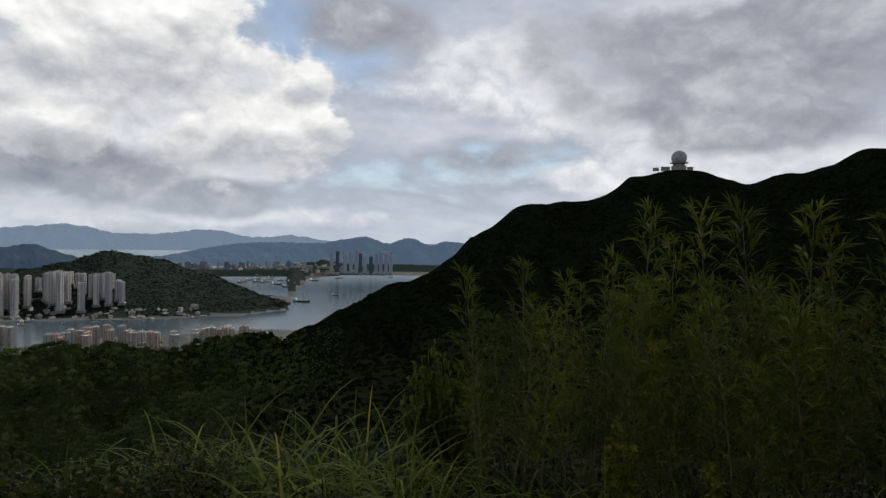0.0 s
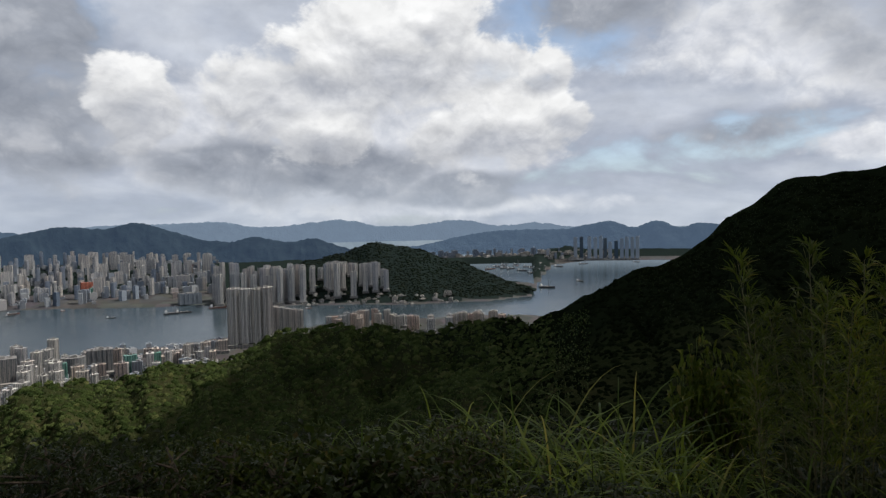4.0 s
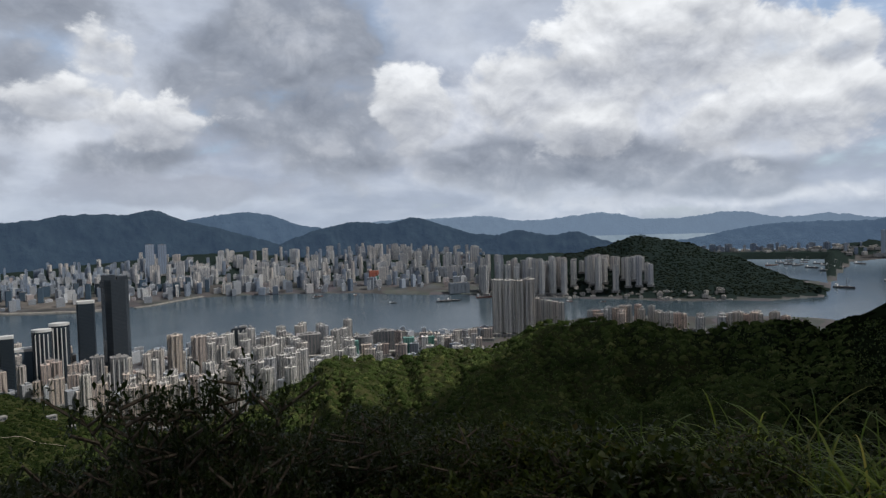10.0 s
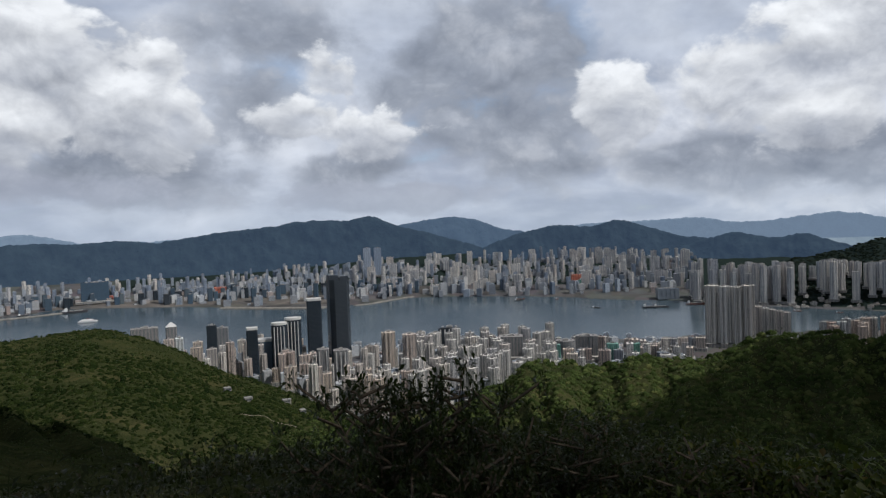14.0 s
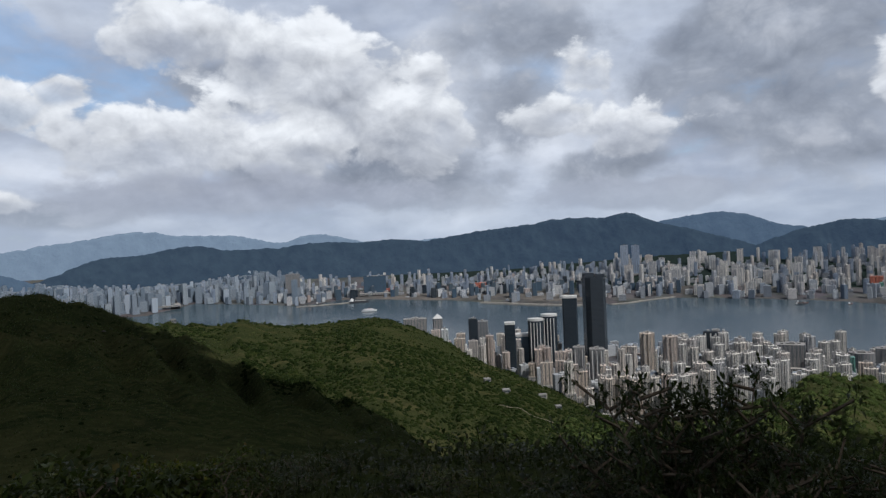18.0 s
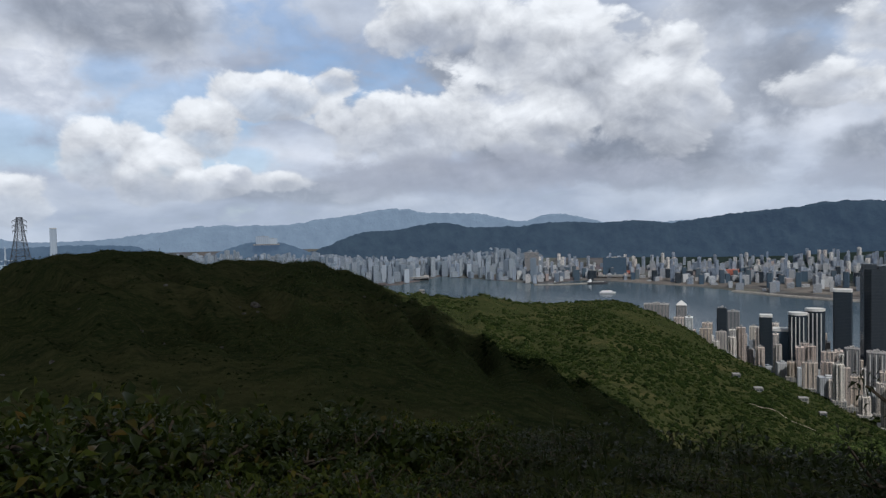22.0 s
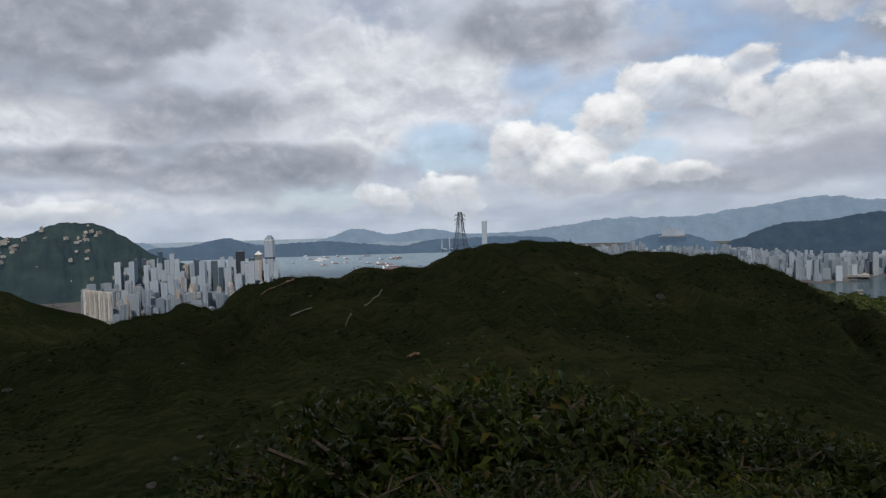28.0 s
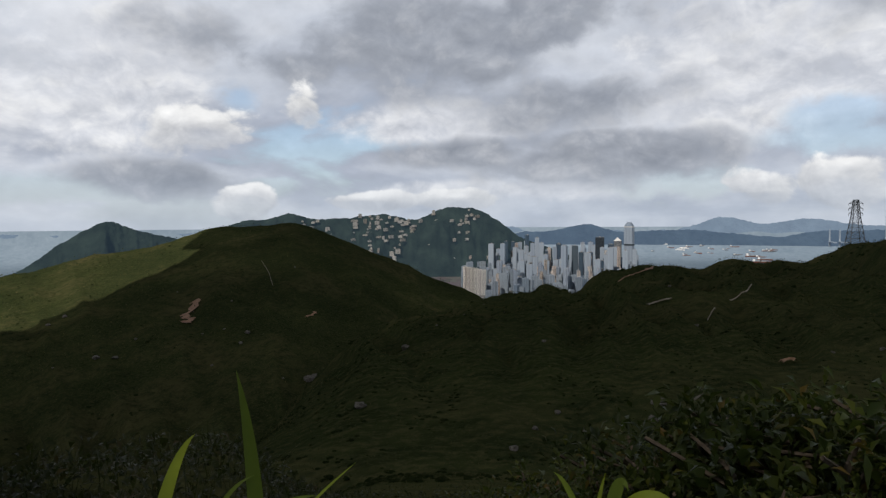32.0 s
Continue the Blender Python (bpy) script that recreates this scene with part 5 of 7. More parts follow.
def crowd(seed, count, az0, az1, R0, R1, lo, hi, wide, cap=None, ztop=150.0):
    r = random.Random(seed)
    boxes = []
    while len(boxes) < count:
        az, R = r.uniform(az0, az1), math.sqrt(r.uniform(R0 * R0, R1 * R1))
        base = land(az, R)
        if base < SEA + 1 or base > SEA + ztop:
            count -= 0.2
            continue
        h = r.uniform(lo, hi) * r.choice((0.6, 1, 1, 1.3))
        if cap is not None:
            h = min(h, R * math.tan(radians(float(smooth(az, cap)) - 0.1 - abs(r.gauss(0, 0.42)))) - base)
            if h < 8:
                count -= 0.2
                continue
        boxes.append((az, R, base - 2, r.uniform(0.6, 1.4) * wide, r.uniform(0.5, 1.0) * wide, h, r.choice((0, 5, -7, 15, 40))))
    return boxes


box_mass("kowloon_blocks", crowd(21, 900, -40, 17, 4350, 7000, 18, 70, 34, SKYLINE), CROWD, "crowded mid-rise blocks between the Kowloon towers", "city blocks")
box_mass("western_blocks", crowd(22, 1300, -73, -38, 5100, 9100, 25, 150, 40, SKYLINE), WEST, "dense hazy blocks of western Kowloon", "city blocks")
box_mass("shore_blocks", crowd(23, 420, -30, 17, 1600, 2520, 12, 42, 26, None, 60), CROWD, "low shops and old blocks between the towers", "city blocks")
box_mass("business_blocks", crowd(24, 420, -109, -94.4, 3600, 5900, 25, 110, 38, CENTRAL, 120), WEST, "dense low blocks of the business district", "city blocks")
box_mass("bay_blocks", crowd(25, 120, 31, 50, 7200, 9000, 8, 35, 60, None, 160), VILLA, "hazy low blocks round the far bay", "city blocks")
box_mass("strait_blocks", crowd(26, 110, 15, 37, 3560, 3900, 5, 16, 22, None, 40), VILLA, "low sheds and village houses along the strait", "houses")


def peak_houses():
    r = random.Random(31)
    out = []
    table = (-129.7, -0.6, -125, 0.3, -121.8, 0.2, -118.6, 0.33, -115.7, 0.56, -112.9, 0.1, -111.1, 0.92, -108.3, 1.13, -106.4, 0.3)
    for i in range(95):
        s = r.betavariate(1.2, 2.6)
        az = r.choice((r.uniform(-123, -112), r.uniform(-118.5, -111), r.uniform(-119, -113), r.uniform(-110, -107.6)))
        R = 6300 * (1 - 0.2 * s)
        top = 6300 * math.tan(radians(float(smooth(az, table))))
        z = SEA - 8 + (top - SEA + 8) * (1 - s) ** 0.9
        out.append((az, R - 60, z - 6, r.uniform(14, 44), r.uniform(12, 20), r.uniform(9, 26) * r.choice((1, 1, 1.6)), r.uniform(-30, 30)))
    return out


box_mass("peak_houses", peak_houses(), VILLA, "white villas and flats scattered over the green hill", "houses")


def causeway(name, label, category, points, width, rise, material, kind="structure"):
    """A low strip of made ground on the harbour through (bearing, distance) points."""
    verts, faces = [], []
    pts = [Vector((math.sin(radians(a)) * R, math.cos(radians(a)) * R, 0)) for a, R in points]
    for i, p in enumerate(pts):
        d = pts[min(i + 1, len(pts) - 1)] - pts[max(i - 1, 0)]
        side = Vector((-d.y, d.x, 0)).normalized() * width / 2
        for q, z in ((p - side * 1.2, -3), (p - side, rise), (p + side, rise), (p + side * 1.2, -3)):
            verts.append((q.x, q.y, SEA + z))
        if i:
            a = (i - 1) * 4
            faces += [(a + k, a + k + 1, a + k + 5, a + k + 4) for k in range(3)]
    faces += [(3, 2, 1, 0), tuple(len(verts) - 4 + k for k in range(4))]
    ob = new(name, mesh_of(name, squash(np.array(verts)), [f[::-1] for f in faces], material, False))
    return tagged(ob, label, category, kind=kind)


RUBBLE, _nt, _b = surface("breakwater_stone", (0.2, 0.19, 0.17), 0.95)
link(_nt, ramp(_nt, noise_of(_nt, place_of(_nt), 0.06, 6, 0.7), [(0.3, (0.10, 0.095, 0.085)), (0.7, (0.30, 0.28, 0.25))]), _b.inputs["Base Color"])
BARE, _nt, _b = surface("bare_reclaimed_ground", (0.25, 0.2, 0.15), 0.95)
link(_nt, ramp(_nt, noise_of(_nt, place_of(_nt), 0.008, 6, 0.7), [(0.3, (0.05, 0.052, 0.055)), (0.5, (0.09, 0.082, 0.075)), (0.7, (0.15, 0.135, 0.12))]), _b.inputs["Base Color"])
SCAFFOLD_RED = facade_material("orange_red_scaffold_net", [(0.0, (0.50, 0.13, 0.07)), (1.0, (0.42, 0.10, 0.08))], 3.2, 7.0, (0.12, 0.05, 0.04))
SCAFFOLD_GREEN = facade_material("green_scaffold_net", [(0.0, (0.10, 0.30, 0.24)), (1.0, (0.14, 0.34, 0.30))], 3.2, 7.0, (0.04, 0.10, 0.09))
causeway("breakwater", "curved stone breakwater on the Kowloon shore", "breakwater", [(-11.8, 4140), (-10.6, 4200), (-9.4, 4310), (-8.0, 4440), (-6.74, 4560)], 26, 5, RUBBLE)
causeway("pier_1", "long dark pier along the old runway", "pier", [(-22.6, 4500), (-19, 4280), (-16, 4160), (-13.3, 4120)], 46, 7, RUBBLE)
causeway("pier_2", "dark flat pier of the typhoon shelter", "pier", [(-38.5, 4870), (-36, 4900), (-33.8, 5000)], 30, 6, RUBBLE)
causeway("reclaimed_ground", "bare brown reclaimed ground of the old airport", "ground", [(-34, 5640), (-30, 5480), (-26, 5200), (-21, 5000), (-16.5, 4760), (-13, 4620)], 560, 9, BARE)
for az, R, w, d, h, mat, label in (
    (-22.3, 5600, 190, 60, 62, SCAFFOLD_RED, "broad red-netted building under construction"),
    (-30.4, 5750, 120, 50, 40, SCAFFOLD_RED, "long rust-red block behind the runway"),
    (7.6, 5100, 130, 50, 74, SCAFFOLD_RED, "orange-netted housing block under construction"),
    (8.0, 4950, 90, 40, 45, SCAFFOLD_GREEN, "green-netted housing block under construction"),
    (10.1, 2130, 34, 26, 62, SCAFFOLD_GREEN, "green-netted harbour block under repair"),
    (11.9, 2180, 30, 24, 55, SCAFFOLD_GREEN, "green-netted harbour block under repair"),
    (5.4, 2080, 26, 20, 66, SCAFFOLD_GREEN, "green-netted harbour block under repair"),
    (14.6, 4060, 120, 70, 62, GLASS_PALE, "boxy blue-grey waterfront hall"),
):
    p, k = place(az, R, land(az, R) - 2)
    block = new("construction_block")
    block.matrix_world = Matrix.Translation(p) @ Matrix.Rotation(radians(12 - az), 4, "Z") @ Matrix.Diagonal((k, k, k, 1))
    part("tower_body", solid("tower_body", lambda bm: prism(bm, slab_plan(w, d, 5), 0, h), mat), block)
    part("roof_block", solid("roof_block", lambda bm: roof_plant(bm, w, d, h), ROOF), block)
    tagged(block, label, "building", "building sites")
for az in (-80.4, -79.75):
    p, k = place(az, 11800, SEA - 2)
    pylon = new("bridge_tower")
    pylon.matrix_world = Matrix.Translation(p) @ Matrix.Diagonal((k, k, k, 1))
    part("shaft", solid("shaft", lambda bm: prism(bm, round_plan(34, 34, 10), 0, 275, 0.4), HAZY), pylon)
    part("deck", solid("deck", lambda bm: prism(bm, rect(900, 40), 70, 80), HAZY), pylon)
    tagged(pylon, "slender pale tower of a cable-stayed bridge", "bridge tower", "bridge towers")


# ---- landmarks on the hills ----
STEEL, _nt, _b = surface("galvanised_steel", (0.16, 0.17, 0.18), 0.5, 0.7)
link(_nt, ramp(_nt, noise_of(_nt, own(_nt), 0.6, 4, 0.6), [(0.3, (0.10, 0.105, 0.11)), (0.7, (0.24, 0.245, 0.25))]), _b.inputs["Base Color"])
DOME_WHITE, _nt, _b = surface("dome_shell", (0.42, 0.42, 0.42), 0.6)
link(_nt, ramp(_nt, noise_of(_nt, own(_nt), 0.25, 5, 0.6), [(0.3, (0.30, 0.30, 0.30)), (0.7, (0.52, 0.52, 0.51))]), _b.inputs["Base Color"])
CONCRETE, _nt, _b = surface("grey_concrete", (0.3, 0.29, 0.28), 0.9)
link(_nt, ramp(_nt, noise_of(_nt, own(_nt), 0.4, 5, 0.65), [(0.3, (0.2, 0.195, 0.19)), (0.7, (0.38, 0.37, 0.35))]), _b.inputs["Base Color"])
ROCK, _nt, _b = surface("weathered_granite", (0.3, 0.28, 0.25), 0.95)
link(_nt, ramp(_nt, noise_of(_nt, own(_nt), 0.9, 6, 0.7), [(0.3, (0.04, 0.037, 0.032)), (0.55, (0.12, 0.11, 0.095)), (0.75, (0.24, 0.225, 0.2))]), _b.inputs["Base Color"])
bump(_nt, _b, noise_of(_nt, own(_nt), 3.0, 6, 0.7), 0.8, 0.2)
SOIL, _nt, _b = surface("bare_red_soil", (0.3, 0.17, 0.1), 0.95)
link(_nt, ramp(_nt, noise_of(_nt, place_of(_nt), 0.25, 6, 0.7), [(0.3, (0.16, 0.085, 0.05)), (0.6, (0.30, 0.18, 0.11)), (0.8, (0.42, 0.32, 0.23))]), _b.inputs["Base Color"])
TRACK, _nt, _b = surface("pale_trail", (0.4, 0.35, 0.28), 0.95)
link(_nt, ramp(_nt, noise_of(_nt, place_of(_nt), 0.4, 5, 0.7), [(0.3, (0.14, 0.115, 0.085)), (0.7, (0.32, 0.28, 0.23))]), _b.inputs["Base Color"])


def on_hill(az, R):
    """A point of the hillside at true scale."""
    z = float(ground_height(np.array([float(az)]), np.array([float(R)]))[0])
    return Vector((math.sin(radians(az)) * R, math.cos(radians(az)) * R, z))


def tube(bm, a, b, r, n=5, r2=None):
    a, b = Vector(a), Vector(b)
    d = b - a
    q = d.to_track_quat("Z", "Y")
    r2 = r if r2 is None else r2
    lo = [bm.verts.new(a + q @ Vector((r * math.cos(2 * math.pi * i / n), r * math.sin(2 * math.pi * i / n), 0))) for i in range(n)]
    hi = [bm.verts.new(b + q @ Vector((r2 * math.cos(2 * math.pi * i / n), r2 * math.sin(2 * math.pi * i / n), 0))) for i in range(n)]
    for i in range(n):
        bm.faces.new((lo[i], lo[(i + 1) % n], hi[(i + 1) % n], hi[i]))
    bm.faces.new(hi)


def sweep(bm, path, r0, r1, n=6):
    """One unbroken tapering tube along a path."""
    rings = []
    for i, p in enumerate(path):
        d = (path[min(i + 1, len(path) - 1)] - path[max(i - 1, 0)]).to_track_quat("Z", "Y")
        r = r0 + (r1 - r0) * i / max(1, len(path) - 1)
        rings.append([bm.verts.new(p + d @ Vector((r * math.cos(2 * math.pi * k / n), r * math.sin(2 * math.pi * k / n), 0))) for k in range(n)])
    for a, b in zip(rings, rings[1:]):
        for k in range(n):
            bm.faces.new((a[k], a[(k + 1) % n], b[(k + 1) % n], b[k]))
    bm.faces.new(rings[-1])


def radar_station(az, R):
    top = new("radar_station")
    top.matrix_world = Matrix.Translation(on_hill(az, R) + Vector((0, 0, -1))) @ Matrix.Rotation(-radians(az), 4, "Z")
    r = 10.6
    zc = 15.0

    def shell(bm):
        bmesh.ops.create_icosphere(bm, subdivisions=4, radius=r)
        low = [v for v in bm.verts if v.co.z < -r * 0.62]
        bmesh.ops.delete(bm, geom=low, context="VERTS")
        bmesh.ops.translate(bm, verts=bm.verts, vec=(0, 0, zc))

    def seams(bm):
        bmesh.ops.create_icosphere(bm, subdivisions=3, radius=r * 1.004)
        edges = [(e.verts[0].co.copy(), e.verts[1].co.copy()) for e in bm.edges if min(e.verts[0].co.z, e.verts[1].co.z) > -r * 0.6]
        bm.clear()
        for a, b in edges:
            tube(bm, a + Vector((0, 0, zc)), b + Vector((0, 0, zc)), 0.09, 3)

    me = solid("radome", shell, DOME_WHITE)
    me.shade_smooth()
    dome = part("radome", me, top, "grey-white ball of flat panels")
    part("seam_net", solid("seam_net", seams, STEEL), dome)
    part("drum", solid("drum", lambda bm: prism(bm, round_plan(15.5, 15.5, 24), 3, 9.2), CONCRETE), top)
    part("gallery", solid("gallery", lambda bm: prism(bm, round_plan(25, 25, 24), 7.6, 8.4), CONCRETE), top)

    def rails(bm):
        for i in range(24):
            a, b = 2 * math.pi * i / 24, 2 * math.pi * (i + 1) / 24
            tube(bm, (12.2 * math.cos(a), 12.2 * math.sin(a), 8.4), (12.2 * math.cos(a), 12.2 * math.sin(a), 10), 0.06, 4)
            for z in (9.2, 10):
                tube(bm, (12.2 * math.cos(a), 12.2 * math.sin(a), z), (12.2 * math.cos(b), 12.2 * math.sin(b), z), 0.05, 4)

    part("railing", solid("railing", rails, STEEL), top)
    for i, (x, y, w, d, h) in enumerate(((-18, 3, 12, 9, 3.2), (-31, 4, 8, 8, 2.2), (15, 4, 8, 7, 2.6), (0, 0, 20, 16, 3.6))):
        part("annex", solid("annex", lambda bm: prism(bm, rect(w, d, x, y), -2, h), CONCRETE), top)
    for x in (-30, -22, 21):
        part("mast", solid("mast", lambda bm: tube(bm, (x, 2, 0), (x, 2, 6), 0.12, 5), STEEL), top)
    return tagged(top, "weather radar ball on a round concrete drum, on the summit", "radar station")


radar_station(75.9, 995)


def transmission_tower(az, R, h, w):
    top = new("transmission_tower")
    top.matrix_world = Matrix.Translation(on_hill(az, R) + Vector((0, 0, -1))) @ Matrix.Rotation(-radians(az) + 0.35, 4, "Z")
    levels = [0, 0.14, 0.27, 0.39, 0.5, 0.6, 0.69, 0.77, 0.84, 0.9, 0.955, 1.0]
    half = lambda t: (w / 2) * (1 - t * 0.86) if t < 0.62 else (w / 2) * 0.467 * (1 - (t - 0.62) * 1.1)
    corner = lambda t, i: Vector(((1, -1, -1, 1)[i] * half(t), (1, 1, -1, -1)[i] * half(t), t * h))
    for i in range(4):
        part("leg", solid("leg", lambda bm: sweep(bm, [corner(a, i) for a in levels], 0.5, 0.34, 4), STEEL), top)
    for i in range(4):
        j = (i + 1) % 4
        for a, b in zip(levels, levels[1:]):
            for p, q in ((corner(a, i), corner(b, j)), (corner(a, j), corner(b, i)), (corner(b, i), corner(b, j))):
                part("brace", solid("brace", lambda bm: tube(bm, p, q, 0.2, 3), STEEL), top)
    for t in (0.69, 0.8, 0.91):
        for s in (-1, 1):
            z = t * h

            def arm(bm):
                tip = Vector((s * 6.8, 0, z + 0.5))
                for y in (-1, 1):
                    tube(bm, (s * half(t), y * half(t), z), tip, 0.2, 3)
                    tube(bm, (s * half(t), y * half(t), z + 2.4), tip, 0.18, 3)
                tube(bm, tip, tip + Vector((0, 0, -2.6)), 0.22, 5)

            part("cross_arm", solid("cross_arm", arm, STEEL), top)
    return tagged(top, "grey steel lattice pylon standing on the ridge", "pylon")


transmission_tower(-78.8, 822, 47.5, 15)


def boulder(az, R, size, seed):
    r = random.Random(seed)
    p = on_hill(az, R)
    bm = bmesh.new()
    bmesh.ops.create_icosphere(bm, subdivisions=3, radius=1)
    off = Vector((r.random() * 50, r.random() * 50, seed))
    for v in bm.verts:
        n = noise.noise(v.co * 1.1 + off) * 0.45 + noise.noise(v.co * 2.7 + off) * 0.2
        v.co = Vector((v.co.x * size * (1.25 + n), v.co.y * size * (0.9 + n), v.co.z * size * (0.75 + n)))
        v.co.x = round(v.co.x / (size * 0.22)) * size * 0.22 * 0.35 + v.co.x * 0.65
    me = bpy.data.meshes.new("boulder")
    bm.to_mesh(me)
    bm.free()
    me.materials.append(ROCK)
    ob = new("boulder", me)
    ob.matrix_world = Matrix.Translation(p + Vector((0, 0, size * 0.35))) @ Matrix.Rotation(r.uniform(0, 6.28), 4, "Z")
    return tagged(ob, "pale weathered granite boulder on the grassy slope", "boulder", "hillside boulders")


def boulders():
    r = random.Random(77)
    spots = [(-117.9, 100, 0.85), (-92.6, 93, 0.8), (-93.0, 84, 0.6), (-104.6, 70, 0.45), (-100.9, 88, 0.4), (-102.8, 80, 0.35), (-138.5, 722, 3), (-137.2, 717, 2.4), (-141.6, 880, 2.2), (-140.5, 900, 2.4), (-135.7, 754, 1.6), (-127.8, 677, 1.8), (-113.9, 243, 1.6), (-127.2, 703, 2.6), (-62.2, 300, 2), (-121.9, 560, 2.6), (-122.7, 545, 3), (-121.2, 580, 2), (-122.17, 592, 4.5), (-121.8, 600, 3.5)]
    for az, R, s in spots:
        boulder(az, R, s, int(abs(az) * 10))
    for i in range(46):
        az = r.choice((r.uniform(-142, -120), r.uniform(-116, -86), r.uniform(-82, -46)))
        R = r.uniform(130, 420) if az > -118 else r.uniform(420, 1000)
        boulder(az, R, r.uniform(0.3, 0.75) * (R / 300) ** 0.6, 300 + i)


boulders()


def trail(name, label, category, points, width, material):
    """A worn strip laid over the hillside through (bearing, distance) points."""
    pts = [on_hill(a, R) for a, R in points]
    path = []
    for i in range(len(pts) - 1):
        for k in range(12):
            t = k / 12
            path.append(pts[i].lerp(pts[i + 1], t))
    r = random.Random(len(points) * 7 + int(points[0][1]))
    verts, faces = [], []
    for i, p in enumerate(path):
        d = (path[min(i + 1, len(path) - 1)] - path[max(i - 1, 0)])
        side = Vector((-d.y, d.x, 0)).normalized()
        wob = side * (math.sin(i * 0.41) + 0.6 * math.sin(i * 1.13)) * width * 0.45
        w = width * r.uniform(0.35, 0.75)
        for s in (-1, 0, 1):
            q = p + wob + side * s * w
            R = math.hypot(q.x, q.y)
            z = float(ground_height(np.array([math.degrees(math.atan2(q.x, q.y))]), np.array([R]))[0])
            verts.append((q.x, q.y, z + 0.5 + R * 0.0022 + (0.06 if s == 0 else -0.35)))
        if i:
            a = (i - 1) * 3
            faces += [(a, a + 1, a + 4, a + 3), (a + 1, a + 2, a + 5, a + 4)]
    ob = new(name, mesh_of(name, verts, faces, material))
    return tagged(ob, label, category, kind="structure")


trail("trail_1", "pale eroded footpath on the ridge", "path", [(-93.45, 256), (-92.6, 267), (-91.56, 261)], 0.7, TRACK)
trail("trail_2", "thin pale footpath over the grass slope", "path", [(-88.86, 196), (-88.36, 210)], 0.35, TRACK)
trail("trail_5", "thin pale footpath over the grass slope", "path", [(-87.24, 267), (-86.71, 274), (-86.12, 283), (-85.59, 312)], 0.4, TRACK)
trail("trail_3", "reddish eroded track along the crest", "path", [(-95.74, 554), (-95.02, 565), (-94.06, 571), (-92.88, 638)], 2.2, SOIL)
trail("trail_4", "thin path up the far dark hill", "path", [(-126.0, 990), (-125.4, 930), (-125.1, 870)], 0.6, TRACK)
trail("bare_soil_1", "bare red soil beside the path", "soil", [(-83.56, 131), (-83.08, 138), (-82.56, 134)], 0.6, SOIL)
trail("bare_soil_2", "bare reddish landslip scar on the dark hill", "soil", [(-131.4, 860), (-131.8, 810), (-132.1, 775)], 9, SOIL)
trail("bare_soil_3", "bare reddish scar on the dark hill", "soil", [(-121.7, 785), (-122.3, 760)], 3.5, SOIL)
trail("road", "pale hillside service road among trees", "road", [(-21.5, 790), (-19.5, 770), (-17.0, 800), (-15.5, 830)], 1.0, TRACK)


def hill_house(az, R, w, d, h):
    top = new("house")
    p = on_hill(az, R)
    top.matrix_world = Matrix.Translation(p) @ Matrix.Rotation(-radians(az) + 0.3, 4, "Z")
    part("wall", solid("wall", lambda bm: prism(bm, rect(w, d), -2, h), PODIUM), top)
    part("roof", solid("roof", lambda bm: prism(bm, rect(w * 1.06, d * 1.08), h, h + 0.6), ROOF), top)
    for i in range(4):
        part("window", solid("window", lambda bm: prism(bm, rect(w * 0.1, 0.2, (i - 1.5) * w * 0.22, -d / 2 - 0.05), h * 0.45, h * 0.8), GLASS_DARK), top)
    return tagged(top, "low pale house among hillside trees", "house", "hillside houses")


for az, R, w in ((-20.9, 1020, 11), (-17.8, 1190, 14), (-16.5, 1130, 9), (-48.2, 1320, 9), (-22.5, 1090, 10)):
    hill_house(az, R, w, 9, 6)


# ---- ships ----
HULL_DARK, _n, _b = surface("dark_hull", (0.05, 0.045, 0.05), 0.6)
HULL_RED, _n, _b = surface("rust_red_hull", (0.16, 0.06, 0.04), 0.7)
SHIP_WHITE, _n, _b = surface("ship_white", (0.7, 0.7, 0.7), 0.5)


def hull(bm, L, B, H):
    n = 9
    rows = []
    for i in range(n):
        t = i / (n - 1)
        half = B / 2 * (min(1, 3.2 * t + 0.55) if t < 0.4 else 1) * (1 if t < 0.72 else max(0.04, 1 - ((t - 0.72) / 0.28) ** 1.6))
        x = (t - 0.5) * L
        rise = H * (1 + 0.35 * max(0, t - 0.75) * 4)
        rows.append([bm.verts.new((x, -half, rise)), bm.verts.new((x, -half * 0.75, -1)), bm.verts.new((x, half * 0.75, -1)), bm.verts.new((x, half, rise))])
    for a, b in zip(rows, rows[1:]):
        for k in range(4):
            bm.faces.new((a[k], b[k], b[(k + 1) % 4], a[(k + 1) % 4]))
    bm.faces.new(rows[0])
    bm.faces.new(rows[-1][::-1])


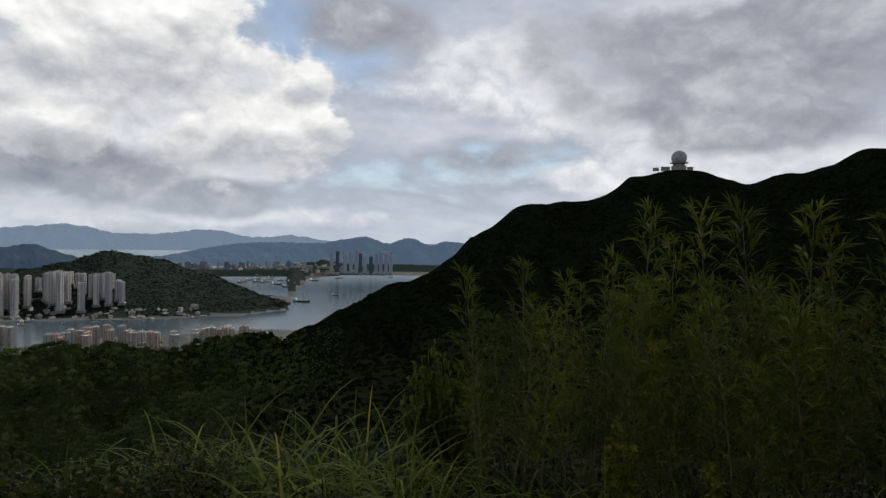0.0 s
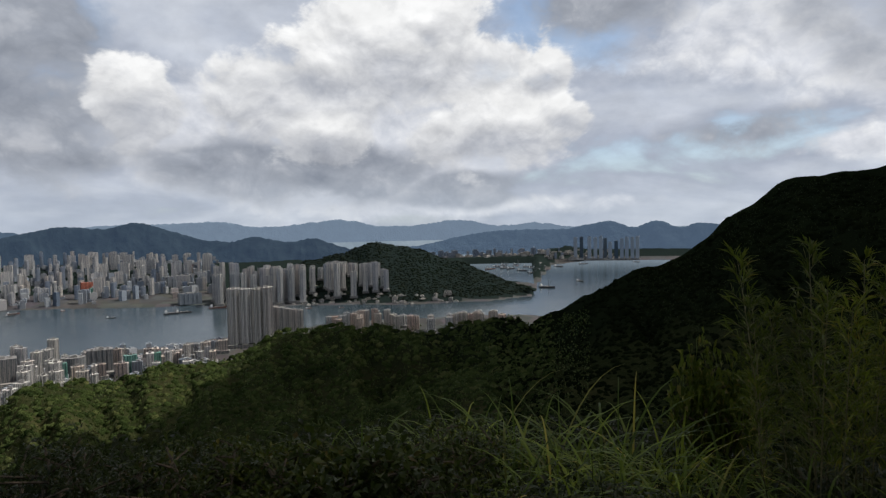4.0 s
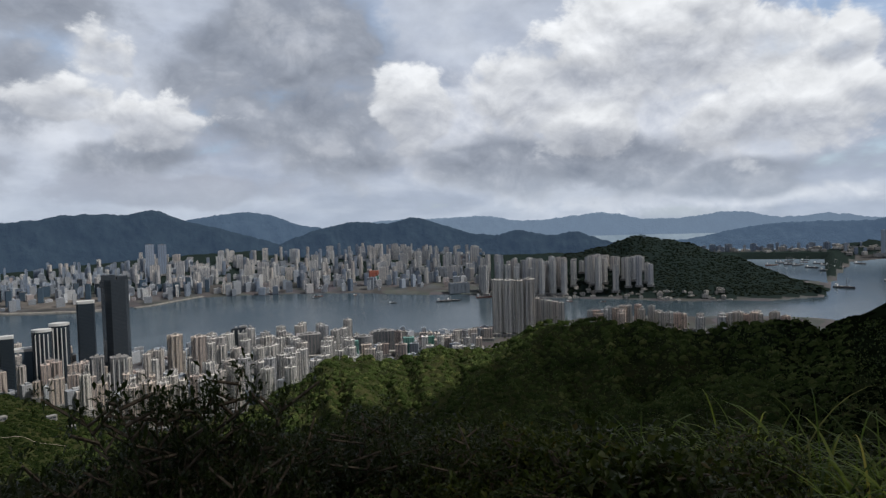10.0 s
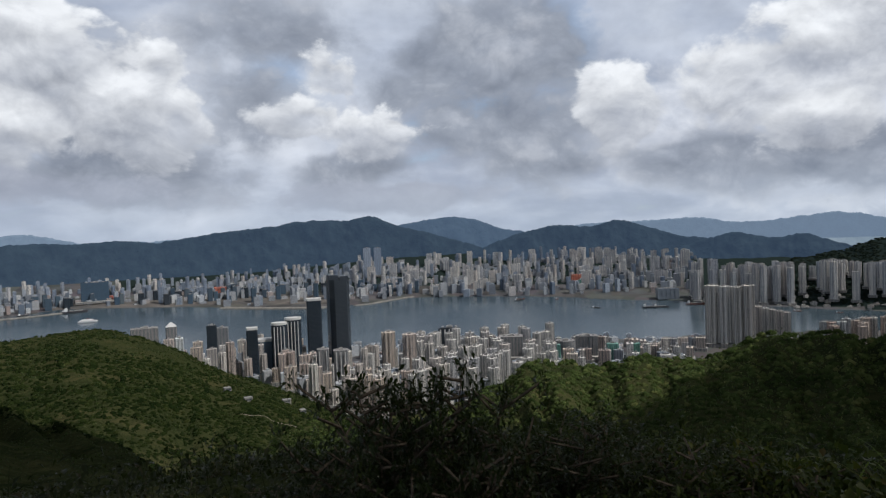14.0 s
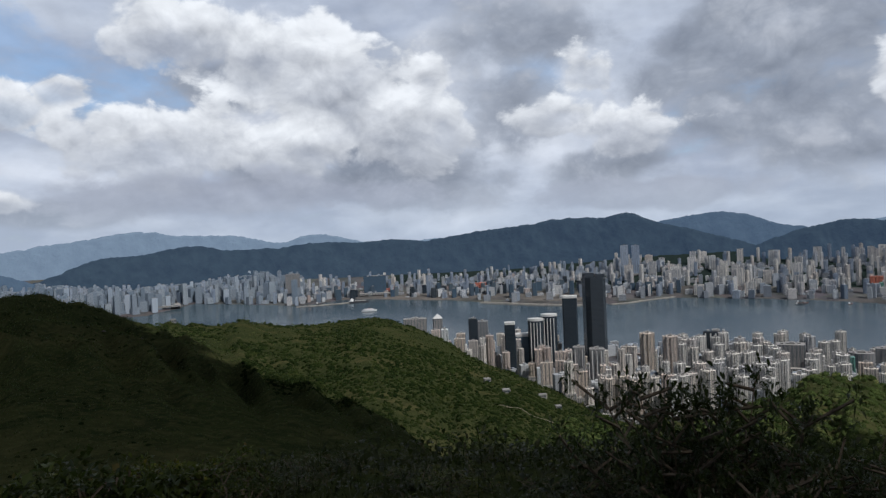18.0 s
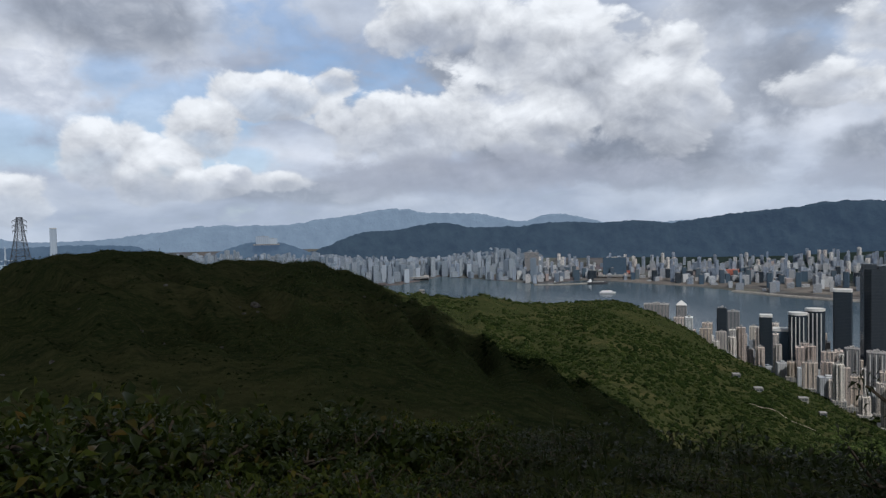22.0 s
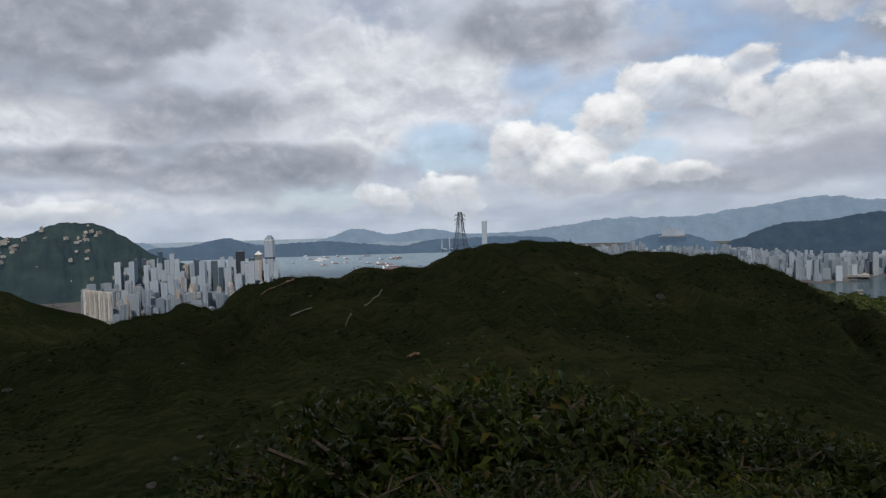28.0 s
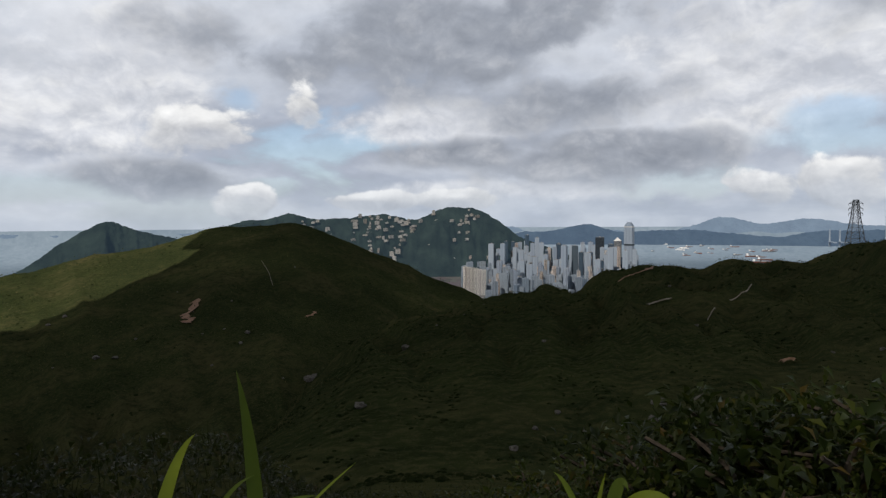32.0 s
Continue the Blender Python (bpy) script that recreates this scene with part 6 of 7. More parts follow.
def ship_kit(kind, L):
    B = L * (0.2 if kind != "ferry" else 0.24)
    H = L * 0.06
    out = [("hull", solid("hull", lambda bm: hull(bm, L, B, H), SHIP_WHITE if kind == "ferry" else (HULL_RED if kind == "cargo" else HULL_DARK)))]
    if kind == "ferry":
        for i in range(3):
            out.append(("deck", solid("deck", lambda bm: prism(bm, rect(L * (0.8 - 0.12 * i), B * (0.92 - 0.1 * i), -L * 0.03, 0), H + i * L * 0.035, H + (i + 0.8) * L * 0.035), SHIP_WHITE)))
        out.append(("funnel", solid("funnel", lambda bm: prism(bm, round_plan(L * 0.05, L * 0.04, 10), H + L * 0.1, H + L * 0.15), HULL_RED)))
    else:
        out.append(("deckhouse", solid("deckhouse", lambda bm: [prism(bm, rect(L * 0.14, B * 0.8, -L * 0.36, 0), H, H + L * 0.1), prism(bm, rect(L * 0.1, B * 0.9, -L * 0.35, 0), H + L * 0.1, H + L * 0.14)], SHIP_WHITE)))
        out.append(("cargo", solid("cargo", lambda bm: [prism(bm, rect(L * 0.16, B * 0.7, L * (-0.15 + 0.19 * i), 0), H, H + L * 0.03) for i in range(3)], CONCRETE)))
        out.append(("mast", solid("mast", lambda bm: tube(bm, (-L * 0.3, 0, H), (-L * 0.3, 0, H + L * 0.24), L * 0.008, 5), STEEL)))
        if kind == "crane":
            out.append(("derrick", solid("derrick", lambda bm: [tube(bm, (L * 0.1, 0, H), (L * 0.1, 0, H + L * 0.42), L * 0.014, 5), tube(bm, (L * 0.1, 0, H + L * 0.05), (L * 0.34, 0, H + L * 0.36), L * 0.01, 5), tube(bm, (L * 0.1, 0, H + L * 0.42), (L * 0.34, 0, H + L * 0.36), L * 0.005, 4)], STEEL)))
    return out


KITS = {k: ship_kit(k, 60) for k in ("ferry", "cargo", "crane", "barge")}
WORDS = {"ferry": "long white ferry crossing the harbour", "cargo": "rust-red cargo boat at anchor in the harbour", "crane": "dark crane barge moored in the harbour", "barge": "dark flat barge lying in the harbour"}


def ship(kind, az, R, length, turn):
    p, k = place(az, R, SEA + 0.3)
    top = new("ship")
    f = k * length / 60
    top.matrix_world = Matrix.Translation(p) @ Matrix.Rotation(radians(turn - az), 4, "Z") @ Matrix.Diagonal((f, f, f, 1))
    for name, me in KITS[kind]:
        part(name, me, top)
    return tagged(top, WORDS[kind], "ship", "harbour ships")


for kind, az, R, L, turn in (("barge", -33.2, 5000, 150, 5), ("ferry", -32.4, 4290, 100, 3), ("crane", 2.35, 4090, 50, 10), ("cargo", 5.65, 4150, 40, 60), ("crane", 8.85, 3644, 46, -20), ("crane", 13.3, 3640, 90, 6), ("barge", 14.1, 3660, 80, 0), ("cargo", 16.75, 3790, 95, 4), ("cargo", 24.0, 3560, 34, 30), ("barge", 18.5, 3630, 40, 0), ("barge", -33.6, 4990, 90, 0), ("barge", -36.5, 5060, 70, 20), ("cargo", 2.5, 4170, 60, 0), ("cargo", 24.1, 3540, 30, 0), ("cargo", 26.8, 3520, 30, 10)):
    ship(kind, az, R, L, turn)
_r = random.Random(5)
for az, R in ((39.7, 6150), (40.6, 6430), (41.5, 6150), (42.0, 6770), (42.9, 6370), (43.4, 5614), (43.8, 6147), (45.5, 6386), (47.3, 4831), (51.9, 7000), (44.5, 4374), (47.6, 6735), (40.2, 6500), (41.0, 6250), (41.9, 6550), (43.3, 6200), (44.2, 5900), (40.9, 6700), (42.4, 5900)):
    ship(_r.choice(("crane", "crane", "cargo", "barge")), az, R, _r.uniform(60, 120), _r.uniform(-40, 40))
for i in range(34):
    ship(_r.choice(("cargo", "barge", "cargo", "ferry")), _r.uniform(-93.6, -84), _r.uniform(6500, 13500), _r.uniform(60, 170), _r.uniform(-50, 50))


# ---- plants ----
def leaf_material(name, stops, gloss=0.45, through=0.25, own_tone=False):
    m, nt, b = surface(name, (0.06, 0.1, 0.03), gloss, 0, 0.14)
    geo = nt.nodes.new("ShaderNodeNewGeometry")
    base = ramp(nt, geo.outputs["Random Per Island"], stops)
    vein = noise_of(nt, geo.outputs["Position"], 14.0, 3, 0.6)
    if own_tone:
        tone = nt.nodes.new("ShaderNodeObjectInfo").outputs["Random"]
        base = mixc(nt, 1.0, base, ramp(nt, tone, [(0.0, (0.5, 0.55, 0.5)), (0.5, (1.0, 1.0, 1.0)), (0.8, (1.5, 1.45, 1.1)), (1.0, (2.0, 1.7, 1.1))]), "MULTIPLY")
    stand_of = noise_of(nt, geo.outputs["Position"], 0.03, 4, 0.6)
    base = mixc(nt, ramp(nt, stand_of, [(0.36, (0.75, 0.75, 0.75)), (0.6, (0, 0, 0))]), base, mixc(nt, 1.0, base, (0.35, 0.42, 0.38), "MULTIPLY"))
    col = mixc(nt, calc(nt, "MULTIPLY", vein, 0.5), base, (0.02, 0.03, 0.01))
    link(nt, col, b.inputs["Base Color"])
    t = nt.nodes.new("ShaderNodeBsdfTranslucent")
    link(nt, mixc(nt, 0.4, col, (0.10, 0.14, 0.03)), t.inputs[0])
    mix = nt.nodes.new("ShaderNodeMixShader")
    mix.inputs[0].default_value = through
    out = nt.nodes["Material Output"]
    link(nt, b.outputs[0], mix.inputs[1])
    link(nt, t.outputs[0], mix.inputs[2])
    link(nt, mix.outputs[0], out.inputs[0])
    return m


LEAF_SHRUB = leaf_material("shrub_leaf", [(0.0, (0.018, 0.030, 0.005)), (0.4, (0.033, 0.048, 0.006)), (0.75, (0.051, 0.067, 0.009)), (0.93, (0.083, 0.088, 0.012)), (1.0, (0.099, 0.056, 0.013))], own_tone=True)
LEAF_DARK = leaf_material("dark_shrub_leaf", [(0.0, (0.011, 0.018, 0.005)), (0.5, (0.021, 0.031, 0.008)), (0.9, (0.034, 0.044, 0.012)), (1.0, (0.060, 0.038, 0.015))], 0.35, own_tone=True)
LEAF_BAMBOO = leaf_material("bamboo_leaf", [(0.0, (0.084, 0.115, 0.011)), (0.5, (0.137, 0.172, 0.017)), (0.85, (0.203, 0.231, 0.025)), (1.0, (0.333, 0.248, 0.062))], 0.5, 0.4, own_tone=True)
LEAF_GRASS = leaf_material("grass_blade", [(0.0, (0.115, 0.186, 0.022)), (0.5, (0.207, 0.285, 0.041)), (0.85, (0.310, 0.370, 0.063)), (1.0, (0.517, 0.420, 0.135))], 0.5, 0.4, own_tone=True)
LEAF_YELLOW = leaf_material("yellow_green_leaf", [(0.0, (0.25, 0.27, 0.02)), (0.6, (0.38, 0.38, 0.03)), (1.0, (0.5, 0.44, 0.06))], 0.5, 0.4)
# shade among the low plants is put into these near-black leaf tones
LEAF_UNDER = leaf_material("shaded_undergrowth_leaf", [(0.0, (0.005, 0.007, 0.002)), (0.45, (0.011, 0.014, 0.002)), (0.8, (0.017, 0.019, 0.003)), (0.93, (0.027, 0.021, 0.005)), (1.0, (0.036, 0.017, 0.005))])
BARK, _nt, _b = surface("twig_bark", (0.08, 0.06, 0.04), 0.9)
link(_nt, ramp(_nt, noise_of(_nt, own(_nt), 18, 4, 0.6), [(0.3, (0.04, 0.03, 0.022)), (0.7, (0.13, 0.10, 0.07))]), _b.inputs["Base Color"])
CANE, _nt, _b = surface("bamboo_cane", (0.12, 0.11, 0.05), 0.6)
link(_nt, ramp(_nt, noise_of(_nt, own(_nt), 12, 4, 0.6), [(0.3, (0.06, 0.065, 0.025)), (0.7, (0.18, 0.15, 0.07))]), _b.inputs["Base Color"])


def fast_mesh(name, co, tris, material):
    co, tris = np.asarray(co, np.float32), np.asarray(tris, np.int32)
    me = bpy.data.meshes.new(name)
    me.vertices.add(len(co))
    me.vertices.foreach_set("co", co.ravel())
    me.loops.add(tris.size)
    me.loops.foreach_set("vertex_index", tris.ravel())
    me.polygons.add(len(tris))
    me.polygons.foreach_set("loop_start", np.arange(0, tris.size, 3, dtype=np.int32))
    me.polygons.foreach_set("loop_total", np.full(len(tris), 3, np.int32))
    me.update(calc_edges=True)
    me.materials.append(material)
    return me


def unit(v):
    return v / np.maximum(np.linalg.norm(v, axis=1), 1e-9)[:, None]


def leaves(base, way, length, width, rng, fold=0.25, droop=0.25):
    """Folded pointed leaves: base points, directions (n, 3), lengths and widths (n,)."""
    n = len(base)
    way = unit(way)
    side = unit(np.cross(way, np.array([0, 0, 1.0]) + rng.normal(0, 0.35, (n, 3))))
    up = np.cross(side, way)
    L, W = length[:, None], width[:, None]
    mid = base + way * L * 0.45
    tip = base + way * L - np.array([0, 0, 1.0]) * L * droop
    a = mid + side * W * 0.5 + up * W * fold
    b = mid - side * W * 0.5 + up * W * fold
    co = np.stack([base, a, b, tip, mid], 1).reshape(-1, 3)
    k = np.arange(n)[:, None] * 5
    tris = np.concatenate([k + np.array(t) for t in ((0, 4, 1), (0, 2, 4), (1, 4, 3), (4, 2, 3))], 0)
    return co, tris


def blades(base, heading, length, width, lean, rng, segments=8):
    """Long grass blades that rise and bow over."""
    n = len(base)
    h = np.stack([np.cos(heading), np.sin(heading), np.zeros(n)], 1)
    side = np.stack([-np.sin(heading), np.cos(heading), np.zeros(n)], 1)
    rows = []
    p = base.copy()
    ang = np.full(n, math.pi / 2) - lean * 0.25
    for i in range(segments + 1):
        t = i / segments
        w = width * (0.55 + 1.2 * t - 1.75 * t * t if t < 1 else 0.0)
        w = np.maximum(w, 0.0006)
        rows.append(p + side * (w / 2)[:, None])
        rows.append(p - side * (w / 2)[:, None])
        ang = ang - lean * (0.3 + 1.1 * t) / segments * 1.6
        p = p + (h * np.cos(ang)[:, None] + np.array([0, 0, 1.0]) * np.sin(ang)[:, None]) * (length / segments)[:, None]
    co = np.stack(rows, 1).reshape(-1, 3)
    m = 2 * (segments + 1)
    k = np.arange(n)[:, None] * m
    tris = []
    for i in range(segments):
        a = 2 * i
        tris += [k + np.array((a, a + 1, a + 3)), k + np.array((a, a + 3, a + 2))]
    return co, np.concatenate(tris, 0)


def twigs(bm, paths, r0):
    for path in paths:
        for i in range(len(path) - 1):
            f = 1 - 0.75 * i / max(1, len(path) - 1)
            tube(bm, path[i], path[i + 1], r0 * f, 4, r0 * f * 0.8)


def shrub_kit(seed, spread, height, ends, per_end, leaf, material, upright=0.5, slim=0.32):
    """A leafy shrub: several stems that fork, with leaves round the ends of the twigs."""
    r = random.Random(seed)
    g = np.random.default_rng(seed)
    paths, tips = [], []
    stems = max(5, ends // 9)
    for i in range(stems):
        a = 2 * math.pi * (i + r.random()) / stems
        out = spread * math.sqrt(r.uniform(0.05, 1))
        top = Vector((math.cos(a) * out, math.sin(a) * out, height * r.uniform(0.55, 1.0) * (1 - 0.45 * (out / spread) ** 2)))
        foot = Vector((math.cos(a) * 0.1 * spread, math.sin(a) * 0.1 * spread, -0.25))
        mid = foot.lerp(top, 0.5) + Vector((-math.cos(a) * 0.1 * spread, -math.sin(a) * 0.1 * spread, 0.12 * height))
        paths.append([foot, mid, top])
        tips.append(top)
        for k in range(ends // stems):
            t = r.uniform(0.35, 1.0)
            s = foot.lerp(mid, t * 2) if t < 0.5 else mid.lerp(top, t * 2 - 1)
            e = s + Vector((r.gauss(0, 1), r.gauss(0, 1), r.uniform(0.1, 1.2))) * spread * 0.2
            paths.append([s, e])
            tips.append(e)
    n = len(tips) * per_end
    pick = g.integers(0, len(tips), n)
    pts = np.array([tuple(t) for t in tips])[pick]
    way = unit(g.normal(0, 1, (n, 3)) + np.array([0, 0, upright]))
    base = pts + way * g.uniform(0.0, 1.0, (n, 1)) * leaf * 0.9 + g.normal(0, leaf * 0.45, (n, 3))
    L = leaf * g.uniform(0.6, 1.25, n)
    co, tris = leaves(base, way, L, L * slim * g.uniform(0.8, 1.2, n), g)
    return (solid("stem", lambda bm: twigs(bm, paths, 0.012 * max(1, spread)), BARK), fast_mesh("foliage", co, tris, material))


def set_plant(name, kit, parts, az, R, scale, turn, label, category, group="", sink=0.0, lift=1.0):
    p = on_hill(az, R) - Vector((0, 0, sink))
    top = new(name)
    top.matrix_world = Matrix.Translation(p) @ Matrix.Rotation(turn, 4, "Z") @ Matrix.Diagonal((scale, scale, scale * lift, 1))
    for pn, me in zip(parts, kit):
        tagged(part(pn, me, top), kind="" if pn == "cane" else "stuff")
    return tagged(top, label, category, group)


SHRUB_PARTS = ("stem", "foliage")
DARK_SHRUBS = [shrub_kit(100 + i, 0.85, 1.25, 110, 22, 0.075, LEAF_DARK, 0.7, 0.34) for i in range(3)]
GREEN_SHRUBS = [shrub_kit(110 + i, 0.8, 1.0, 100, 20, 0.085, LEAF_SHRUB, 0.8, 0.36) for i in range(5)]
BROAD_SHRUBS = [shrub_kit(120 + i, 0.8, 0.9, 70, 16, 0.13, LEAF_SHRUB, 0.5, 0.5) for i in range(3)]
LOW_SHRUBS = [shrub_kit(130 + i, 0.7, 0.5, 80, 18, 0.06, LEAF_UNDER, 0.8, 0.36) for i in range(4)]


def stout(kits, az, R, el, least, label, group, r):
    """A shrub sized to the camera's view: its head reaches the angle el; low ones are flattened to fit."""
    h = max(0.3, R * math.tan(radians(el)) - on_hill(az, R).z)
    s = max(h / 1.1, 0.55 * least)
    set_plant("shrub", r.choice(kits), SHRUB_PARTS, az, R, s, r.uniform(0, 6.28), label, "shrub", group, 0.05, h / (1.1 * s))


def shrubs():
    r = random.Random(9)
    # the dark shrub that stands up before the town
    for az, R, s, l in ((-8.5, 5.0, 0.85, 1.28), (-4.5, 4.9, 0.8, 1.32), (0.5, 5.2, 0.8, 1.05), (-11.5, 5.2, 0.7, 1.0), (5.5, 5.3, 0.8, 0.92), (9.5, 5.4, 0.75, 1.02)):
        set_plant("shrub", r.choice(DARK_SHRUBS), SHRUB_PARTS, az, R, s, r.uniform(0, 6.28), "dark glossy-leaved shrub on the brink of the slope", "shrub", "dark shrubs", 0.0, l)
    for az, R, s, l in ((14, 5.2, 0.8, 0.85), (18.5, 5.0, 0.8, 0.95), (23, 5.3, 0.85, 0.9), (27.5, 4.9, 0.8, 1.0), (31.5, 5.2, 0.9, 0.9), (36, 5.8, 0.8, 0.8), (21, 4.4, 0.7, 0.6), (12, 4.5, 0.7, 0.6), (2, 4.3, 0.7, 0.55), (-3, 4.2, 0.7, 0.5), (30, 4.2, 0.7, 0.6), (39, 4.6, 0.7, 0.5), (45, 4.8, 0.7, 0.5), (51, 4.9, 0.7, 0.5)):
        set_plant("shrub", r.choice(GREEN_SHRUBS + BROAD_SHRUBS), SHRUB_PARTS, az, R, s, r.uniform(0, 6.28), "green mixed shrub with some browned leaves", "shrub", "green shrubs", 0.0, l)
    set_plant("shrub", shrub_kit(141, 0.62, 0.95, 90, 22, 0.13, LEAF_BAMBOO, 0.7, 0.42), SHRUB_PARTS, 56.6, 7.4, 0.62, 1.0, "small rounded light green bush", "shrub", "", 0.0, 2.35)
    # the bank of bushes towards the ridge: bearing, angle of its top
    bank = (-106, -21, -103.3, -20.4, -98.7, -18.8, -94.9, -17.8, -91, -15.8, -88.1, -14.1, -83.6, -11.9, -79.7, -10.7, -73.4, -11.4, -66.5, -12.2, -62, -13.5, -56, -14.6, -49.7, -14.4, -41.4, -16.6, -32, -18.6)
    for i in range(46):
        az = -36 - i * 1.5 + r.uniform(-1.2, 1.2)
        R = r.uniform(6.6, 9.4)
        stout(GREEN_SHRUBS + BROAD_SHRUBS[:2] + GREEN_SHRUBS, az, R, float(smooth(az, bank)) + 0.9 - r.uniform(0, 3.2) * r.random(), 1.0, "bushy green shrub in the thicket below the path", "thicket shrubs", r)
    front = (-110, -23, -95, -21.5, -80, -17.5, -63.9, -16.5, -56.7, -17, -51.7, -17, -43.9, -18.4, -33.4, -19.2, -24.6, -20.6, -17.9, -21.4, -8.4, -21.4)
    for i in range(60):
        az = -12 - i * 1.6 + r.uniform(-1, 1)
        R = r.uniform(4.0, 6.2)
        stout(LOW_SHRUBS + GREEN_SHRUBS, az, R, float(smooth(az, front)) - r.uniform(0, 2.0), 0.8, "low tangled shrub beside the summit path", "low shrubs", r)
    for i in range(30):
        az = -30 + i * 4.2 + r.uniform(-1, 1)
        stout(LOW_SHRUBS + GREEN_SHRUBS, az, r.uniform(6.5, 10), -17 - r.uniform(0, 2), 1.0, "low tangled shrub on the slope", "low shrubs", r)
    for i in range(16):
        az = -96 - i * 3.0 + r.uniform(-1, 1)
        stout(LOW_SHRUBS, az, r.uniform(5.6, 8), -21.5 - r.uniform(0, 1.5), 1.0, "low dark shrub on the steep slope", "low shrubs", r)


shrubs()


def bamboo_kit(seed, h):
    r = random.Random(seed)
    g = np.random.default_rng(seed)
    lean = Vector((r.gauss(0, 0.07), r.gauss(0, 0.07), 1))
    path = [Vector((0, 0, -0.2))]
    for i in range(1, 9):
        path.append(Vector((lean.x * h * (i / 8) ** 1.5, lean.y * h * (i / 8) ** 1.5, h * i / 8)))
    bs, ws, ls = [], [], []
    sub = []
    for k in range(34):
        t = 0.25 + 0.75 * k / 33
        i = min(7, int(t * 8))
        p = path[i].lerp(path[i + 1], t * 8 - i)
        a = k * 2.4 + r.uniform(-0.4, 0.4)
        reach_ = (0.5 * (1 - t) + 0.10) * h * 0.26 * r.uniform(0.6, 1.2)
        e = p + Vector((math.cos(a) * reach_, math.sin(a) * reach_, reach_ * r.uniform(0.5, 1.1)))
        sub.append([p, e])
        for q in range(9 if t < 0.9 else 13):
            f = r.uniform(0.3, 1.05)
            bs.append(tuple(p.lerp(e, f)))
            w = (e - p).normalized() + Vector((r.gauss(0, 0.55), r.gauss(0, 0.55), r.gauss(0.3, 0.45)))
            ws.append(tuple(w))
            ls.append(r.uniform(0.14, 0.27))
    ls = np.array(ls)
    co, tris = leaves(np.array(bs), np.array(ws), ls, ls * 0.095, g, 0.2, 0.22)
    return (solid("cane", lambda bm: sweep(bm, path, 0.012, 0.003), CANE), solid("side_shoot", lambda bm: twigs(bm, sub, 0.003), CANE), fast_mesh("foliage", co, tris, LEAF_BAMBOO))


CANES = [bamboo_kit(200 + i, 2.6) for i in range(6)]


def bamboo():
    r = random.Random(12)
    tall = [(71.8, 1.9), (77.7, 2.1), (80.9, 2.0), (83.7, 2.3), (88.5, 1.8), (92, 1.6), (63.4, -2.2), (60.0, -3.3), (66.5, -3.2), (68.8, -1.8), (74.5, -0.6), (86, 0.2), (95, 2)]
    for az, el in tall:
        R = r.uniform(6.6, 8.0)
        h = R * math.tan(radians(el)) - on_hill(az, R).z
        set_plant("bamboo", r.choice(CANES), ("cane", "side_shoot", "foliage"), az, R, h / 2.6, r.uniform(0, 6.28), "tall slender bamboo shoot with narrow leaves", "bamboo", "bamboo thicket")
    for i in range(84):
        az = r.uniform(59, 99)
        R = r.uniform(5.4, 8.6)
        el = -3.0 - 7.0 * r.random() ** 1.2 - max(0, 68 - az) * 0.45
        h = max(0.8, R * math.tan(radians(el)) - on_hill(az, R).z)
        set_plant("bamboo", r.choice(CANES), ("cane", "side_shoot", "foliage"), az, R, h / 2.6, r.uniform(0, 6.28), "slender bamboo shoot in a dense thicket", "bamboo", "bamboo thicket")


bamboo()


def tuft_kit(seed, count, length, width, spread, lean=1.2):
    g = np.random.default_rng(seed)
    a = g.uniform(0, 2 * math.pi, count)
    rad = spread * np.sqrt(g.uniform(0, 1, count))
    base = np.stack([np.cos(a) * rad, np.sin(a) * rad, np.full(count, -0.12)], 1)
    L = length * g.uniform(0.45, 1.1, count)
    co, tris = blades(base, a + g.normal(0, 0.7, count), L, width * g.uniform(0.6, 1.2, count), g.uniform(0.4, 1.0, count) * lean, g)
    return (fast_mesh("foliage", co, tris, LEAF_GRASS),)


TUFTS = [tuft_kit(300 + i, 54, 1.55, 0.034, 0.3, 2.3) for i in range(6)]
SPROUTS = [tuft_kit(320 + i, 16, 0.75, 0.035, 0.07, 0.8) for i in range(3)]


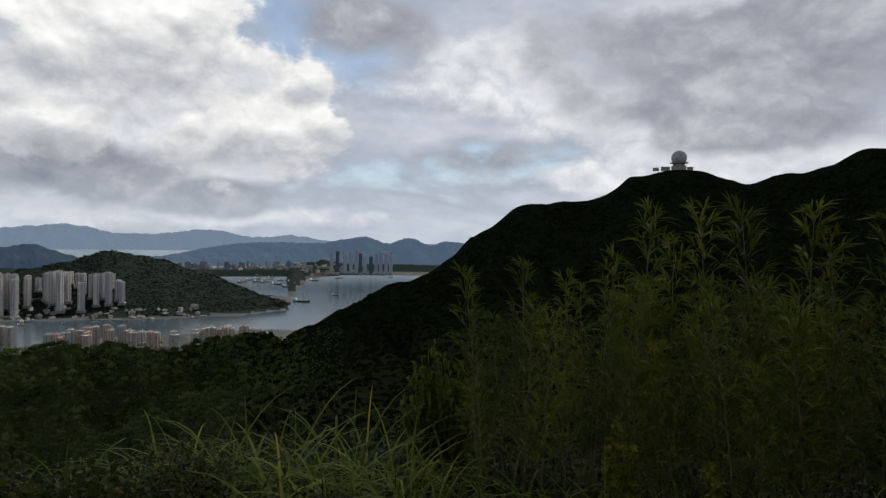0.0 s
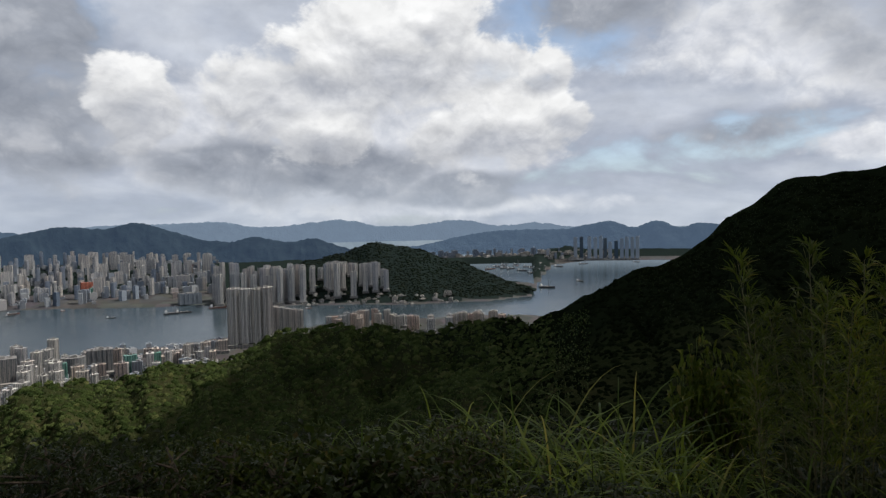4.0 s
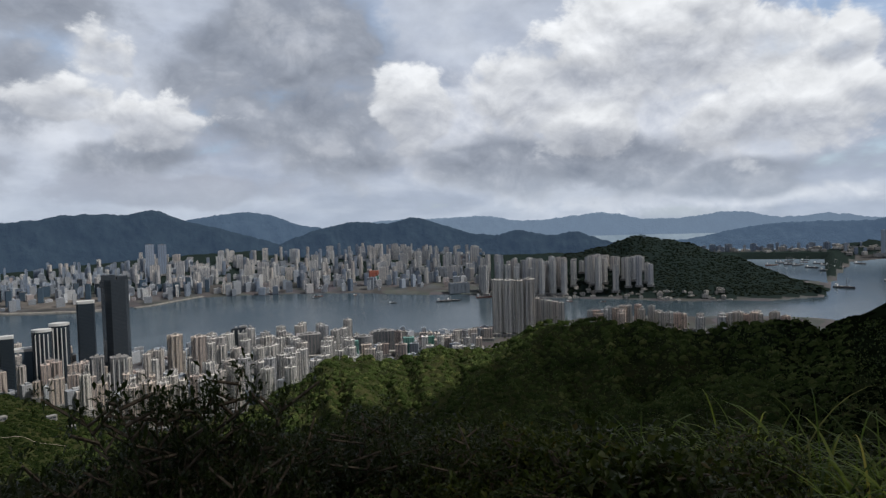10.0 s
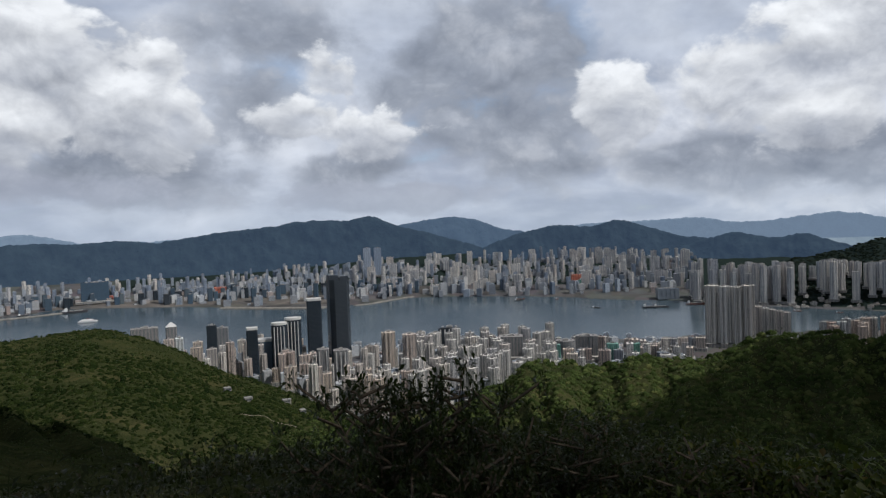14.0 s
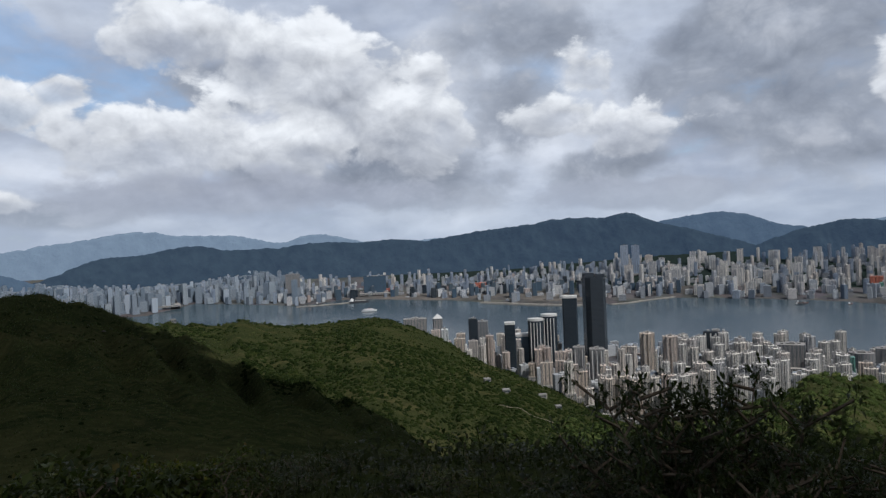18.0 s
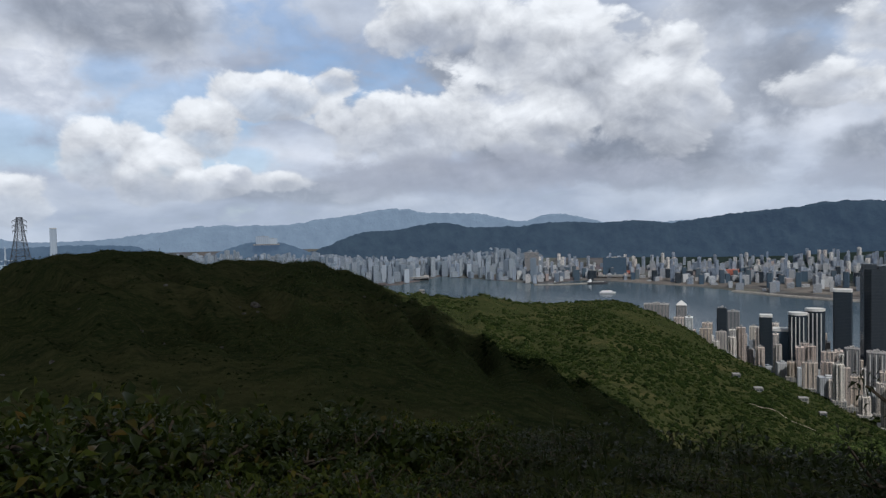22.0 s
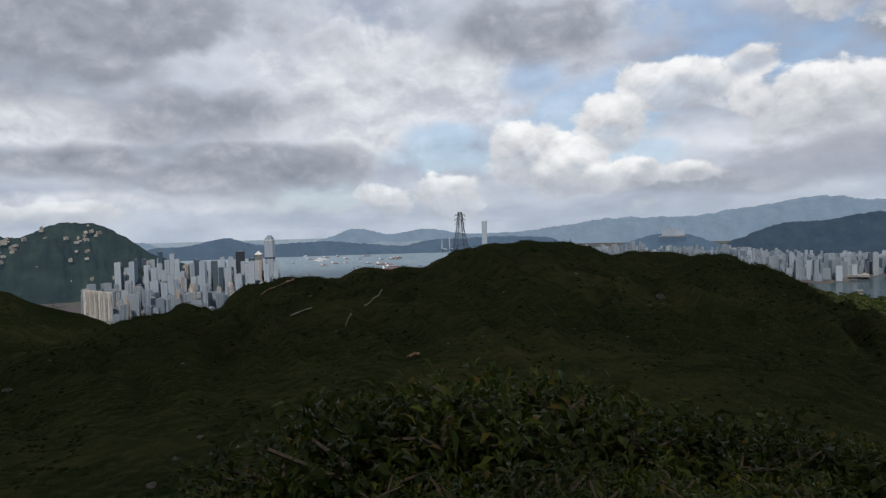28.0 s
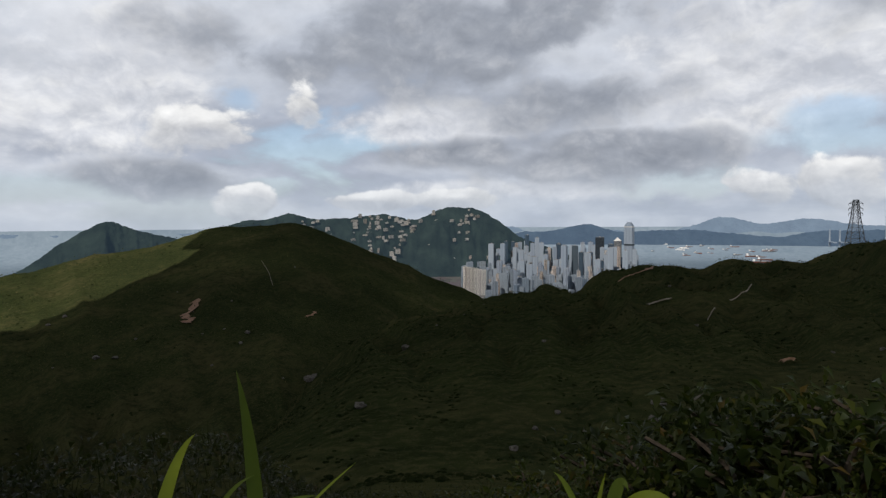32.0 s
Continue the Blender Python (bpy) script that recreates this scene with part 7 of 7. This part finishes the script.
def grasses():
    r = random.Random(15)
    for az, R, s in ((38, 6.6, 0.95), (41, 6.3, 1.0), (43.5, 6.5, 1.0), (46.5, 6.2, 1.0), (49, 6.6, 1.0), (51.5, 6.1, 0.9), (36, 6.9, 0.9), (54, 6.4, 0.8), (45, 5.4, 0.8), (49.5, 5.2, 0.8), (41, 5.3, 0.75), (54.5, 5.3, 0.75), (29.5, 5.9, 0.95), (31.5, 6.2, 0.75), (34, 5.4, 0.65), (58, 5.6, 0.75), (62, 5.2, 0.7), (66, 5.0, 0.65), (70, 5.2, 0.65), (76, 4.9, 0.7), (81, 4.8, 0.7), (85, 4.9, 0.75), (89, 5.1, 0.7), (25, 6.2, 0.6), (19, 5.6, 0.6), (39, 4.6, 0.6), (44, 4.5, 0.6), (56, 4.6, 0.6)):
        set_plant("grass_tuft", r.choice(TUFTS), ("foliage",), az, R, s, r.uniform(0, 6.28), "tuft of long arching green grass blades", "grass", "grass tufts")
    for az, R, s in ((-56.6, 3.4, 1.0), (-51.8, 3.4, 0.85), (-37.3, 3.5, 0.9), (-41, 3.5, 0.75), (-73, 3.3, 0.8), (-60, 3.2, 0.6), (-66, 3.2, 0.55), (-34, 3.6, 0.6), (-46, 3.5, 0.6), (-80, 3.1, 0.5), (-29, 4.0, 0.6), (-24, 4.2, 0.5)):
        set_plant("grass_sprout", r.choice(SPROUTS), ("foliage",), az, R, s * 1.25, r.uniform(0, 6.28), "upright broad-bladed grass sprout", "grass", "grass sprouts")


grasses()


EYE_END = Vector((-0.374, -0.141, 0.0))  # where the camera stands when it looks at the western hills


def reed(points, R, width):
    """A reed leaf close to the camera through (bearing, angle) points as seen from EYE_END."""
    pts = [EYE_END + Vector((math.sin(radians(a)) * R, math.cos(radians(a)) * R, R * math.tan(radians(e)))) for a, e in points]
    verts, faces = [], []
    n = 16
    for i in range(n + 1):
        t = i / n
        c = pts[0] * (1 - t) ** 2 + pts[1] * 2 * t * (1 - t) + pts[2] * t * t
        d = (pts[1] - pts[0]) * (1 - t) + (pts[2] - pts[1]) * t
        view = (c - EYE_END).normalized()
        side = (d.cross(view).normalized() + view * 0.35).normalized()
        w = width * (0.85 + 0.75 * t - 1.6 * t * t) / 2 if t < 1 else 0.0004
        verts += [tuple(c - side * w), tuple(c + view * w * 0.45), tuple(c + side * w)]
        if i:
            k = (i - 1) * 3
            faces += [(k, k + 1, k + 4, k + 3), (k + 1, k + 2, k + 5, k + 4)]
    ob = new("reed_leaf", mesh_of("reed_leaf", verts, faces, LEAF_GRASS))
    return tagged(ob, "broad bright green reed leaf rising from the grass", "leaf", "reed leaves")


for points, R, width in (
    (((-126.6, -30), (-126.6, -19), (-128.2, -12.1)), 1.5, 0.040),
    (((-136.0, -30), (-134.0, -18.5), (-131.5, -16.8)), 1.5, 0.036),
    (((-131.0, -25), (-129.5, -21.0), (-126.9, -20.4)), 1.5, 0.014),
    (((-127.2, -25), (-125.0, -22.2), (-121.8, -22.4)), 1.4, 0.020),
    (((-123.5, -24), (-121.0, -21.8), (-118.4, -20.1)), 1.6, 0.008),
    (((-98.5, -25), (-100.0, -21.2), (-101.2, -20.8)), 1.5, 0.016),
    (((-96.6, -25), (-95.8, -19.6), (-94.9, -21.8)), 1.5, 0.034),
    (((-96.4, -25), (-94.0, -20.6), (-91.0, -22.4)), 1.5, 0.034),
    (((-98.0, -26), (-97.4, -22.4), (-96.8, -20.6)), 1.6, 0.014),
    (((-95.6, -27), (-93.6, -22.5), (-90.4, -23.8)), 1.45, 0.028),
):
    reed(points, R, width)


def flower_spike(az, R, h):
    g = np.random.default_rng(int(az * 7))
    n = 150
    t = g.uniform(0.35, 1, n)
    base = np.stack([g.normal(0, 0.035, n) * (1.35 - t), g.normal(0, 0.035, n) * (1.35 - t), t * h], 1)
    way = unit(g.normal(0, 1, (n, 3)) + np.array([0, 0, 0.9]))
    L = g.uniform(0.04, 0.08, n)
    co, tris = leaves(base, way, L, L * 0.45, g)
    kit = (solid("stem", lambda bm: twigs(bm, [[Vector((0, 0, -0.2)), Vector((0.01, 0, h * 0.5)), Vector((0, 0.02, h))]], 0.006), BARK), fast_mesh("foliage", co, tris, LEAF_YELLOW))
    return set_plant("yellow_plant", kit, ("stem", "foliage"), az, R, 1.0, 0.3, "upright plant with yellow-green leaf spikes", "plant", "yellow-green plants")


for az, R, el in ((70.6, 5.6, -13.6), (71.4, 5.5, -15.5), (70.0, 5.5, -15.3), (77.2, 5.3, -16.2), (77.8, 5.2, -17.5)):
    flower_spike(az, R, max(0.5, R * math.tan(radians(el)) - on_hill(az, R).z))


def undergrowth():
    """The leafy tangle that covers the ground round the summit."""
    g = np.random.default_rng(44)
    n = 76000
    az = g.uniform(-150, 100, n)
    R = np.exp(g.uniform(math.log(2.3), math.log(34), n))
    z = ground_height(az, R)
    a = np.radians(az)
    clump = fbm(np.sin(a) * R * 1.3 + 40, np.cos(a) * R * 1.3 + 40, 5, 3)
    lift = g.uniform(0, 1, n) ** 0.7 * np.clip(0.28 + 0.55 * clump, 0.06, 0.7)
    base = np.stack([np.sin(a) * R, np.cos(a) * R, z + lift], 1)
    way = unit(g.normal(0, 1, (n, 3)) + np.array([0, 0, 0.7]))
    L = g.uniform(0.05, 0.12, n) * np.clip(R / 6, 0.8, 2.6)
    co, tris = leaves(base, way, L, L * g.uniform(0.28, 0.5, n), g)
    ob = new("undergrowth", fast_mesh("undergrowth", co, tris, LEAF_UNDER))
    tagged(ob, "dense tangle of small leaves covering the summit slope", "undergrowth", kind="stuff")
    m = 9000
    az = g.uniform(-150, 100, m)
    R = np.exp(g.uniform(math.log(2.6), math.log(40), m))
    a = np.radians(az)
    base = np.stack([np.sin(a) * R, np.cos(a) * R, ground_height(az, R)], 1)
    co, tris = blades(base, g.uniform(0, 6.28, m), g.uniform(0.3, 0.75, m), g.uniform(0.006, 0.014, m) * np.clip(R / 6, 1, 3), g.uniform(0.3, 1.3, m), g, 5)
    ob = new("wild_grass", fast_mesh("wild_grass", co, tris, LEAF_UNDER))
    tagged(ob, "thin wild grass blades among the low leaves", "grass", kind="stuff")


undergrowth()


# ---- woods and scrub on the slopes ----
def canopy_material(name, stops):
    m, nt, b = surface(name, (0.04, 0.06, 0.02), 1.0, 0, 0.0)
    geo = nt.nodes.new("ShaderNodeNewGeometry")
    base = ramp(nt, geo.outputs["Random Per Island"], stops)
    fine = noise_of(nt, geo.outputs["Position"], 1.3, 5, 0.7)
    stand_of = noise_of(nt, geo.outputs["Position"], 0.03, 4, 0.6)
    base = mixc(nt, ramp(nt, stand_of, [(0.36, (0.8, 0.8, 0.8)), (0.6, (0, 0, 0))]), base, mixc(nt, 1.0, base, (0.35, 0.42, 0.38), "MULTIPLY"))
    col = mixc(nt, calc(nt, "MULTIPLY", fine, 0.9), base, (0.008, 0.014, 0.006))
    link(nt, col, b.inputs["Base Color"])
    bump(nt, b, fine, 1.0, 1.2)
    return m


CANOPY = canopy_material("tree_canopy", [(0.0, (0.054, 0.080, 0.024)), (0.5, (0.088, 0.120, 0.037)), (0.85, (0.130, 0.161, 0.053)), (1.0, (0.199, 0.206, 0.076))])
# distance haze is put into the headland trees' colour
HAZY_CANOPY = canopy_material("hazy_headland_canopy", [(0.0, (0.017, 0.022, 0.020)), (0.6, (0.024, 0.029, 0.026)), (1.0, (0.032, 0.038, 0.029))])
SPUR_WOOD = canopy_material("spur_wood_canopy", [(0.0, (0.012, 0.020, 0.006)), (0.5, (0.023, 0.034, 0.009)), (0.85, (0.037, 0.051, 0.014)), (1.0, (0.068, 0.075, 0.024))])
# the mountain's shade is put into this near-black canopy colour
EAST_CANOPY = canopy_material("shaded_mountain_canopy", [(0.0, (0.006, 0.009, 0.004)), (0.6, (0.010, 0.014, 0.006)), (1.0, (0.016, 0.020, 0.008))])
SCRUB = canopy_material("hill_scrub", [(0.0, (0.022, 0.032, 0.011)), (0.6, (0.037, 0.046, 0.016)), (1.0, (0.058, 0.062, 0.024))])


def lump_shapes(count, seed, rough):
    """Ragged tree tops of a few uneven lobes, no two alike."""
    r = random.Random(seed)
    out = []
    for i in range(count):
        co, tris = [], []
        for ring, (z, rad) in enumerate(((-0.35, 0.95), (0.25, 1.0), (0.75, 0.62))):
            for k in range(6):
                a = (k + 0.5 * ring) * math.pi / 3 + r.uniform(-0.3, 0.3)
                q = rad * r.uniform(1 - rough, 1 + rough)
                co.append((math.cos(a) * q, math.sin(a) * q, z + r.uniform(-0.2, 0.2)))
        co.append((r.uniform(-0.3, 0.3), r.uniform(-0.3, 0.3), r.uniform(0.9, 1.25)))
        for ring in range(2):
            for k in range(6):
                a, b = ring * 6 + k, ring * 6 + (k + 1) % 6
                tris += [(a, b, a + 6), (b, b + 6, a + 6)]
        tris += [(12 + k, 12 + (k + 1) % 6, 18) for k in range(6)]
        out.append((np.array(co), np.array(tris)))
    return out


def scatter(name, label, category, material, az, R, size, shapes, g, squat=0.8):
    z = ground_height(az, R)
    keep = z > SEA + 14
    az, R, size, z = az[keep], R[keep], size[keep], z[keep]
    cos, trs, base = [], [], 0
    pick = g.integers(0, len(shapes), len(az))
    for s, (co, tris) in enumerate(shapes):
        idx = np.where(pick == s)[0]
        if not len(idx):
            continue
        a = g.uniform(0, 2 * math.pi, len(idx))
        c, sn = np.cos(a)[:, None], np.sin(a)[:, None]
        sz = size[idx][:, None]
        x = (co[:, 0] * c - co[:, 1] * sn) * sz
        y = (co[:, 0] * sn + co[:, 1] * c) * sz
        h = co[:, 2] * sz * (squat * g.uniform(0.75, 1.3, len(idx)))[:, None]
        px = np.sin(np.radians(az[idx])) * R[idx]
        py = np.cos(np.radians(az[idx])) * R[idx]
        P = np.stack([x + px[:, None], y + py[:, None], h + (z[idx] - size[idx] * 0.12)[:, None]], 2).reshape(-1, 3)
        cos.append(P)
        trs.append((tris[None] + (np.arange(len(idx)) * len(co))[:, None, None]).reshape(-1, 3) + base)
        base += len(P)
    ob = new(name, fast_mesh(name, squash(np.concatenate(cos)), np.concatenate(trs), material))
    return tagged(ob, label, category, kind="stuff")


def slope_leaves(name, label, category, material, n, az0, az1, R0, R1, size, lift, seed, tall=0.6):
    """Leafy sprays and grass heads that roughen a hillside; size and lift grow with distance."""
    g = np.random.default_rng(seed)
    az = g.uniform(az0, az1, n)
    R = np.exp(g.uniform(math.log(R0), math.log(R1), n))
    z = ground_height(az, R)
    keep = z > SEA + 14
    az, R, z = az[keep], R[keep], z[keep]
    n = len(az)
    a = np.radians(az)
    clump = np.clip(0.5 + 0.9 * fbm(az * 1.7, np.log(R) * 22, seed, 3), 0.05, 1.2)
    base = np.stack([np.sin(a) * R, np.cos(a) * R, z + R * lift * clump * g.uniform(0, 1, n)], 1)
    way = unit(g.normal(0, 1, (n, 3)) + np.array([0, 0, tall]))
    side = unit(np.cross(way, g.normal(0, 1, (n, 3))))
    L = (R * size * g.uniform(0.5, 1.3, n))[:, None]
    mid = base + way * L * 0.45
    W = L * g.uniform(0.25, 0.5, (n, 1))
    co = np.stack([base, mid + side * W * 0.5, base + way * L, mid - side * W * 0.5], 1).reshape(-1, 3)
    k = np.arange(n)[:, None] * 4
    tris = np.concatenate([k + np.array((0, 1, 2)), k + np.array((0, 2, 3))], 0)
    ob = new(name, fast_mesh(name, squash(co), tris, material))
    return tagged(ob, label, category, kind="stuff")


SPRAY = leaf_material("woodland_spray", [(0.0, (0.037, 0.060, 0.020)), (0.5, (0.075, 0.109, 0.033)), (0.85, (0.124, 0.161, 0.048)), (1.0, (0.205, 0.205, 0.075))], 0.6)
STRAW = leaf_material("hill_grass_spray", [(0.0, (0.014, 0.019, 0.006)), (0.45, (0.030, 0.034, 0.011)), (0.8, (0.062, 0.060, 0.020)), (1.0, (0.130, 0.105, 0.045))], 0.8)
# shade put into the leaf colour, as in the mountain canopy
EAST_SPRAY = leaf_material("shaded_mountain_spray", [(0.0, (0.006, 0.008, 0.003)), (0.6, (0.009, 0.013, 0.004)), (1.0, (0.016, 0.019, 0.007))], 0.7)
SPUR_GREEN = leaf_material("spur_spray", [(0.0, (0.020, 0.035, 0.009)), (0.5, (0.038, 0.059, 0.014)), (1.0, (0.073, 0.090, 0.025))], 0.6)


def woods():
    g = np.random.default_rng(71)
    shapes = lump_shapes(10, 5, 0.42)
    # shoulder and valley before the town, the great hill to the east, the spur
    n = 19000
    az = g.uniform(-16, 45, n)
    R = np.exp(g.uniform(math.log(70), math.log(1000), n))
    scatter("shoulder_woods", "dense green woodland on the shoulder below the summit", "woods", CANOPY, az, R, g.uniform(0.5, 1.0, n) * np.clip(R * 0.0068, 0.9, 4.2), shapes, g)
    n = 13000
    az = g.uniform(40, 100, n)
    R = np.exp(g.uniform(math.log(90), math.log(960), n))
    scatter("eastern_woods", "woodland covering the eastern mountain, shade put into its colour", "woods", EAST_CANOPY, az, R, g.uniform(0.5, 1.0, n) * np.clip(R * 0.006, 1.2, 4.6), shapes, g)
    n = 21000
    az = g.uniform(-62, -6, n)
    R = np.exp(g.uniform(math.log(260), math.log(1950), n))
    wet = fbm(az / 5, np.log(R) * 4, 91, 3)
    keep = ((wet > -0.32) | (az > -20)) & ~((az < -43) & (R < 950))
    scatter("spur_woods", "patches of green woodland on the sunlit spur", "woods", SPUR_WOOD, az[keep], R[keep], (g.uniform(0.45, 1.0, n) * np.clip(R * 0.0046, 1.0, 4.4))[keep], shapes, g)
    n = 9000
    az = g.uniform(-148, -46, n)
    R = np.exp(g.uniform(math.log(45), math.log(1300), n))
    wet = fbm(az / 4, np.log(R) * 5, 93, 3)
    keep = wet > -0.05
    scatter("ridge_scrub", "low dark scrub scattered over the grassy ridge", "scrub", SCRUB, az[keep], R[keep], (g.uniform(0.35, 0.9, n) * np.clip(R * 0.004, 0.5, 2.2))[keep], shapes, g, 0.6)
    n = 8000
    az = g.uniform(23, 44.2, n)
    R = g.uniform(3640, 5100, n)
    scatter("headland_woods", "woodland on the headland at the harbour mouth", "woods", HAZY_CANOPY, az, R, g.uniform(5, 12, n), shapes, g, 0.45)


woods()
slope_leaves("shoulder_sprays", "leafy shrub sprays over the wooded shoulder", "foliage", SPRAY, 110000, -18, 48, 26, 760, 0.0042, 0.007, 401)
slope_leaves("eastern_sprays", "leafy sprays over the eastern mountain, shade put into their colour", "foliage", EAST_SPRAY, 50000, 52, 100, 30, 960, 0.0034, 0.004, 402)
slope_leaves("spur_sprays", "bright scrub and grass over the sunlit spur", "foliage", SPUR_GREEN, 60000, -62, -12, 30, 1700, 0.0032, 0.004, 403)
slope_leaves("ridge_grass", "rough grass heads over the shaded ridge", "grass", STRAW, 150000, -148, -50, 16, 1300, 0.0024, 0.003, 404, 1.0)
